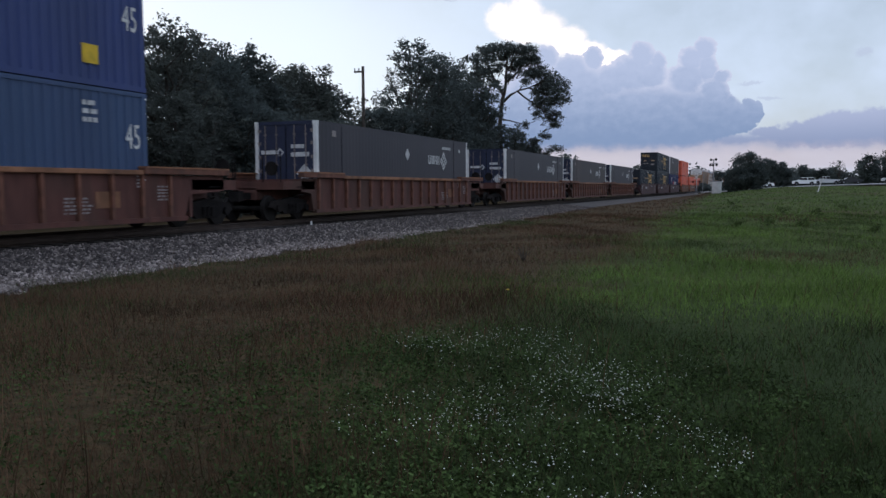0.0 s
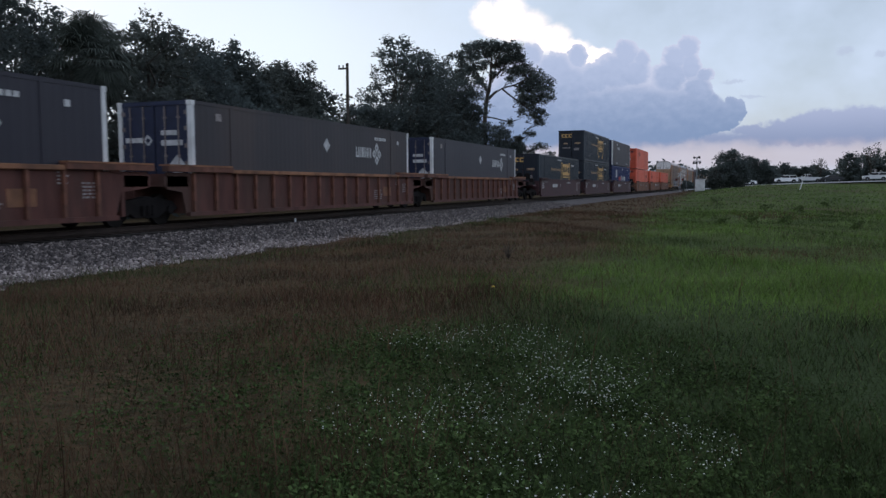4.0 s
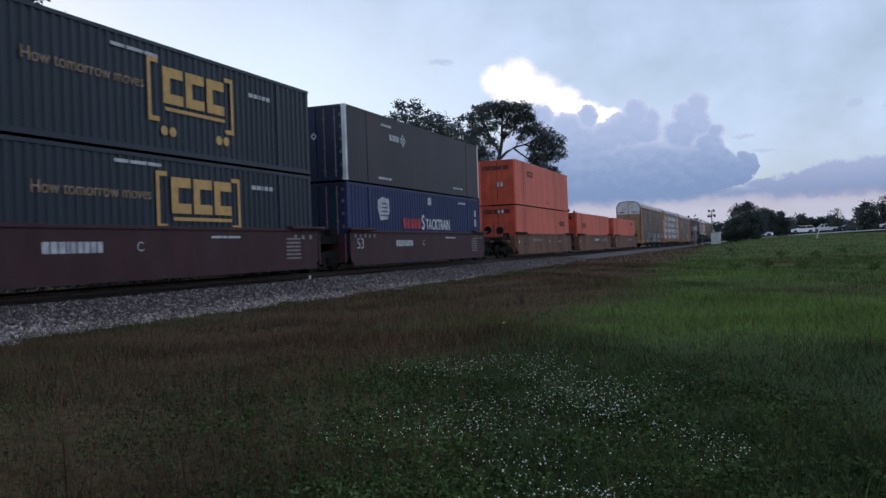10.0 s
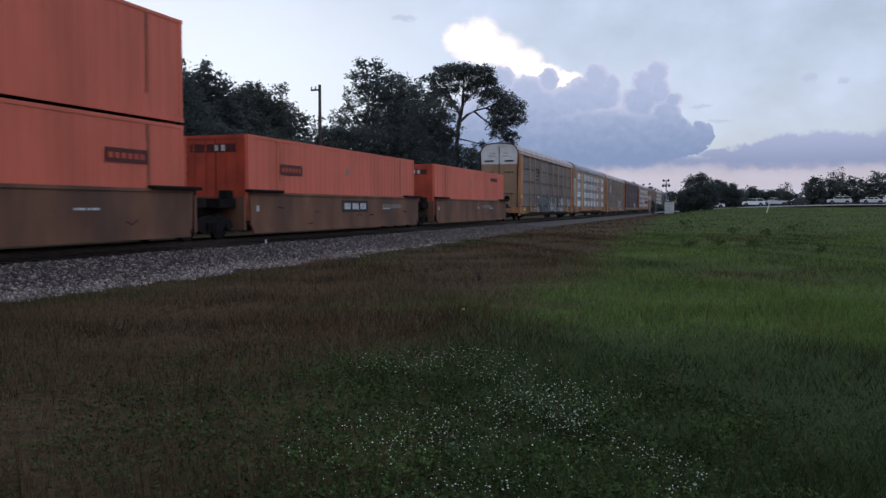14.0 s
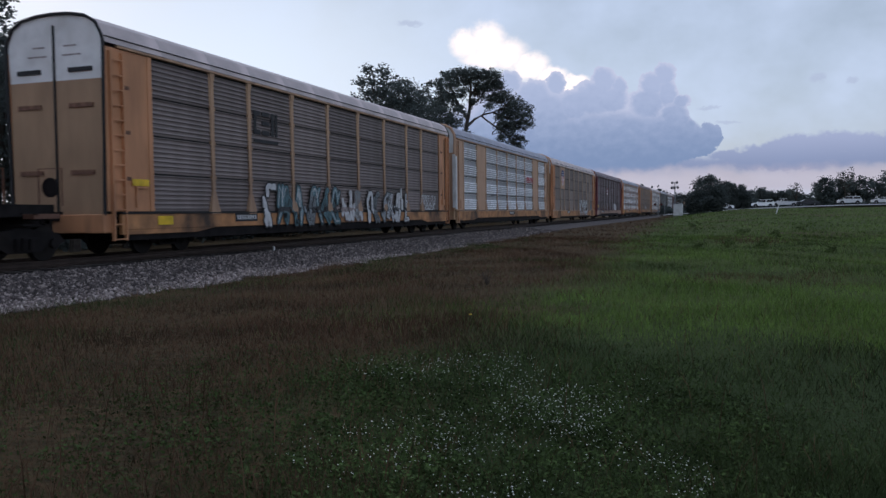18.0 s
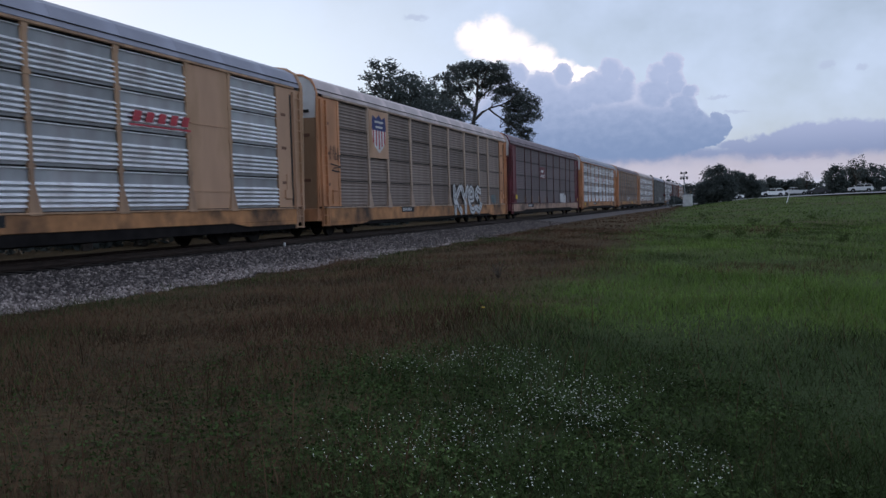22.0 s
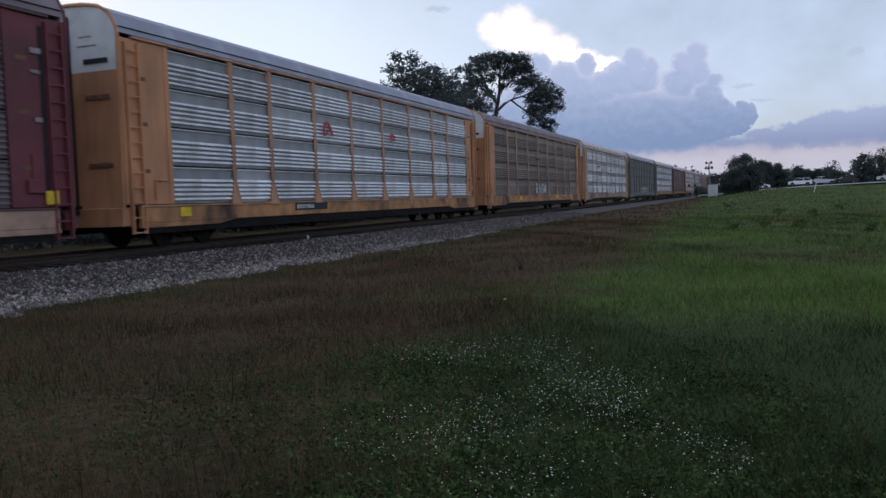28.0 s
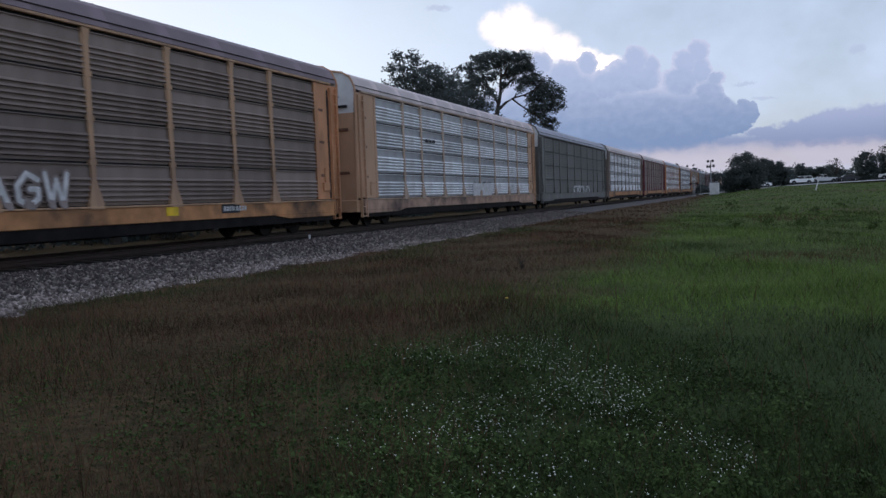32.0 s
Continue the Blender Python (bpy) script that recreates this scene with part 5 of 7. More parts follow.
    for s in (1, -1):
        for y0, y1 in ((0.05, 0.05 + c_len), (0.05 + c_len + sum(BAYS), L - 0.05)):
            lo, hi = sorted((s * (w - 0.02), s * (w + 0.03)))
            cs = part("corner_panel", boxes((lo, hi, y0, y1, e0 + 0.40, e1 - 0.10)), frame_mat, car)
            lo, hi = sorted((s * (w + 0.0), s * (w + 0.055)))
            near = y0 < 5
            part("corner_stile", boxes((lo, hi, *((y1 - 0.18, y1) if near else (y0, y0 + 0.18)), e0 + 0.40, e1 - 0.10), bevel=0.01), frame_mat, car)
            part("corner_stile", boxes((lo, hi, *((y0, y0 + 0.10) if near else (y1 - 0.10, y1)), e0 + 0.40, e1 - 0.10), bevel=0.01), frame_mat, car)
            if s > 0:
                bm = bmesh.new()
                ya, yb = (y0 + 0.14, y0 + 0.58) if near else (y1 - 0.58, y1 - 0.14)
                for yy in (ya, yb):
                    box(bm, w + 0.03, w + 0.12, yy, yy + 0.05, 0.20, e1 - 0.2)
                for i in range(13):
                    box(bm, w + 0.085, w + 0.11, ya + 0.05, yb, 0.22 + i * 0.38, 0.255 + i * 0.38)
                part("ladder", bm, frame_mat, car)
                if not near:
                    part("corner_gap", boxes((w + 0.026, w + 0.036, y1 - 0.74, y1 - 0.62, e0 + 0.45, e1 - 0.3)), "black", car)
                    part("brake_box", boxes((w + 0.03, w + 0.10, y1 - 1.25, y1 - 0.82, 1.25, 1.55), (w + 0.03, w + 0.07, y1 - 1.1, y1 - 1.0, 1.55, 2.1), bevel=0.01), frame_mat, car)
                for z in (1.75, 2.95, 4.1):
                    yy = y1 - 1.2 if near else y0 + 0.3
                    part("worn_label", boxes((w + 0.03, w + 0.034, yy, yy + 0.32, z, z + 0.10)), "rust_stain", car)
                if near:
                    part("grab_box", boxes((w + 0.03, w + 0.08, y1 - 0.75, y1 - 0.30, 1.55, 1.60), (w + 0.03, w + 0.08, y1 - 0.75, y1 - 0.70, 1.05, 1.55), bevel=0.008), frame_mat, car)
    # posts and panels
    a = 0.05 + c_len
    b = a + sum(BAYS)
    pitch = (b - a) / 10
    edges = [a + sum(BAYS[:i]) for i in range(len(BAYS) + 1)]
    h = (e1 - 0.10 - e0 - 0.40) / 4
    if ("post", post_mat, post_w) not in SHARED:
        prof = [(w, 0.86), (w + 0.12, 0.86), (w + 0.11, 0.98), (w + 0.062, 1.55), (w + 0.060, e1 - 0.35), (w + 0.07, e1 - 0.05), (w, e1 - 0.05), (w, e1 - 0.35), (w, 1.55), (w, 0.98)]
        bm = prism(prof, -post_w / 2, post_w / 2)
        for v in bm.verts:
            if v.co.z < 1.0:
                v.co.y *= 3.2
            elif v.co.z > e1 - 0.1:
                v.co.y *= 2.0
        for r in range(1, 4):
            z = e0 + 0.40 + r * (e1 - 0.10 - e0 - 0.40) / 4 - 0.03
            box(bm, w, w + 0.067, -post_w / 2 - 0.045, post_w / 2 + 0.045, z - 0.05, z + 0.06)
        ob = part("post", bm, post_mat)
        SHARED["post", post_mat, post_w] = ob.data
        bpy.data.objects.remove(ob)
    for i, y in enumerate(edges[:-1]):
        if i in blank:
            part("plain_panel", boxes((w - 0.01, w + 0.03, y, y + BAYS[i], e0 + 0.40, e1 - 0.10), (w + 0.03, w + 0.05, y + 0.1, y + BAYS[i] - 0.1, e0 + 0.9, e0 + 0.93), (w + 0.03, w + 0.05, y + 0.1, y + BAYS[i] - 0.1, 3.4, 3.43)), frame_mat, car)
        else:
            for r in range(4):
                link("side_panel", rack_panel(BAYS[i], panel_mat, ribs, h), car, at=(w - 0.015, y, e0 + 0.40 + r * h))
        if i:
            link("post", SHARED["post", post_mat, post_w], car, at=(0, y, 0))
    rows = []
    for r in range(4):
        rows.append((-w + 0.005, -w + 0.02, a, b, e0 + 0.40 + r * h, e0 + 0.39 + (r + 1) * h))
    part("far_side", boxes(*rows, *[(-w - 0.08, -w, y - 0.07, y + 0.07, e0, e1 - 0.1) for y in edges[1:-1]]), panel_mat, car)
    truck(car, 3.1, -0.22)
    truck(car, L - 3.1, -0.22)
    coupler(car, 0.1, -1)
    coupler(car, L - 0.1, 1)
    if decor:
        decor(car, w + 0.045, a, pitch, h, e0 + 0.40)
    return car


def marks(car, x, y, mats=("black", "chalk"), w=1.55):
    each("number_panel", plates(x + 0.055, [(y, y + w, 0.62, 0.90)]), mats[0], car)
    each("number_bar", bars(x + 0.062, y + 0.1, 0.68, (0.08, 0.08, 0.08, 0.08, 0.03, 0.08, 0.08, 0.08, 0.08), 0.14, 0.055), mats[1], car)


def decor_rack_a(car, x, a, p, h, z):
    block_letters(x, 6.95, 3.50, 0.78, [(0, 0.5, 0, 0.2), (0, 0.2, 0, 1), (0, 0.5, 0.8, 1), (0.65, 1.25, 0, 0.2), (0.65, 1.25, 0.42, 0.6), (0.65, 1.25, 0.8, 1), (1.4, 1.62, 0, 1), (1.75, 1.95, 0, 1), (-0.02, 2.0, -0.34, -0.2)], "black", car)
    tag_piece(car, 4, 7.4, 12.9, 0.50, 1.75, x + 0.036, "teal", "black")
    tag_piece(car, 5, 13.3, 15.3, 0.62, 1.65, x + 0.036, "chalk", "panel_grey")
    tag_piece(car, 6, 15.8, 21.0, 0.50, 1.66, x + 0.036, "chalk", "black")
    part("graffiti", strokes(bmesh.new(), scribble(12, 22.7, 25.0, 1.25, 1.75, 5), 0.035, x + 0.02), "chalk", car)
    part("graffiti", strokes(bmesh.new(), scribble(13, 23.3, 24.8, 0.98, 1.25, 3), 0.03, x + 0.02), "chalk", car)
    for y, z, q in ((19.95, 0.98, 1.5), (19.9, 1.5, 2.0)):     # bare primer on one post foot
        each("paint_patch", plates(x + 0.085 - 0.03 * (z > 1.2), [(y - 0.12 + 0.06 * (z > 1.2), y + 0.12 - 0.06 * (z > 1.2), z, q)]), "white", car)
        each("warning_plate", plates(x + 0.03, [(0.95, 1.6, 1.62, 1.8)]), "safety_yellow", car)
    each("jack_pad", plates(x + 0.06, [(a + 0.05, a + 0.7, 0.58, 0.82)]), "safety_yellow", car)
    marks(car, x, a + 1.6 * p, w=1.3)


def decor_rack_b(car, x, a, p, h, z):
    marks(car, x, a + 4.6 * p)
    part("paint_patch", boxes((1.43, 1.60, -0.085, -0.04, 1.1, 4.2), (1.60, 1.66, -0.07, 0.12, 1.0, 4.1)), "white", car, "white primer where the yellow has peeled")
    for k in range(5):      # slanting red name on a pale underline
        part("name_stroke", prism([(18.45 + 0.5 * k, 3.26), (18.75 + 0.5 * k, 3.26), (18.87 + 0.5 * k, 3.54), (18.57 + 0.5 * k, 3.54)], x + 0.044, x + 0.050, "x"), "red", car)
    each("name_underline", plates(x + 0.047, [(18.35, 20.9, 3.14, 3.19)]), "red", car)


def decor_rack_c(car, x, a, p, h, z):
    y0, y1 = a + BAYS[0], a + BAYS[0] + BAYS[1]
    each("emblem_plate", plates(x + 0.03, [(y0, y1, 3.02, 5.08)]), "yellow_pale", car)
    m, s = (y0 + y1) / 2, (y1 - y0) * 0.36
    def shield(k, up):
        return [(-1, 0.55), (-0.9, 0.9), (-0.4, 0.75), (0, 0.95), (0.4, 0.75), (0.9, 0.9), (1, 0.55)] if up else [(1, 0.55), (0.95, -0.2), (0.6, -0.7), (0, -1.0), (-0.6, -0.7), (-0.95, -0.2), (-1, 0.55)]
    bm = bmesh.new()
    bm.faces.new([bm.verts.new((x + 0.037, m + s * u, 4.10 + 0.85 * v)) for u, v in shield(1, False)])
    part("emblem_field", bm, "white", car)
    bm = bmesh.new()
    for k in range(5):
        u = -0.8 + 0.4 * k
        bm.faces.new([bm.verts.new((x + 0.040, m + s * (u + o), 4.10 + 0.85 * v)) for o, v in ((-0.09, 0.2), (0.09, 0.2), (0.09, -0.45 - 0.35 * (1 - abs(u))), (-0.09, -0.45 - 0.35 * (1 - abs(u))))])
    part("emblem_stripe", bm, "red", car)
    bm = bmesh.new()
    bm.faces.new([bm.verts.new((x + 0.042, m + s * u, 4.10 + 0.85 * v)) for u, v in [(-1, 0.15), (-1, 0.55), (-0.9, 0.9), (-0.4, 0.75), (0, 0.95), (0.4, 0.75), (0.9, 0.9), (1, 0.55), (1, 0.15)]])
    part("emblem_head", bm, "emblem_blue", car)
    each("emblem_bar", plates(x + 0.047, [(m - s * 0.6, m + s * 0.6, 4.55, 4.64), (m - s * 0.5, m + s * 0.5, 4.33, 4.42)]), "chalk", car)
    sprayed(car, "KYES", 15.9, 0.52, 1.22, 1.36, 0.50, x + 0.036, "black")
    sprayed(car, "KYES", 15.9, 0.52, 1.22, 1.36, 0.40, x + 0.042, "chalk")
    sprayed(car, "KYES", 15.9, 0.52, 1.22, 1.36, 0.06, x + 0.046, "black")
    part("graffiti", strokes(bmesh.new(), scribble(35, 23.4, 24.4, 0.8, 1.5, 2), 0.05, x + 0.04), "teal", car)
    part("graffiti", strokes(bmesh.new(), [[(0.95, 2.75), (1.02, 3.3), (1.14, 2.95), (1.26, 3.3), (1.32, 2.8)], [(1.4, 3.3), (1.4, 2.75), (1.56, 2.8), (1.58, 3.0), (1.4, 3.02)], [(1.66, 3.25), (1.68, 2.7), (1.72, 2.98), (1.82, 2.95), (1.84, 2.65)], [(0.95, 2.6), (1.85, 2.5), (1.3, 2.45), (1.1, 2.35), (1.75, 2.3)]], 0.05, x + 0.012), "black", car)
    marks(car, x, a + 2.6 * p)


def decor_rack_d(car, x, a, p, h, z):
    y = 9.85
    each("emblem_field", plates(x + 0.022, [(y - 0.12, y + 1.75, 2.92, 3.86)]), "oxblood", car)
    each("emblem_bar", plates(x + 0.03, [(y, y + 1.5, 3.02, 3.1), (y + 0.1, y + 1.55, 3.16, 3.22), (y + 0.15, y + 1.0, 3.42, 3.60)]), "white", car)
    part("emblem_curve", strokes(bmesh.new(), [[(y + 1.05 + 0.3 * math.cos(t), 3.38 + 0.26 * math.sin(t)) for t in np.linspace(-0.6, 3.3, 10)]], 0.07, x + 0.032), "white", car)
    each("paint_patch", plates(x + 0.04, [(a + 6.6 * p, a + 7.4 * p, 0.62, 1.75), (a + 7.45 * p, a + 7.8 * p, 0.62, 1.6)]), "chalk", car)
    each("tie_down", plates(x + 0.05, [(a + (k + 0.95) * p, a + (k + 0.95) * p + 0.12, 0.98, 1.45) for k in (0, 1, 2, 3)]), "post_tan", car)
    each("warning_plate", plates(x + 0.04, [(1.45, 1.95, 1.25, 1.55), (RACK - 0.85, RACK - 0.5, 1.0, 1.3)]), "safety_yellow", car)
    each("notice", plates(x + 0.02, [(RACK - 1.05, RACK - 0.75, 4.28, 4.4), (RACK - 1.05, RACK - 0.8, 3.85, 3.92), (RACK - 1.0, RACK - 0.8, 2.8, 2.9)]), "faded", car)
    marks(car, x, a + 1.4 * p, w=2.0)


def decor_rack_e(car, x, a, p, h, z):
    part("painted_mark", strokes(bmesh.new(), scribble(41, 10.1, 10.8, 3.3, 3.75, 1), 0.10, x + 0.03), "red", car)
    part("painted_mark", strokes(bmesh.new(), scribble(42, 15.9, 16.4, 3.4, 3.7, 1), 0.08, x + 0.03), "red", car)
    each("warning_plate", plates(x + 0.06, [(a + 0.15, a + 0.6, 0.6, 0.85)]), "safety_yellow", car)
    marks(car, x, a + 2.55 * p, w=2.2)


def decor_rack_f(car, x, a, p, h, z):
    sprayed(car, "RAGW", 11.4, 1.0, 0.72, 0.68, 0.24, x + 0.036, "panel_grey")
    sprayed(car, "RAGW", 11.4, 1.0, 0.72, 0.68, 0.12, x + 0.042, "chalk")
    each("stencil", bars(x + 0.02, a + 4.1 * p, 3.4, (0.6, 0.4), 0.12, 0.08), "black", car)
    each("warning_plate", plates(x + 0.06, [(a + 6.6 * p, a + 6.8 * p, 0.62, 0.85), (a + 2.2 * p, a + 2.4 * p, 0.62, 0.85)]), "safety_yellow", car)
    marks(car, x, a + 7.6 * p, w=0.9)


def decor_rack_g(car, x, a, p, h, z):
    each("stencil", bars(x + 0.02, a + 2.2 * p, 3.5, (0.4, 0.3, 0.4), 0.15, 0.08), "black", car)
    part("graffiti", strokes(bmesh.new(), scribble(61, a + 5.0 * p, a + 6.4 * p, 0.8, 1.7, 3), 0.05, x + 0.04), "black", car)
    each("paint_patch", plates(x + 0.04, [(a + 5.0 * p, a + 6.4 * p, 0.8, 1.6)]), "chalk", car)


def decor_rack_h(car, x, a, p, h, z):
    part("graffiti", strokes(bmesh.new(), scribble(71, a + 4.0 * p, a + 7.0 * p, 0.7, 1.5, 5), 0.10, x + 0.04), "chalk", car)


def build_train():
    # container wells
    on_train(well_car("ribbed", ends=("artic", "coupler"), label="rust-brown ribbed well car carrying two blue containers"), 2.1)
    on_train(well_car("ribbed", label="rust-brown ribbed well car carrying one charcoal container"), 25.75)
    on_train(well_car("ribbed", ends=("coupler", "artic"), label="rust-brown ribbed well car with pale top rail, leading unit"), 49.15)
    on_train(well_car("ribbed", ends=("artic", "artic"), label="rust-brown ribbed well car with pale top rail, middle unit"), 68.6)
    on_train(well_car("ribbed", ends=("artic", "coupler"), label="rust-brown ribbed well car with pale top rail, rear unit"), 87.95)
    for q, ends in ((111.25, ("coupler", "artic")), (130.4, ("artic", "artic")), (149.3, ("artic", "coupler"))):
        on_train(well_car("maroon", ends=ends, label="dark maroon smooth-sided well car with white markings"), q)
    for k, (q, ends) in enumerate(((172.75, ("coupler", "artic")), (192.4, ("artic", "artic")), (211.95, ("artic", "coupler")))):
        on_train(well_car("brown", ends=ends, unit=k, label="dusty orange-brown smooth-sided well car"), q)
    lo, up = 0.62, 3.55
    on_train(container(13.7, "blue", "navy", "blue", "blue", "faded blue corrugated steel container, lower of two", 0.036, (), decor=decor_blue(False)), 3.35, lo)
    on_train(container(13.7, "blue_top", "navy", "blue_top", "blue_top", "deep blue corrugated steel container stacked on another", 0.036, (), decor=decor_blue(True), H=2.97), 3.35, up)
    for k, (q, mat) in enumerate(((25.75, "charcoal"), (49.15, "charcoal"), (68.6, "charcoal_worn"), (87.95, "charcoal"))):
        on_train(container(16.15, mat, "navy", "white", mat, "charcoal long container with white corner posts and navy doors", 0.002, (1.98, 14.17), decor=decor_charcoal), q, lo)
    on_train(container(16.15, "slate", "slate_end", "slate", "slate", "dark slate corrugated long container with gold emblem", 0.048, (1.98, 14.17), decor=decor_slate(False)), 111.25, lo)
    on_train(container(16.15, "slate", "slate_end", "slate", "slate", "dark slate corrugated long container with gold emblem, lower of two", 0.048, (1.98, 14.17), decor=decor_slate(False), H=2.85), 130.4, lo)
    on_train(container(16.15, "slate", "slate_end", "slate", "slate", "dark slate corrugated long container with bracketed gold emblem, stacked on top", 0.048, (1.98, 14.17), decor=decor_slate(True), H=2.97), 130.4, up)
    on_train(container(16.15, "pacific", "navy", "pacific", "pacific", "royal blue corrugated long container, lower of two", 0.032, (1.98, 14.17), decor=decor_pacific, H=2.85), 149.3, lo)
    on_train(container(16.15, "charcoal_worn", "navy", "white", "charcoal_worn", "charcoal long container with white posts, stacked on a blue one", 0.003, (1.98, 14.17), decor=decor_upper_charcoal, H=2.97), 149.3, up)
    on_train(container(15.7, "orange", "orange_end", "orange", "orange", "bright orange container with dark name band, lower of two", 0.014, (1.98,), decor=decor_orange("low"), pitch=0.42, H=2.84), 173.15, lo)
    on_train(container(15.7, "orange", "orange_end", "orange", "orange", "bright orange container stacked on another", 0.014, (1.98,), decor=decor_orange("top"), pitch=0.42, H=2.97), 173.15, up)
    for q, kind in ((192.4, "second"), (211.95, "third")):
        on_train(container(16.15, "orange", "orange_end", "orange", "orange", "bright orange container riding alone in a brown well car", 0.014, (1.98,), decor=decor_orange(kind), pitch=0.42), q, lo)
    # covered car carriers
    racks = [
        auto_rack("yellow", "panel_grey", "roof_white", "yellow-framed car carrier with grey panels and graffiti along the sill", decor=decor_rack_a, dark_edge=True, post_mat="post_tan", end_mat="door_tan"),
        auto_rack("yellow_pale", "silver", "roof_steel", "faded tan-framed car carrier with silver panels and two broad tan bands", blank=(1, 7), ribs=5, decor=decor_rack_b, post_mat="post_tan", post_w=0.11, edge_mat="yellow_pale"),
        auto_rack("yellow", "panel_tan", "roof_white", "yellow car carrier with weathered grey panels, shield emblem and white graffiti", drop=0.22, decor=decor_rack_c, post_mat="post_pink", end_mat="door_tan"),
        auto_rack("oxblood", "panel_dark", "roof_plum", "dark red car carrier with grimy panels and white curved emblem", decor=decor_rack_d, post_w=0.08, post_mat="oxblood_worn", sill_mat="sill_tan"),
        auto_rack("yellow", "silver", "roof_steel", "yellow-framed car carrier with bright silver ribbed panels", ribs=5, decor=decor_rack_e, post_mat="post_orange", post_w=0.14),
        auto_rack("yellow", "panel_tan", "roof_plum", "yellow-framed car carrier with dull grey panels and white scrawl", ribs=5, decor=decor_rack_f, post_mat="post_tan"),
        auto_rack("yellow_pale", "silver", "roof_white", "tan-framed car carrier with pale silver panels", ribs=5, decor=decor_rack_g, post_mat="post_pink", sill_mat="sill_tan"),
        auto_rack("panel_green", "panel_green", "roof_steel", "grey-green weathered car carrier", decor=decor_rack_h, sill_mat="panel_green"),
        auto_rack("panel_tan", "silver", "roof_white", "pale silver car carrier with tan posts", ribs=5, decor=None),
        auto_rack("oxblood", "panel_tan", "roof_white", "brownish car carrier with dark red frame", decor=None),
    ]
    for q, car in zip((231.75, 260.25, 288.85, 317.2, 346.2, 375.3, 404.15, 432.8, 461.45, 490.1), racks):
        on_train(car, q, 0.22)
    for k, j in enumerate((4, 8, 5, 7, 3, 9, 8, 5, 6, 4)):
        car = copy_thing(racks[j], pose(0, 0, 0))
        on_train(car, 518.75 + 28.65 * k, 0.22)


build_train()

# ---------------------------------------------------------------- trees


def leaf_cloud(rng, lobes, n, size, flat=0.5, hollow=0.45):
    """Leaf quads in clumps over a heap of ellipsoids (cx, cy, cz, rx, ry, rz)."""
    lobes = np.array(lobes, float)
    vol = (lobes[:, 3] * lobes[:, 4] * lobes[:, 5]) ** 0.67
    k = max(8, n // 26)
    pick = rng.choice(len(lobes), k, p=vol / vol.sum())
    d = rng.normal(size=(k, 3))
    d /= np.linalg.norm(d, axis=1)[:, None]
    rad = hollow + (1.08 - hollow) * rng.random(k) ** 0.55
    clump = lobes[pick, :3] + d * rad[:, None] * lobes[pick, 3:]
    who = rng.integers(0, k, n)
    spread = np.array([1, 1, 0.75]) * size * (1.15 + 0.9 * rng.random(k))[who][:, None]
    c = clump[who] + rng.normal(size=(n, 3)) * spread
    s = size * (0.5 + 0.9 * rng.random(n))
    u = rng.normal(size=(n, 3))
    u[:, 2] *= flat
    u /= np.linalg.norm(u, axis=1)[:, None]
    w = np.cross(u, rng.normal(size=(n, 3)))
    w /= np.linalg.norm(w, axis=1)[:, None]
    u, w = u * s[:, None], w * (s * 0.55)[:, None]
    v = np.stack([c - u, c + w * 0.9, c + u, c - w * 0.9], 1).reshape(-1, 3)
    return v, np.arange(4 * n).reshape(-1, 4)


def limb_path(rng, a, b, bend):
    a, b = np.array(a, float), np.array(b, float)
    mid = [(a * (1 - f) + b * f) + rng.normal(size=3) * bend * math.sin(3.1416 * f) for f in (0.0, 0.25, 0.5, 0.75, 1.0)]
    return [tuple(p) for p in mid]


def tree(x, y, lobes, trunk_r, label, leaves, size, mat="leaf", seed=1, limbs=True, category="tree", hollow=0.4):
    """A tapered trunk with limbs into every lobe, and a crown of small leaves in clumps. Lobes are relative to the foot."""
    rng = np.random.default_rng(seed)
    z0 = float(ground_z(x, y)) - 0.1
    t = thing("tree", label, category, at=(x, y, z0))
    bm = bmesh.new()
    low = min(l[2] - 0.5 * l[5] for l in lobes)
    top = max(l[2] for l in lobes)
    mx, my = np.mean([l[0] for l in lobes]), np.mean([l[1] for l in lobes])
    fork = (mx * 0.4, my * 0.4, max(1.2, 0.45 * low + 0.2 * top))
    tube(bm, limb_path(rng, (0, 0, 0), fork, trunk_r * 0.4), [trunk_r * k for k in (1.25, 1.0, 0.92, 0.86, 0.8)], 8)
    if limbs:
        for l in lobes:
            end = (l[0] * 0.95, l[1] * 0.95, l[2])
            d = math.dist(end, fork)
            tube(bm, limb_path(rng, fork, end, 0.06 * d), [trunk_r * k for k in (0.6, 0.45, 0.33, 0.22, 0.1)], 6)
            for _ in range(2):
                tip = (l[0] + rng.normal() * l[3] * 0.6, l[1] + rng.normal() * l[4] * 0.6, l[2] + (0.2 + rng.random() * 0.6) * l[5])
                tube(bm, limb_path(rng, tuple(np.array(fork) * 0.45 + np.array(end) * 0.55), tip, 0.05 * d), [trunk_r * k for k in (0.3, 0.24, 0.17, 0.1, 0.04)], 5)
    part("trunk", bm, "bark", t)
    v, f = leaf_cloud(rng, lobes, leaves, size, hollow=hollow)
    link("crown", raw_mesh("crown", v, f, mat), t)
    return t


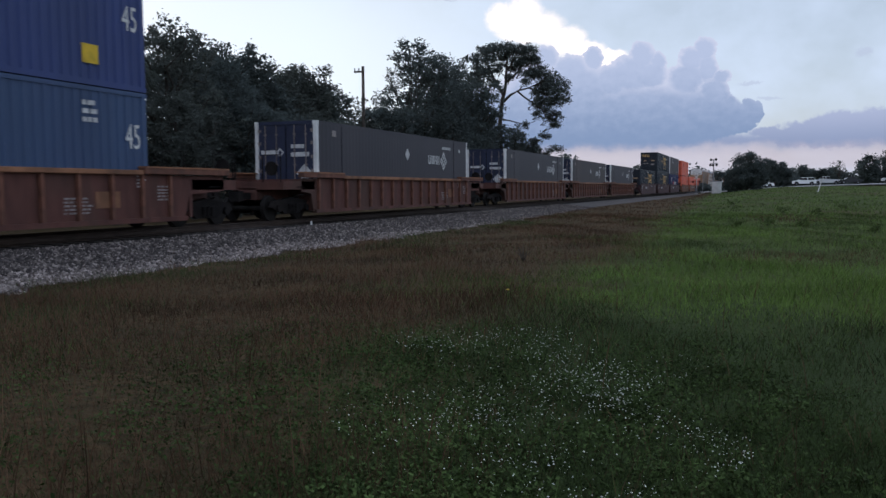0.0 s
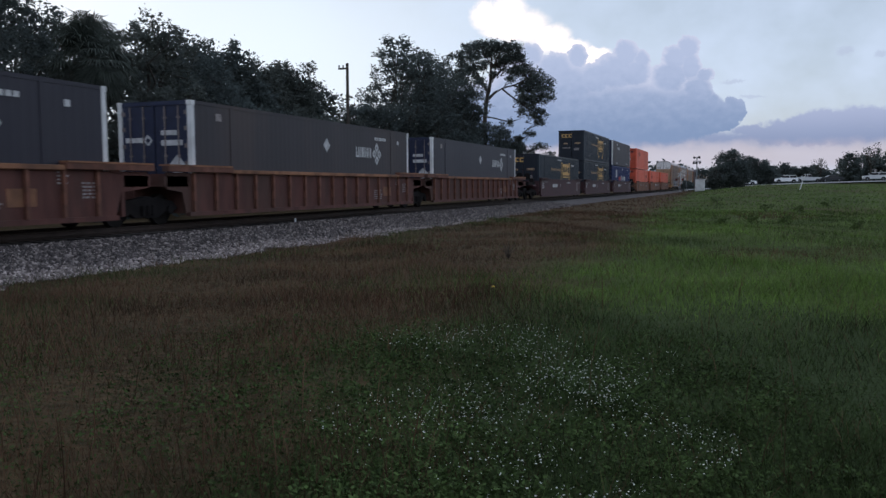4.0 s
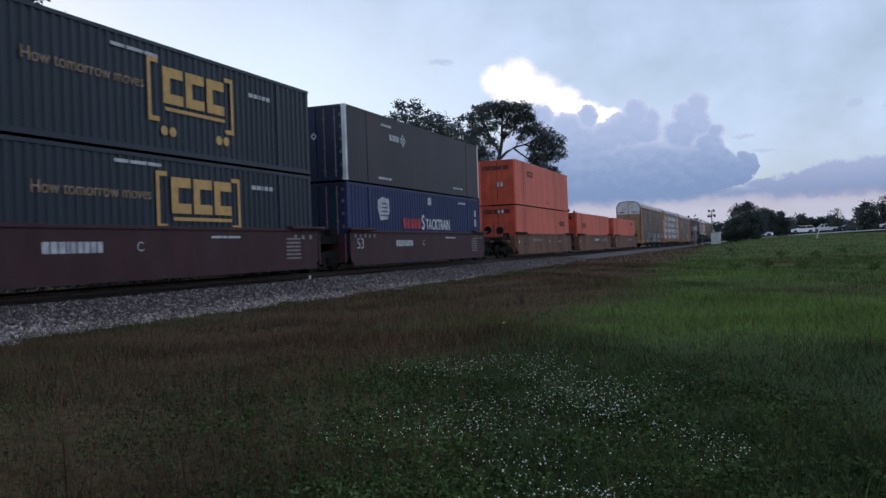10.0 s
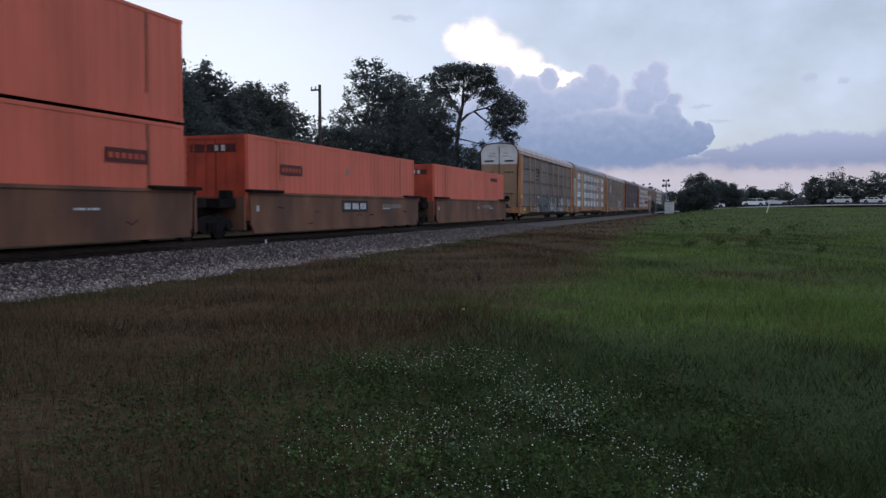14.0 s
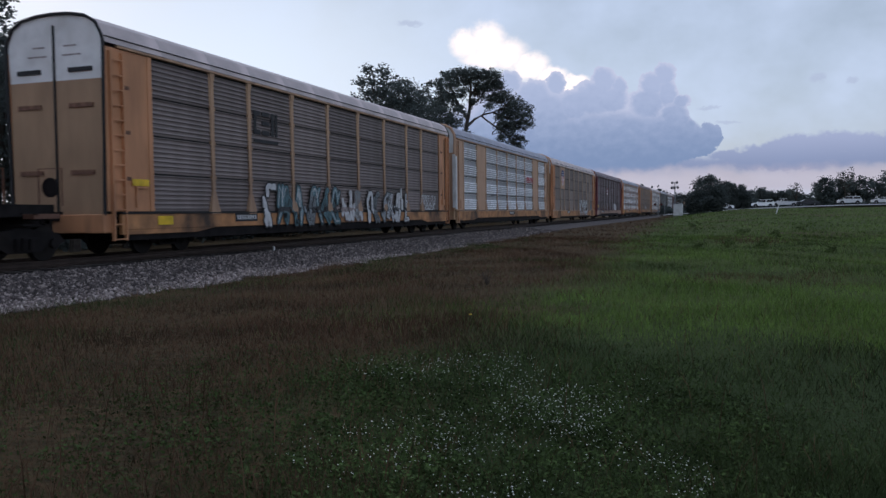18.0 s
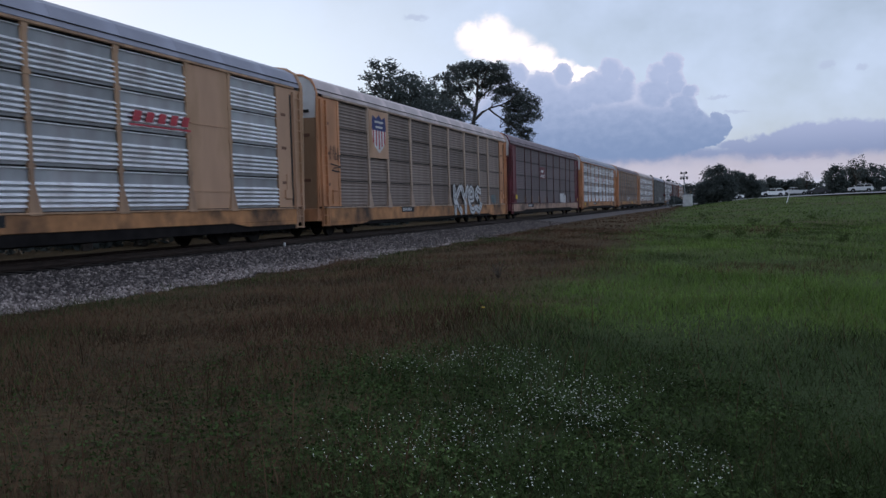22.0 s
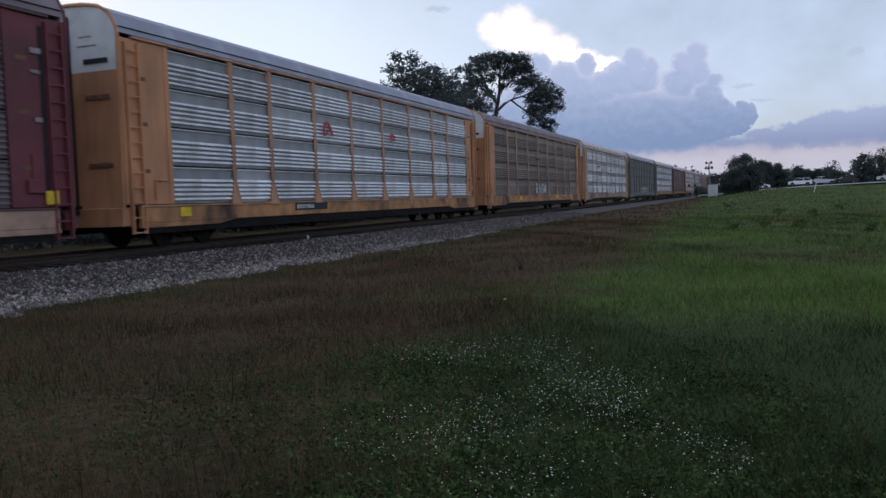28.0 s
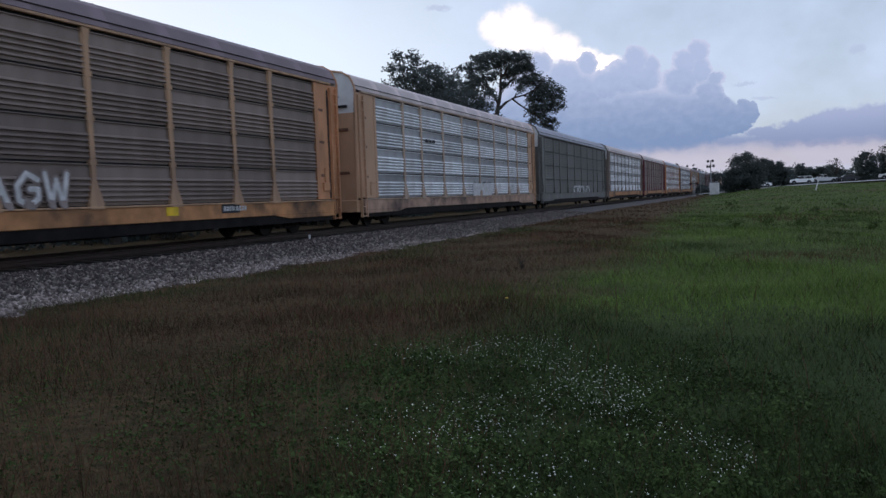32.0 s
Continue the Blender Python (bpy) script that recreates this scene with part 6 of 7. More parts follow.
def heap(rng, w, h, base, n):
    """Irregular lobes that fill a crown of half width w from base up to h."""
    out = [(0, 0, base + 0.5 * (h - base), 0.72 * w, 0.72 * w, 0.5 * (h - base))]
    for i in range(n):
        a, r = 6.2832 * (i + rng.random() * 0.6) / n, w * (0.45 + 0.35 * rng.random())
        z = base + (h - base) * (0.25 + 0.6 * rng.random())
        out.append((r * math.cos(a), r * math.sin(a), z, w * (0.28 + 0.2 * rng.random()), w * (0.28 + 0.2 * rng.random()), (h - base) * (0.14 + 0.12 * rng.random())))
    out.append((rng.normal() * 0.15 * w, rng.normal() * 0.15 * w, h * 0.9, 0.4 * w, 0.4 * w, 0.13 * h))
    return out


def build_pine():
    """A tall flat-topped pine: one forked trunk, bare limbs, and a dome and a hanging side of needle tufts."""
    rng = np.random.default_rng(41)
    x, y = -31.4, 101.5
    t = thing("tree", "flat-topped pine with an open crown on bare spreading limbs", "tree", at=(x, y, float(ground_z(x, y)) - 0.1))
    c, s = math.cos(radians(17.0)), math.sin(radians(17.0))

    def at(u, z, d=0.0):
        return (u * c - d * s, u * s + d * c, z)

    bm = bmesh.new()
    for pts, r0, r1 in (([(0.2, 0, 0), (0.1, 6, 0), (0, 9.5, 0), (0.2, 12.2, 0), (0.5, 13.6, 0)], 0.32, 0.24),
                        ([(0.45, 13.4, 0), (-0.2, 14.6, 0.3), (-0.9, 15.8, 0.4), (-1.5, 17.2, 0.3), (-2.2, 18.3, 0.2)], 0.22, 0.07),
                        ([(0.5, 13.5, 0), (0.75, 14.8, -0.3), (0.8, 16.2, -0.6), (0.9, 17.6, -0.7), (0.5, 18.8, -0.8)], 0.25, 0.07),
                        ([(0.75, 15.0, -0.3), (1.7, 15.8, 0.2), (2.4, 16.6, 0.8), (2.9, 17.7, 1.0), (3.6, 18.6, 1.2)], 0.17, 0.05),
                        ([(0.45, 12.6, 0), (1.4, 13.5, 0.2), (2.5, 14.1, 0.6), (3.8, 14.4, 0.6), (5.6, 15.2, 0.4)], 0.20, 0.06),
                        ([(2.2, 14.0, 0.5), (3.0, 13.2, -0.2), (4.2, 12.3, -0.5), (5.4, 11.4, -0.6), (6.8, 10.6, -0.5)], 0.14, 0.04),
                        ([(3.6, 14.4, 0.6), (5.0, 13.9, 0.2), (6.2, 13.2, 0), (7.2, 12.8, 0), (8.0, 12.9, 0)], 0.12, 0.03),
                        ([(-0.5, 15.2, 0.3), (-1.3, 15.8, 0), (-2.0, 16.8, -0.4), (-2.7, 17.4, -0.6), (-3.0, 17.8, -0.6)], 0.10, 0.03),
                        ([(0.1, 10.4, 0), (1.2, 10.2, 0.4), (2.4, 9.9, 0.5), (3.4, 9.7, 0.3), (4.6, 10.1, 0)], 0.11, 0.03),
                        ([(0.8, 16.4, -0.6), (1.5, 17.2, -1.2), (1.9, 18.2, -1.5), (2.2, 18.9, -1.6), (2.4, 19.2, -1.6)], 0.10, 0.03)):
        tube(bm, [at(*p) for p in pts], [r0 + (r1 - r0) * k / 4 for k in range(5)], 7)
    lobes = []
    for u, z, w, h in ((0.2, 19.1, 2.2, 0.75), (-1.6, 18.7, 1.7, 0.9), (2.3, 19.1, 2.2, 0.75), (3.9, 18.4, 1.4, 1.1), (-2.8, 17.5, 0.8, 0.7), (-1.2, 17.6, 1.0, 0.6), (0.7, 18.1, 1.9, 0.5), (3.0, 17.6, 1.4, 0.6), (4.6, 17.5, 0.7, 0.8),
                       (2.6, 16.4, 1.1, 0.4), (-1.7, 16.2, 0.8, 0.7), (3.7, 15.9, 0.8, 0.5), (5.3, 16.3, 1.2, 1.0), (6.2, 15.5, 1.6, 1.2), (7.1, 14.3, 1.7, 1.2), (5.6, 14.3, 1.5, 1.0), (7.8, 12.9, 1.1, 1.0), (6.3, 12.7, 1.8, 1.2), (-3.0, 15.6, 1.0, 1.2), (5.4, 11.2, 1.4, 0.9), (6.8, 10.5, 1.2, 0.9),
                       (7.2, 9.6, 0.7, 0.5), (-0.4, 16.6, 0.7, 0.35), (1.6, 16.9, 0.8, 0.35), (0.2, 17.2, 0.8, 0.4), (2.2, 17.4, 0.9, 0.4), (4.4, 16.3, 0.8, 0.5), (-2.4, 16.6, 0.8, 0.5), (3.2, 15.0, 0.6, 0.35), (1.2, 15.6, 0.5, 0.3), (4.7, 13.6, 0.7, 0.5), (-1.0, 15.0, 0.6, 0.35), (4.7, 12.4, 0.7, 0.5), (2.9, 9.6, 0.8, 0.35), (5.8, 8.2, 0.9, 0.35), (4.4, 7.5, 0.9, 0.35), (2.1, 8.2, 1.1, 0.35), (7.2, 6.5, 0.9, 0.4), (2.6, 6.5, 1.4, 0.9)):
        p = at(u, z, rng.normal() * 0.8)
        lobes.append((*p, w, max(0.9, 0.9 * w), h))
        for _ in range(3):
            q = at(u + rng.normal() * w * 0.5, z + rng.normal() * h * 0.5, rng.normal() * 0.8)
            tube(bm, limb_path(rng, at(u * 0.75 + 0.1, z - 0.9), q, 0.12), [0.05, 0.042, 0.034, 0.026, 0.015], 5)
    part("trunk", bm, "bark", t)
    v, f = leaf_cloud(rng, lobes, 40000, 0.115, hollow=0.12)
    link("crown", raw_mesh("crown", v, f, "needle"), t)


def build_trees():
    rng = np.random.default_rng(11)
    dense = "dense dark green broadleaf tree behind the railway"
    # the wood beyond the track: x, y, half width, height, base
    rows = [(-31, 24, 5.2, 13.4, 2.0, 1), (-36, 33, 5.0, 11.0, 0.8, 2), (-31, 37.0, 4.2, 10.4, 0.8, 3), (-33, 43.5, 4.4, 10.9, 0.6, 4),
            (-36, 50, 4.6, 10.9, 0.6, 5), (-35.5, 55, 4.4, 10.8, 0.6, 6), (-38, 61, 4.2, 11.3, 0.6, 7), (-39, 50, 5.0, 11.0, 0.6, 8),
            (-27.5, 33, 2.8, 6.5, 0.3, 9), (-27.8, 41, 3.0, 6.4, 0.3, 10), (-28.5, 49, 3.0, 6.4, 0.3, 12), (-30, 57, 3.2, 6.6, 0.3, 13),
            (-33, 67.5, 3.8, 8.6, 0.4, 14), (-35.0, 58.5, 3.2, 11.2, 0.6, 18), (-36.5, 64.0, 2.8, 10.6, 0.6, 19), (-40, 40, 5.0, 11.2, 0.6, 15), (-29, 15, 5.0, 13, 1.0, 16), (-30, 6, 5.0, 12, 1.0, 17), (-34.5, 50.5, 3.6, 11.6, 0.6, 20)]
    for x, y, w, h, b, s in rows:
        tree(x, y, heap(rng, w, h, b, 6), 0.28, dense, int((6500 + 320 * h * w) * (1.7 if s == 1 else 1.0)), 0.080 + 0.0009 * y, "leaf" if s % 3 else "leaf_olive", s, hollow=0.2)
    # the taller group by the pole
    rows = [(-31, 73, 4.8, 15.2, 1.0, 21), (-33, 83, 5.0, 14.6, 1.0, 22), (-30, 79, 3.6, 11.0, 0.5, 23), (-31.5, 90, 4.2, 13.6, 0.6, 24), (-29.5, 97, 3.6, 9.0, 0.4, 25), (-30, 86, 3.2, 7.5, 0.3, 26), (-33.2, 95, 3.6, 17.2, 1.0, 27), (-28.5, 104, 3.4, 7.2, 0.3, 28)]
    for x, y, w, h, b, s in rows:
        tree(x, y, heap(rng, w, h, b, 7), 0.3, "tall dark ragged tree by the railway", int(4500 + 200 * h * w), 0.145, "leaf", s)
    rows = [(-32.5, 63.2, 2.6, 8.6, 3.0, 31), (-34, 66, 2.2, 9.4, 4.0, 32)]
    for x, y, w, h, b, s in rows:
        tree(x, y, heap(rng, w, h, b, 6), 0.16, "thin airy tree with gaps between its twigs", 900, 0.20, "leaf_olive", s, hollow=0.7)
    build_pine()
    # beyond the pine and beside the crossing
    rows = [(-31, 116, 3.2, 6.2, 0.4, 51), (-33, 130, 3.4, 6.0, 0.4, 52), (-34, 150, 3.0, 6.8, 0.4, 53), (-36, 170, 4.0, 7.5, 0.4, 54),
            (-30, 240, 5.0, 8.5, 0.5, 55), (-24, 262, 5.0, 7.6, 0.5, 56), (-12, 285, 5.5, 6.8, 0.5, 57)]
    for x, y, w, h, b, s in rows:
        tree(x, y, heap(rng, w, h, b, 5), 0.2, "distant low tree beyond the railway", 2600, 0.28, "leaf", s)
    rows = [(-2.3, 168, 3.5, 7.2, 0.0, 61), (-3.4, 166.5, 2.2, 4.4, 0.0, 58), (-0.6, 167, 2.0, 4.6, 0.0, 59), (-5.0, 172, 1.6, 4.2, 0.0, 62), (2.8, 214, 2.8, 6.6, 0.0, 63), (5.4, 216, 2.0, 4.4, 0.0, 60)]
    for x, y, w, h, b, s in rows:
        tree(x, y, heap(rng, w, h, b, 6), 0.2, "dark bushy tree standing before the road", 9000, 0.19, "leaf", s, hollow=0.15)
    rows = [(1.4, 232, 3.0, 6.0, 0.3, 64), (6.0, 236, 2.2, 4.0, 0.3, 65), (11.6, 262, 2.6, 6.0, 0.3, 66), (16, 268, 3.4, 4.9, 0.3, 67), (20, 272, 3.2, 5.4, 0.3, 68), (24, 276, 3.2, 4.6, 0.3, 69),
            (23.9, 218, 2.8, 6.9, 0.0, 70), (28, 224, 4.0, 7.0, 0.8, 71), (33, 226, 4.0, 7.5, 0.8, 72), (40, 230, 5, 8.5, 0.8, 73), (50, 232, 5, 8, 0.8, 74), (8, 300, 6, 7, 0.5, 75), (-2, 300, 6, 7, 0.5, 76), (62, 240, 6, 9, 0.8, 77)]
    for x, y, w, h, b, s in rows:
        tree(x, y, heap(rng, w, h, b, 5), 0.2, "round dark tree on the far side of the road", 3200, 0.30, "leaf", s, hollow=0.15)
    tree(21.0, 258, heap(rng, 3.0, 7.6, 3.0, 6), 0.2, "half-bare tree on the far side of the road", 500, 0.2, "leaf_olive", 81, hollow=0.8)
    tree(28.0, 214, heap(rng, 2.6, 9.2, 4.0, 6), 0.2, "half-bare tree beside the road", 700, 0.2, "leaf_olive", 82, hollow=0.8)
    # undergrowth under the wood
    n = 34000
    y = -25 + 175 * rng.random(n)
    x = -27.5 - 4.5 * rng.random(n) + 0.8 * np.sin(y * 0.5)
    top = 1.5 + 0.8 * np.sin(y * 0.37) + 0.6 * np.sin(y * 1.1 + 2)
    c = np.stack([x, y, np.maximum(top, 0.5) * rng.random(n) ** 0.7], 1)
    u, w = rng.normal(size=(n, 3)) * 0.11, rng.normal(size=(n, 3)) * 0.07
    v = np.stack([c - u, c + w, c + u, c - w], 1).reshape(-1, 3)
    tagged(new("undergrowth", raw_mesh("undergrowth", v, np.arange(4 * n).reshape(-1, 4), "leaf")), "dark tangled undergrowth at the foot of the trees", "undergrowth", kind="stuff")
    # scrub behind the road
    n = 26000
    x = -14 + 84 * rng.random(n)
    y = 212 + 12 * rng.random(n) + 0.25 * x
    top = 1.7 + 0.5 * np.sin(x * 0.31) + 0.5 * np.sin(x * 0.83 + 1)
    c = np.stack([x, y, ground_z(x, y) + np.maximum(top, 0.8) * rng.random(n) ** 0.8], 1)
    u, w = rng.normal(size=(n, 3)) * 0.26, rng.normal(size=(n, 3)) * 0.18
    v = np.stack([c - u, c + w, c + u, c - w], 1).reshape(-1, 3)
    tagged(new("roadside_scrub", raw_mesh("roadside_scrub", v, np.arange(4 * n).reshape(-1, 4), "leaf")), "dark scrub and bushes behind the road", "bushes", kind="stuff")
    # the far belt of woods
    n = 60
    v, f, k = [], [], 0
    for i in range(n):
        a = math.radians(-75 + 150 * i / n)
        r = 420 + 60 * rng.random()
        h = 9 + 5 * rng.random()
        lob = [(r * math.sin(a), r * math.cos(a), h * 0.5, 13, 10, h * 0.5), (r * math.sin(a) + 8, r * math.cos(a), h * 0.35, 9, 9, h * 0.4)]
        vv, ff = leaf_cloud(rng, lob, 420, 1.1)
        v.append(vv), f.append(ff + k)
        k += len(vv)
    tagged(new("far_woods", raw_mesh("far_woods", np.concatenate(v), np.concatenate(f), "leaf")), "far belt of dark woods along the horizon", "woods", kind="stuff")


def build_palm():
    """A cabbage palm: rough trunk and a round head of fan leaves."""
    rng = np.random.default_rng(3)
    x, y = -26.4, 28.3
    p = thing("palm_tree", "cabbage palm with drooping fan leaves among the trees", "palm tree", at=(x, y, float(ground_z(x, y)) - 0.1))
    bm = bmesh.new()
    tube(bm, [(0, 0, 0), (0.1, 0, 2.5), (0.05, 0.1, 5), (0, 0, 7.2)], [0.24, 0.2, 0.19, 0.2], 10)
    part("trunk", bm, "bark", p)
    for i in range(80):
        a, e = 6.2832 * i * 0.618, math.radians(-65 + 145 * rng.random())
        reach = 0.7 + 0.9 * rng.random()
        stem = np.array((math.cos(a) * math.cos(e), math.sin(a) * math.cos(e), math.sin(e))) * reach
        c = np.array((0, 0, 7.2)) + stem
        side = np.cross(stem, (0, 0, 1.0))
        side /= np.linalg.norm(side)
        out = stem / reach
        bm = bmesh.new()
        tube(bm, [(0, 0, 7.1), tuple(c)], [0.03, 0.02], 4)
        for k in range(21):
            b = math.radians(-105 + 210 * k / 20)
            d = out * math.cos(b) + side * math.sin(b)
            n = np.cross(d, np.cross(out, side))
            n /= np.linalg.norm(n)
            tip = c + d * (0.85 + 0.25 * rng.random()) - np.array((0, 0, 0.25 + 0.3 * rng.random()))
            mid = c + d * 0.55
            bm.faces.new([bm.verts.new(tuple(q)) for q in (c, mid + n * 0.035, tip, mid - n * 0.035)])
        part("frond", bm, "palm_leaf", p)


def build_pole():
    x, y = -28.5, 56.7
    p = thing("utility_pole", "grey weathered timber utility pole with crossarm bracket", "utility pole", at=(x, y, 0))
    bm = bmesh.new()
    tube(bm, [(0, 0, -0.2), (0, 0, 10.9)], [0.16, 0.11], 10)
    part("pole", bm, "pole_wood", p)
    part("crossarm", boxes((-0.75, 0.1, -0.06, 0.06, 10.45, 10.58), bevel=0.01), "pole_wood", p)
    for o in (-0.7, -0.35):
        bm = bmesh.new()
        disc(bm, (o, 0, 10.68), 0.06, 0.2, "z", 8)
        part("insulator", bm, "steel", p)


build_trees()
build_palm()
build_pole()

# ---------------------------------------------------------------- meadow


def blades(rng, x, y, height, width, lean, mat, name, label, far=14.0):
    """Bent grass blades as thin tapering quads."""
    n = len(x)
    z = ground_z(x, y) - 0.02
    a = rng.random(n) * 6.2832
    side = np.stack([np.cos(a), np.sin(a), np.zeros(n)], 1)
    b = rng.random(n) * 6.2832
    bend = np.stack([np.cos(b), np.sin(b), np.zeros(n)], 1) * (lean * height * (0.3 + rng.random(n)))[:, None]
    foot = np.stack([x, y, z], 1)
    up = np.array((0, 0, 1.0))
    w = side * (width * (0.6 + 0.8 * rng.random(n)))[:, None]
    mid = foot + up * (height * 0.55)[:, None] + bend * 0.35
    tip = foot + up * height[:, None] + bend
    v = np.stack([foot - w, foot + w, mid + w * 0.8, mid - w * 0.8, tip + w * 0.15, tip - w * 0.15], 1).reshape(-1, 3)
    i = 6 * np.arange(n)
    near = np.hypot(x, y) < far
    k, j = i[near], i[~near]
    f = np.concatenate([np.stack([k, k + 1, k + 2, k + 3], 1), np.stack([k + 3, k + 2, k + 4, k + 5], 1), np.stack([j, j + 1, j + 4, j + 5], 1)])
    tagged(new(name, raw_mesh(name, v, f, mat)), label, "grass", kind="stuff")


def fan(rng, n, d0, d1, power=1.0):
    """Points of the meadow before the viewer, spread over bearing and distance."""
    d = d0 + (d1 - d0) * rng.random(n) ** power
    a = np.radians(-14 + 68 * rng.random(n))
    return -d * np.sin(a), d * np.cos(a)


def dryness(x, y):
    """How far the brown grass by the railway prevails over the green."""
    patch = 1.2 * np.sin(x * 1.1 + 0.4 * y) + 0.9 * np.sin(0.8 * y - 0.7 * x + 1.0) + 0.5 * np.sin(2.3 * x + 1.9 * y)
    k = smooth(y, 7.0, 8.8)
    border = (1 - k) * (-1.0 - 0.45 * y) + k * (-2.3 - 0.04 * y)
    return 1 / (1 + np.exp((x - border + 0.45 * patch) * 1.9))


def lush(x, y):
    """Share of bright young grass: a band across the green, a strip further off, and scattered patches."""
    wave = 0.8 * np.sin(0.6 * x + 0.4) + 0.5 * np.sin(1.7 * x + 0.3 * y)
    band = smooth(y + wave, 9.6, 11.5) * (1 - smooth(y + wave, 15.5, 22.0))
    strip = smooth(y + 2 * wave, 22, 25) * (1 - smooth(y + 2 * wave, 30, 36)) * (1 - smooth(x, -1.0, 2.5))
    patch = smooth(np.sin(0.45 * x + 0.21 * y) * np.sin(0.33 * y - 0.2 * x), 0.1, 0.6) * smooth(y, 16, 20)
    return np.maximum.reduce([0.85 * band, 0.8 * strip, 0.5 * patch, 0.12 * smooth(y, 9, 14)]) * smooth(x + 0.05 * y + 0.5 * np.sin(1.1 * y), -3.4, -1.4)


def build_meadow():
    rng = np.random.default_rng(77)
    x, y = fan(rng, 325000, 3.0, 46.0, 1.3)
    keep = x > TRACK_X + shoulder(y) - 0.35 + 0.3 * np.sin(y * 1.7) + 0.2 * np.sin(y * 4.3) + 0.6 * rng.random(len(x))
    x, y = x[keep], y[keep]
    d = np.hypot(x, y)
    greener = np.sin(0.55 * x + 0.9) * np.sin(0.48 * y + 0.3 * x) + 0.5 * np.sin(1.3 * x - 0.9 * y)
    verge = smooth(-x, 8.4, 9.6) * smooth(y, 9.5, 12.5) * 0.5
    tired = 0.55 * smooth(np.sin(0.5 * x + 1.0) * np.cos(0.3 * y + 0.6), 0.35, 0.8) * smooth(y, 16, 19)
    dry = rng.random(len(x)) < np.clip(dryness(x, y) * (0.86 - 0.45 * smooth(greener, 0.35, 0.9) - verge - 0.44 * (1 - smooth(y, 5.0, 8.5))) + 0.06 + tired, 0, 1)
    tall = 0.7 + 0.3 * np.sin(0.9 * x + 0.5 * y) + 0.25 * np.sin(1.7 * y - 0.8 * x)
    low = (y < 8.6 + 0.7 * np.sin(x * 1.3) + 0.25 * x + 0.8 * rng.normal(size=len(x))) & (x < 0.4 - 0.2 * (y - 4) + 0.4 * rng.normal(size=len(x)))
    clover = (~dry) & low & (rng.random(len(x)) < 0.85)
    bright = (~dry) & (~clover) & (rng.random(len(x)) < lush(x, y))
    # dark blades commonest near the viewpoint: part growth, part darkening painted in
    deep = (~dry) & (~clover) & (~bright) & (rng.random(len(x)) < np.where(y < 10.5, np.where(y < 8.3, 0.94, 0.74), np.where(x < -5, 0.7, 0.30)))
    for mask, h0, h1, w, lean, mat, name, label in (
            (dry, 0.05, 0.17, 0.0022, 0.75, "grass_dry", "dry_grass", "dry reddish-brown meadow grass along the railway"),
            (bright, 0.06, 0.17, 0.0026, 0.7, "grass_bright", "bright_grass", "lush yellow-green patch of meadow grass"),
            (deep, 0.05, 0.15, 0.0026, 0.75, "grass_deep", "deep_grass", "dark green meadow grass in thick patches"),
            ((~dry) & (~clover) & (~bright) & (~deep), 0.05, 0.16, 0.0026, 0.75, "grass_green", "green_grass", "fresh green meadow grass"),
            (clover & (rng.random(len(x)) < 0.35), 0.03, 0.10, 0.0030, 0.9, "clover", "weed_stems", "thin dark green weed stems among broad leaves")):
        xx, yy = x[mask], y[mask]
        far = 0.7 + 0.045 * np.hypot(xx, yy)
        h = (h0 + h1 * rng.random(len(xx)) * np.clip(tall[mask], 0.25, 1.3))
        blades(rng, xx, yy, h, w * far, lean, mat, name, label)
    # low broad-leaved weeds
    n = 190000
    hx, hy = fan(rng, 1500, 3.0, 10.5, 0.9)          # every weed makes a small mound of leaves
    who = rng.integers(0, len(hx), n)
    wide, high = (0.06 + 0.11 * rng.random(len(hx)))[who], (0.05 + 0.11 * rng.random(len(hx)) ** 1.5)[who]
    dx, dy = rng.normal(size=n), rng.normal(size=n)
    x, y = hx[who] + dx * wide, hy[who] + dy * wide
    keep = (y < 8.6 + 0.7 * np.sin(x * 1.3) + 0.25 * x + 0.7 * rng.normal(size=n)) & (x < 0.5 - 0.2 * (y - 4) + 0.5 * rng.normal(size=n)) & (rng.random(n) > dryness(x, y) * 0.93)
    x, y, lift = x[keep], y[keep], (high * np.exp(-0.45 * (dx ** 2 + dy ** 2)))[keep]
    n = len(x)
    c = np.stack([x, y, ground_z(x, y) + np.maximum(lift, 0.025) * (0.35 + 0.65 * rng.random(n) ** 0.5)], 1)
    u, w = rng.normal(size=(n, 3)) * (1, 1, 0.5), rng.normal(size=(n, 3)) * (1, 1, 0.5)
    s = 0.009 + 0.010 * rng.random((n, 1))
    u, w = u / np.linalg.norm(u, axis=1)[:, None] * s, w / np.linalg.norm(w, axis=1)[:, None] * s * 0.7
    v = np.stack([c - u, c + w, c + u, c - w], 1).reshape(-1, 3)
    tagged(new("ground_cover", raw_mesh("ground_cover", v, np.arange(4 * n).reshape(-1, 4), "clover")), "low dark green weeds with small broad leaves", "weeds", kind="stuff")
    # sparse stalks that stand above the rest
    x, y = fan(rng, 2600, 4.0, 30.0, 1.2)
    keep = (x > TRACK_X + 5.6) & (rng.random(len(x)) < dryness(x, y) + 0.1)
    blades(rng, x[keep], y[keep], 0.28 + 0.25 * rng.random(keep.sum()), np.full(keep.sum(), 0.003), 0.35, "grass_dry", "seed_stalks", "thin dry seed stalks above the grass")
    # distant tufts
    x, y = fan(rng, 70000, 40.0, 180.0, 1.3)
    keep = x > TRACK_X + shoulder(y) - 0.35 + 0.4 * rng.random(len(x))
    x, y = x[keep], y[keep]
    dry = rng.random(len(x)) < dryness(x, y)
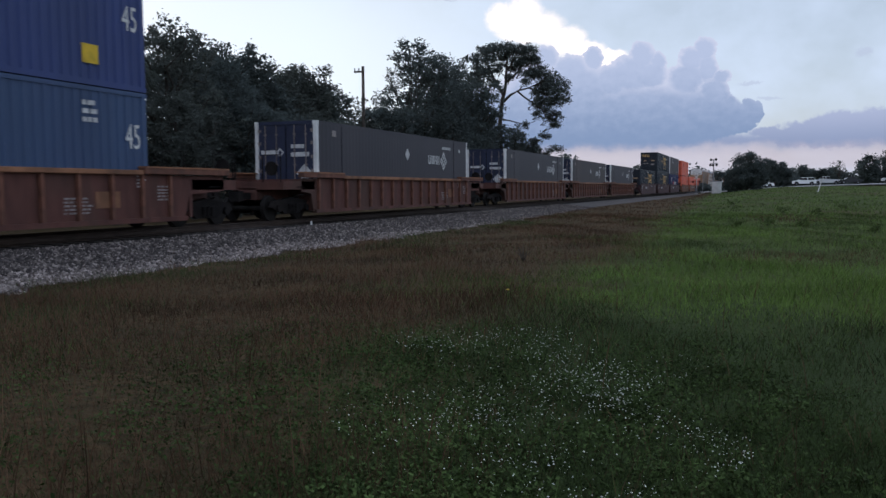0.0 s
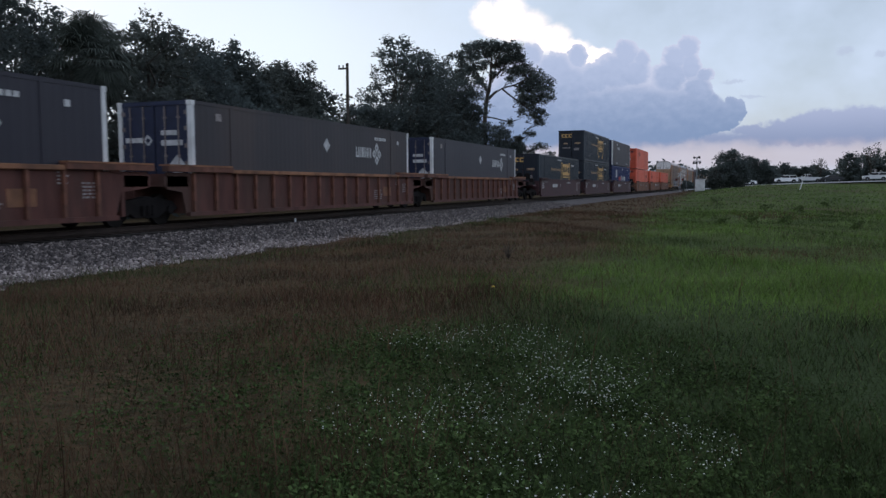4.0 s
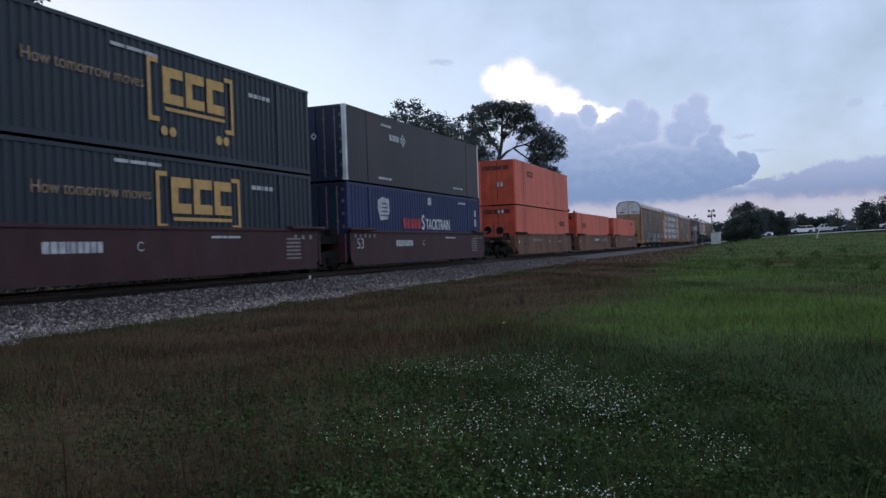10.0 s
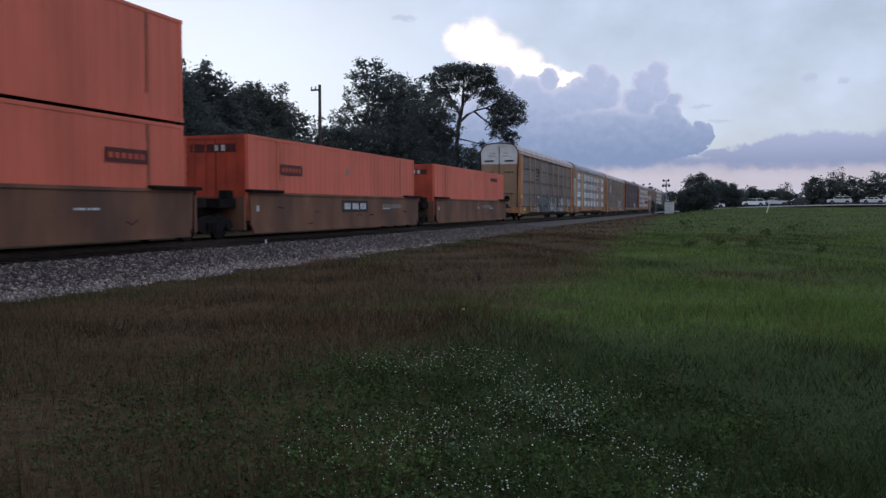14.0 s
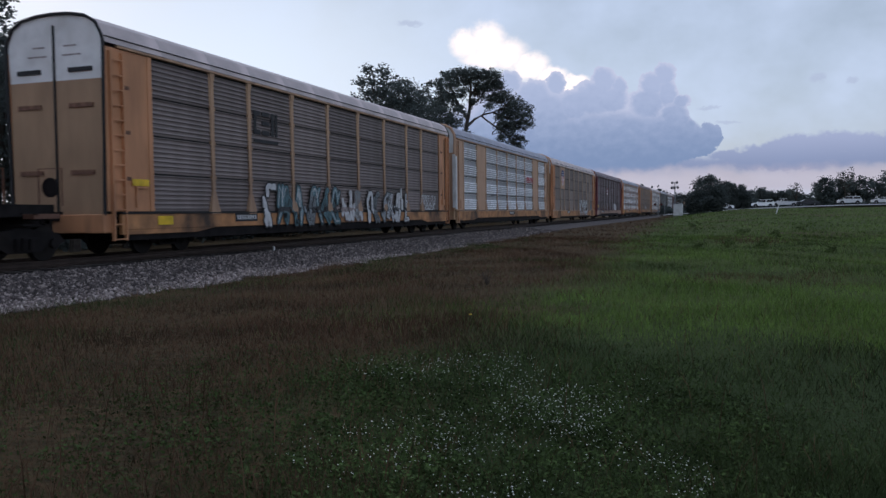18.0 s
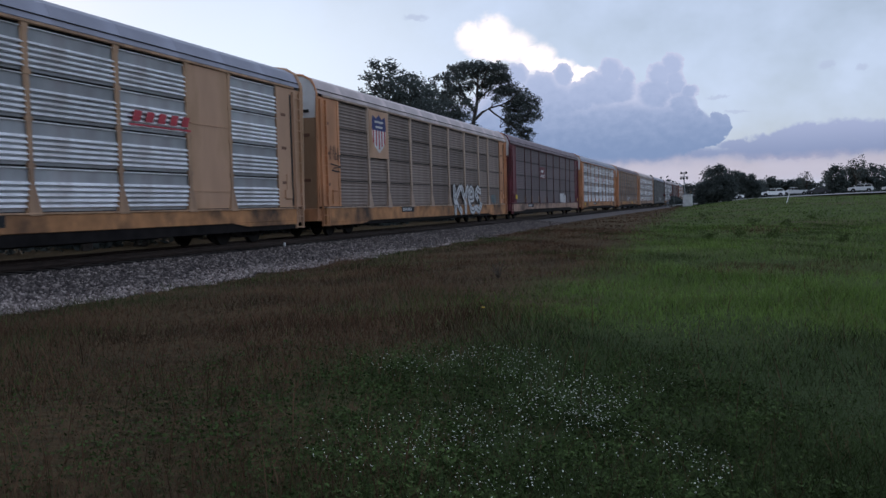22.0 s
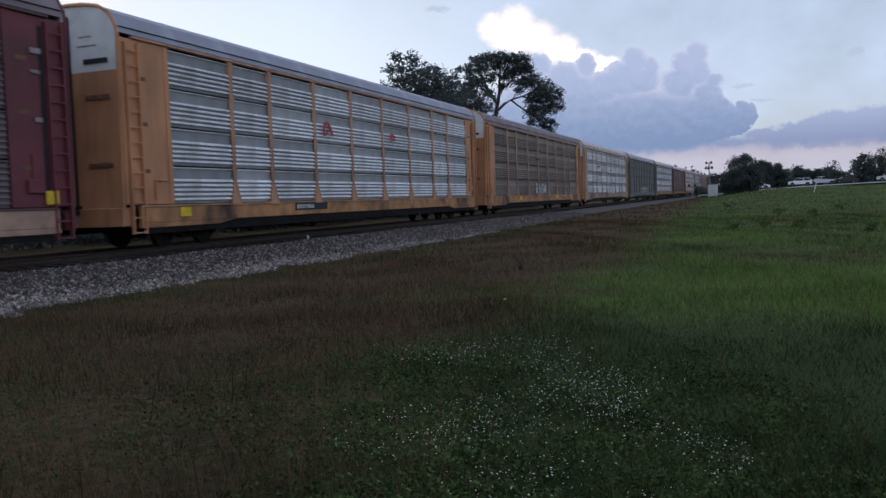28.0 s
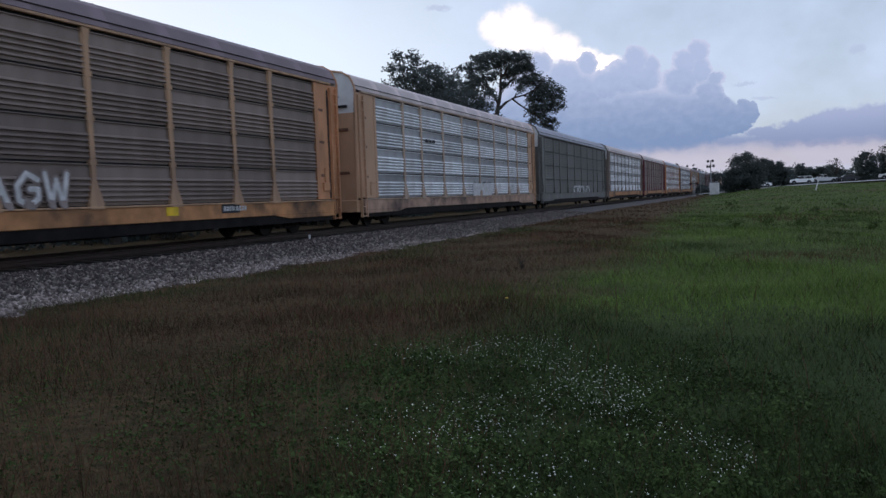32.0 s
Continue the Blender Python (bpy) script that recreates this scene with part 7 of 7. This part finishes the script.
    for mask, mat, name in ((dry, "grass_dry", "far_dry_grass"), (~dry & (rng.random(len(x)) < 0.5), "grass_bright", "far_bright_grass"), (~dry, "grass_green", "far_green_grass")):
        k = mask.sum()
        blades(rng, x[mask], y[mask], 0.05 + 0.10 * rng.random(k), 0.012 + 0.00022 * np.hypot(x[mask], y[mask]), 0.5, mat, name, "meadow grass running on towards the road")
    # the meadow around and behind
    n = 24000
    a, d = 6.2832 * rng.random(n), 0.5 + 12.5 * rng.random(n) ** 0.75
    x, y = -d * np.sin(a), d * np.cos(a)
    ahead = (np.degrees(np.arctan2(-x, y)) > -14) & (np.degrees(np.arctan2(-x, y)) < 54) & (d > 3.0)
    x, y = x[~ahead], y[~ahead]
    dry = rng.random(len(x)) < dryness(x, y) * 0.8 + 0.1
    for mask, mat, name in ((dry, "grass_dry", "trodden_dry_grass"), (~dry, "grass_green", "trodden_green_grass")):
        blades(rng, x[mask], y[mask], 0.03 + 0.07 * rng.random(mask.sum()), np.full(mask.sum(), 0.004), 0.9, mat, name, "short meadow grass round the viewpoint")
    # flowers
    x, y = fan(rng, 34000, 3.4, 11.5, 1.1)
    clump = np.sin(x * 2.1 + 0.7) * np.sin(y * 1.9) + 0.6 * np.sin(3.7 * x + 2.9 * y) + 0.4 * np.sin(7.1 * x - 5.3 * y)
    keep = (x > -0.8 - 0.33 * y + 0.35 * np.sin(y * 2.5) + 0.5 * np.abs(rng.normal(size=len(x)))) & (x < 0.35 - 0.14 * y + 0.3 * np.sin(y * 3)) & (y < 8.3 + 0.4 * np.sin(x * 2) + 0.3 * x) & (clump + rng.normal(0, 0.6, len(x)) > 0.0)
    x, y = x[keep][:2200], y[keep][:2200]
    z = ground_z(x, y) + 0.09 + 0.06 * rng.random(len(x))
    r = 0.0026 + 0.0048 * rng.random(len(x)) ** 3
    oct6 = np.array([(1, 0, 0), (-1, 0, 0), (0, 1, 0), (0, -1, 0), (0, 0, 0.7), (0, 0, -0.7)], float)
    tri = np.array([(0, 2, 4), (2, 1, 4), (1, 3, 4), (3, 0, 4), (2, 0, 5), (1, 2, 5), (3, 1, 5), (0, 3, 5)])
    v = (np.stack([x, y, z], 1)[:, None] + oct6[None] * r[:, None, None]).reshape(-1, 3)
    me = raw_mesh("flower_heads", v, (tri[None] + 6 * np.arange(len(x))[:, None, None]).reshape(-1, 3), "flower")
    tagged(new("flower_heads", me), "tiny white flower heads scattered in the low weeds", "flowers", kind="stuff")
    # dark weed clumps further out
    for x, y, h in ((0.3, 34.6, 0.42), (1.6, 35.1, 0.38), (2.6, 43.2, 0.5), (1.1, 44.8, 0.5), (-0.8, 32.6, 0.3), (4.6, 52.0, 0.5), (-1.6, 56.0, 0.6), (3.6, 30.5, 0.3)):
        g = thing("weed_clump", "dark leafy weed clump standing above the grass", "weed", "weeds in the field", at=(x, y, float(ground_z(x, y)) - 0.02))
        v, f = leaf_cloud(rng, [(0, 0, 0.4 * h, 0.5 * h, 0.5 * h, 0.45 * h), (0.3 * h, 0.1, 0.7 * h, 0.3 * h, 0.3 * h, 0.3 * h), (-0.3 * h, 0, 0.55 * h, 0.35 * h, 0.3 * h, 0.3 * h)], 420, 0.035, hollow=0.2)
        link("leaves", raw_mesh("leaves", v, f, "grass_green"), g)
        bm = bmesh.new()
        for k in range(4):
            tube(bm, [(0, 0, 0), (0.12 * h * math.cos(k * 1.7), 0.12 * h * math.sin(k * 1.7), 0.4 * h), (0.3 * h * math.cos(k * 1.7), 0.3 * h * math.sin(k * 1.7), 0.85 * h)], [0.008, 0.006, 0.003], 4)
        part("stems", bm, "bark", g)
    # a dry weed and a lone yellow flower
    weed = thing("dry_weed", "dark dry branching weed in the grass", "weed", at=(-4.71, 16.8, 0))
    for k in range(11):
        a, h = k * 2.4, 0.25 + 0.05 * (k % 4)
        bm = bmesh.new()
        tube(bm, [(0, 0, -0.03), (0.08 * math.cos(a), 0.08 * math.sin(a), h * 0.5), (0.22 * math.cos(a), 0.22 * math.sin(a), h)], [0.008, 0.006, 0.003], 4)
        part("stem", bm, "bark", weed)
    fl = thing("wild_flower", "single small yellow flower on a thin stem", "flower", at=(-3.09, 10.19, 0))
    bm = bmesh.new()
    tube(bm, [(0, 0, -0.03), (0.01, 0, 0.22)], [0.003, 0.002], 4)
    part("stem", bm, "grass_green", fl)
    bm = bmesh.new()
    disc(bm, (0.01, 0, 0.225), 0.02, 0.012, "z", 8)
    part("bloom", bm, "flower_yellow", fl)


build_meadow()

# ---------------------------------------------------------------- road, crossing, parked cars


def build_road():
    """The road that crosses the track and climbs away over the meadow."""
    xs = np.concatenate([np.linspace(-300, -30, 12), np.linspace(-26, 60, 90), np.linspace(70, 400, 12)])
    def top(x, y):
        return road_z(x)
    ys = (191.5, 192.0, 199.5, 200.0)
    rows = [[(x, y, float(top(x, y)) - (0.25 if k in (0, 3) else 0)) for x in xs] for k, y in enumerate(ys)]
    tagged(part("road", sheet(bmesh.new(), rows), "asphalt"), "grey two-lane asphalt road over the level crossing", "road", kind="structure")
    for y, w in ((192.4, 0.14), (199.1, 0.14)):
        rows = [[(x, y + s * w, float(top(x, y)) + 0.012) for x in xs[20:]] for s in (-1, 1)]
        tagged(part("edge_line", sheet(bmesh.new(), rows), "white"), "white painted edge line of the road", "road line", kind="structure")
    rows = [[(x, y, float(top(x, 191)) - d) for x in xs if -12 < x < 60] for y, d in ((191.6, 0.03), (191.0, 0.05), (190.2, 0.20))]
    tagged(part("road_verge", sheet(bmesh.new(), rows), "concrete"), "pale gravel verge of the road", "verge", kind="structure")
    tagged(part("crossing_slab", boxes((TRACK_X - 2.2, TRACK_X + 2.2, 192, 199.5, RAIL - 0.2, RAIL - 0.012), bevel=0.02), "concrete"), "pale concrete slab of the level crossing", "crossing", kind="structure")


def crossing_signal(x, y, height, label, lights=True, gate=True):
    z = float(ground_z(x, y))
    s = thing("crossing_signal", label, "crossing signal", "level crossing", at=(x, y, z))
    part("base", boxes((-0.35, 0.35, -0.35, 0.35, -0.1, 0.25), bevel=0.03), "concrete", s)
    bm = bmesh.new()
    tube(bm, [(0, 0, 0.2), (0, 0, height)], [0.06, 0.055], 10)
    part("mast", bm, "steel", s)
    if lights:
        part("light_bar", boxes((-0.8, 0.8, -0.03, 0.03, height * 0.62, height * 0.62 + 0.06)), "black", s)
        for o in (-0.7, 0.7):
            bm = bmesh.new()
            disc(bm, (o, -0.03, height * 0.62), 0.26, 0.05, "y", 16)
            h = part("light_hood", bm, "black", s)
            bm = bmesh.new()
            disc(bm, (o, -0.08, height * 0.62), 0.13, 0.03, "y", 14)
            part("lens", bm, "lamp_red", h)
        bm = bmesh.new()
        for a in (45, -45):
            c, k = math.cos(radians(a)), math.sin(radians(a))
            bm.faces.new([bm.verts.new((u * c - w * k, -0.06 - 0.01 * (a > 0), height * 0.85 + u * k + w * c)) for u, w in ((-0.6, -0.11), (0.6, -0.11), (0.6, 0.11), (-0.6, 0.11))])
        part("crossbuck", bm, "white", s)
    if gate:
        part("gate_motor", boxes((-0.25, 0.25, -0.3, 0.3, 0.7, 1.3), bevel=0.03), "steel", s)
        part("gate_arm", boxes((0.05, 0.12, -0.05, 0.05, 0.9, 4.6)), "white", s)
    return s


def light_pole():
    x, y = -9.4, 186.0
    z = float(ground_z(x, y))
    s = thing("floodlight_pole", "tall steel pole with a cluster of lamps beside the crossing", "light pole", at=(x, y, z))
    bm = bmesh.new()
    tube(bm, [(0, 0, -0.1), (0, 0, 7.6)], [0.16, 0.11], 10)
    part("pole", bm, "steel", s)
    part("crossarm", boxes((-0.8, 0.8, -0.05, 0.05, 6.55, 6.68), (-0.7, 0.7, -0.05, 0.05, 7.25, 7.36)), "steel", s)
    for o, zz in ((-0.65, 6.25), (-0.1, 6.25), (0.6, 6.3), (-0.55, 7.4), (0.45, 7.45)):
        bm = bmesh.new()
        disc(bm, (o, -0.1, zz), 0.27, 0.3, "y", 12)
        part("lamp_head", bm, "black", s)


def bungalow():
    x, y = -8.6, 184.0
    z = float(ground_z(x, y))
    b = thing("signal_cabinet", "pale grey metal signal house beside the crossing", "cabinet", at=(x, y, z))
    part("body", boxes((-0.95, 0.95, -0.9, 0.9, 0.15, 2.55), bevel=0.02), "white", b)
    part("roof", boxes((-1.05, 1.05, -1.0, 1.0, 2.55, 2.68), bevel=0.02), "steel", b)
    part("door", boxes((-0.42, 0.42, -0.94, -0.89, 0.25, 2.3), bevel=0.01), "white", b)
    part("base", boxes((-1.0, 1.0, -0.95, 0.95, -0.2, 0.15)), "concrete", b)


def parked_car(kind, mat, label, x, y, turn=0):
    """A parked car, side on: body, cabin, windows, wheels, lamps."""
    z = float(road_z(x)) + 0.01
    c = thing("parked_car", label, "car", "cars on the road", at=(x, y, z))
    c.rotation_euler = (0, 0, radians(turn))
    forms = {
        "sedan": ([(-2.3, 0.35), (-2.35, 0.7), (-2.2, 0.92), (-1.2, 1.0), (1.75, 1.02), (2.3, 0.95), (2.35, 0.6), (2.3, 0.35)], [(-1.25, 0.98), (-0.5, 1.42), (0.75, 1.45), (1.6, 1.02)]),
        "suv": ([(-2.4, 0.4), (-2.42, 0.85), (-2.2, 1.05), (-1.25, 1.12), (2.35, 1.12), (2.42, 0.8), (2.38, 0.4)], [(-1.3, 1.1), (-0.65, 1.74), (1.9, 1.76), (2.3, 1.1)]),
        "pickup": ([(-2.7, 0.45), (-2.75, 0.9), (-2.55, 1.1), (-1.5, 1.16), (2.8, 1.14), (2.82, 0.6), (2.78, 0.45)], [(-1.55, 1.14), (-0.9, 1.82), (0.55, 1.82), (0.75, 1.14)]),
    }
    low, cab = forms[kind]
    part("body", prism(low, -0.88, 0.88, "y"), mat, c)
    bm = prism(cab, -0.76, 0.76, "y")
    part("cabin", bm, mat, c)
    (x0, z0), (x1, z1), (x2, z2), (x3, z3) = cab
    for s in (-1, 1):
        mid = (x1 + x2) / 2
        for a, b in ((x1 - 0.35, mid - 0.06), (mid + 0.06, x2 + 0.1)):
            bm = boxes((a, b, min(s * 0.765, s * 0.785), max(s * 0.765, s * 0.785), z0 + 0.08, z1 - 0.08))
            part("side_window", bm, "car_glass", c)
        for o in (low[0][0] + 0.85, low[-1][0] - 0.9):
            # flat black disc on the body paints the shade inside the wheel well
            bm = bmesh.new()
            disc(bm, (o, s * 0.878, 0.42), 0.43, 0.02, "y", 18)
            part("wheel_arch", bm, "black", c)
            bm = bmesh.new()
            disc(bm, (o, s * 0.84, 0.33), 0.34, 0.22, "y", 18)
            wh = part("wheel", bm, "tyre", c)
            bm = bmesh.new()
            disc(bm, (o, s * 0.955, 0.33), 0.15, 0.02, "y", 12)
            part("rim", bm, "steel", wh)
    bm = bmesh.new()
    for p, q in (((x0, z0), (x1, z1)), ((x2, z2), (x3, z3))):
        bm.faces.new([bm.verts.new((u + (0.02 if p[0] > 0 else -0.02), v, w)) for (u, w), v in ((p, -0.7), (q, -0.66), (q, 0.66), (p, 0.7))])
    part("windscreen", bm, "car_glass", c)
    for v in (0.5, -0.8):
        part("headlight", boxes((low[0][0] - 0.03, low[0][0] + 0.08, v, v + 0.3, 0.68, 0.84)), "chalk", c)
        part("tail_light", boxes((low[-1][0] - 0.06, low[-1][0] + 0.05, v, v + 0.3, 0.75, 0.95)), "lamp_red", c)
    return c


def build_crossing():
    build_road()
    crossing_signal(-13.1, 188.5, 4.4, "white and black crossing signal with raised gate beside the track", True, True)
    crossing_signal(-11.8, 190.0, 5.6, "slim steel signal mast beside the crossing", False, False)
    light_pole()
    bungalow()
    parked_car("sedan", "car_white", "white sedan standing on the road", 0.6, 197.5, 8)
    parked_car("suv", "car_white", "white sport utility car on the road", 9.0, 195.0, 0)
    parked_car("pickup", "car_silver", "pale silver pickup truck on the road", 13.6, 198.0, 0)
    parked_car("sedan", "car_dark", "dark sedan parked beside the road", 18.2, 197.5, 10)
    parked_car("suv", "car_silver", "silver car on the road", 26.6, 196.5, 0)
    parked_car("sedan", "car_silver", "silver sedan further along the road", 33.2, 197.0, 0)
    z = float(ground_z(6.3, 105))
    p = thing("marker_post", "leaning white marker post with a broken second arm", "post", at=(6.3, 105.0, z - 0.3))
    bm = bmesh.new()
    tube(bm, [(-0.05, 0, 0), (0.44, 0, 2.75 - z)], [0.06, 0.055], 8)
    part("post", bm, "white", p)
    bm = bmesh.new()
    tube(bm, [(0.24, 0.08, 1.35), (0.62, 0.08, 1.95)], [0.04, 0.035], 8)
    part("arm", bm, "white", p)
    part("cap", boxes((0.36, 0.52, -0.08, 0.08, 2.72 - z, 2.80 - z), bevel=0.01), "white", p)


build_crossing()


def motions():
    """The train rolls past on its straight track and slows a little."""
    for ob, q, z in TRAIN:
        walk(ob, [(t, pose(TRACK_X, q - way(t), RAIL + z)) for t in range(0, 33, 2)])


motions()
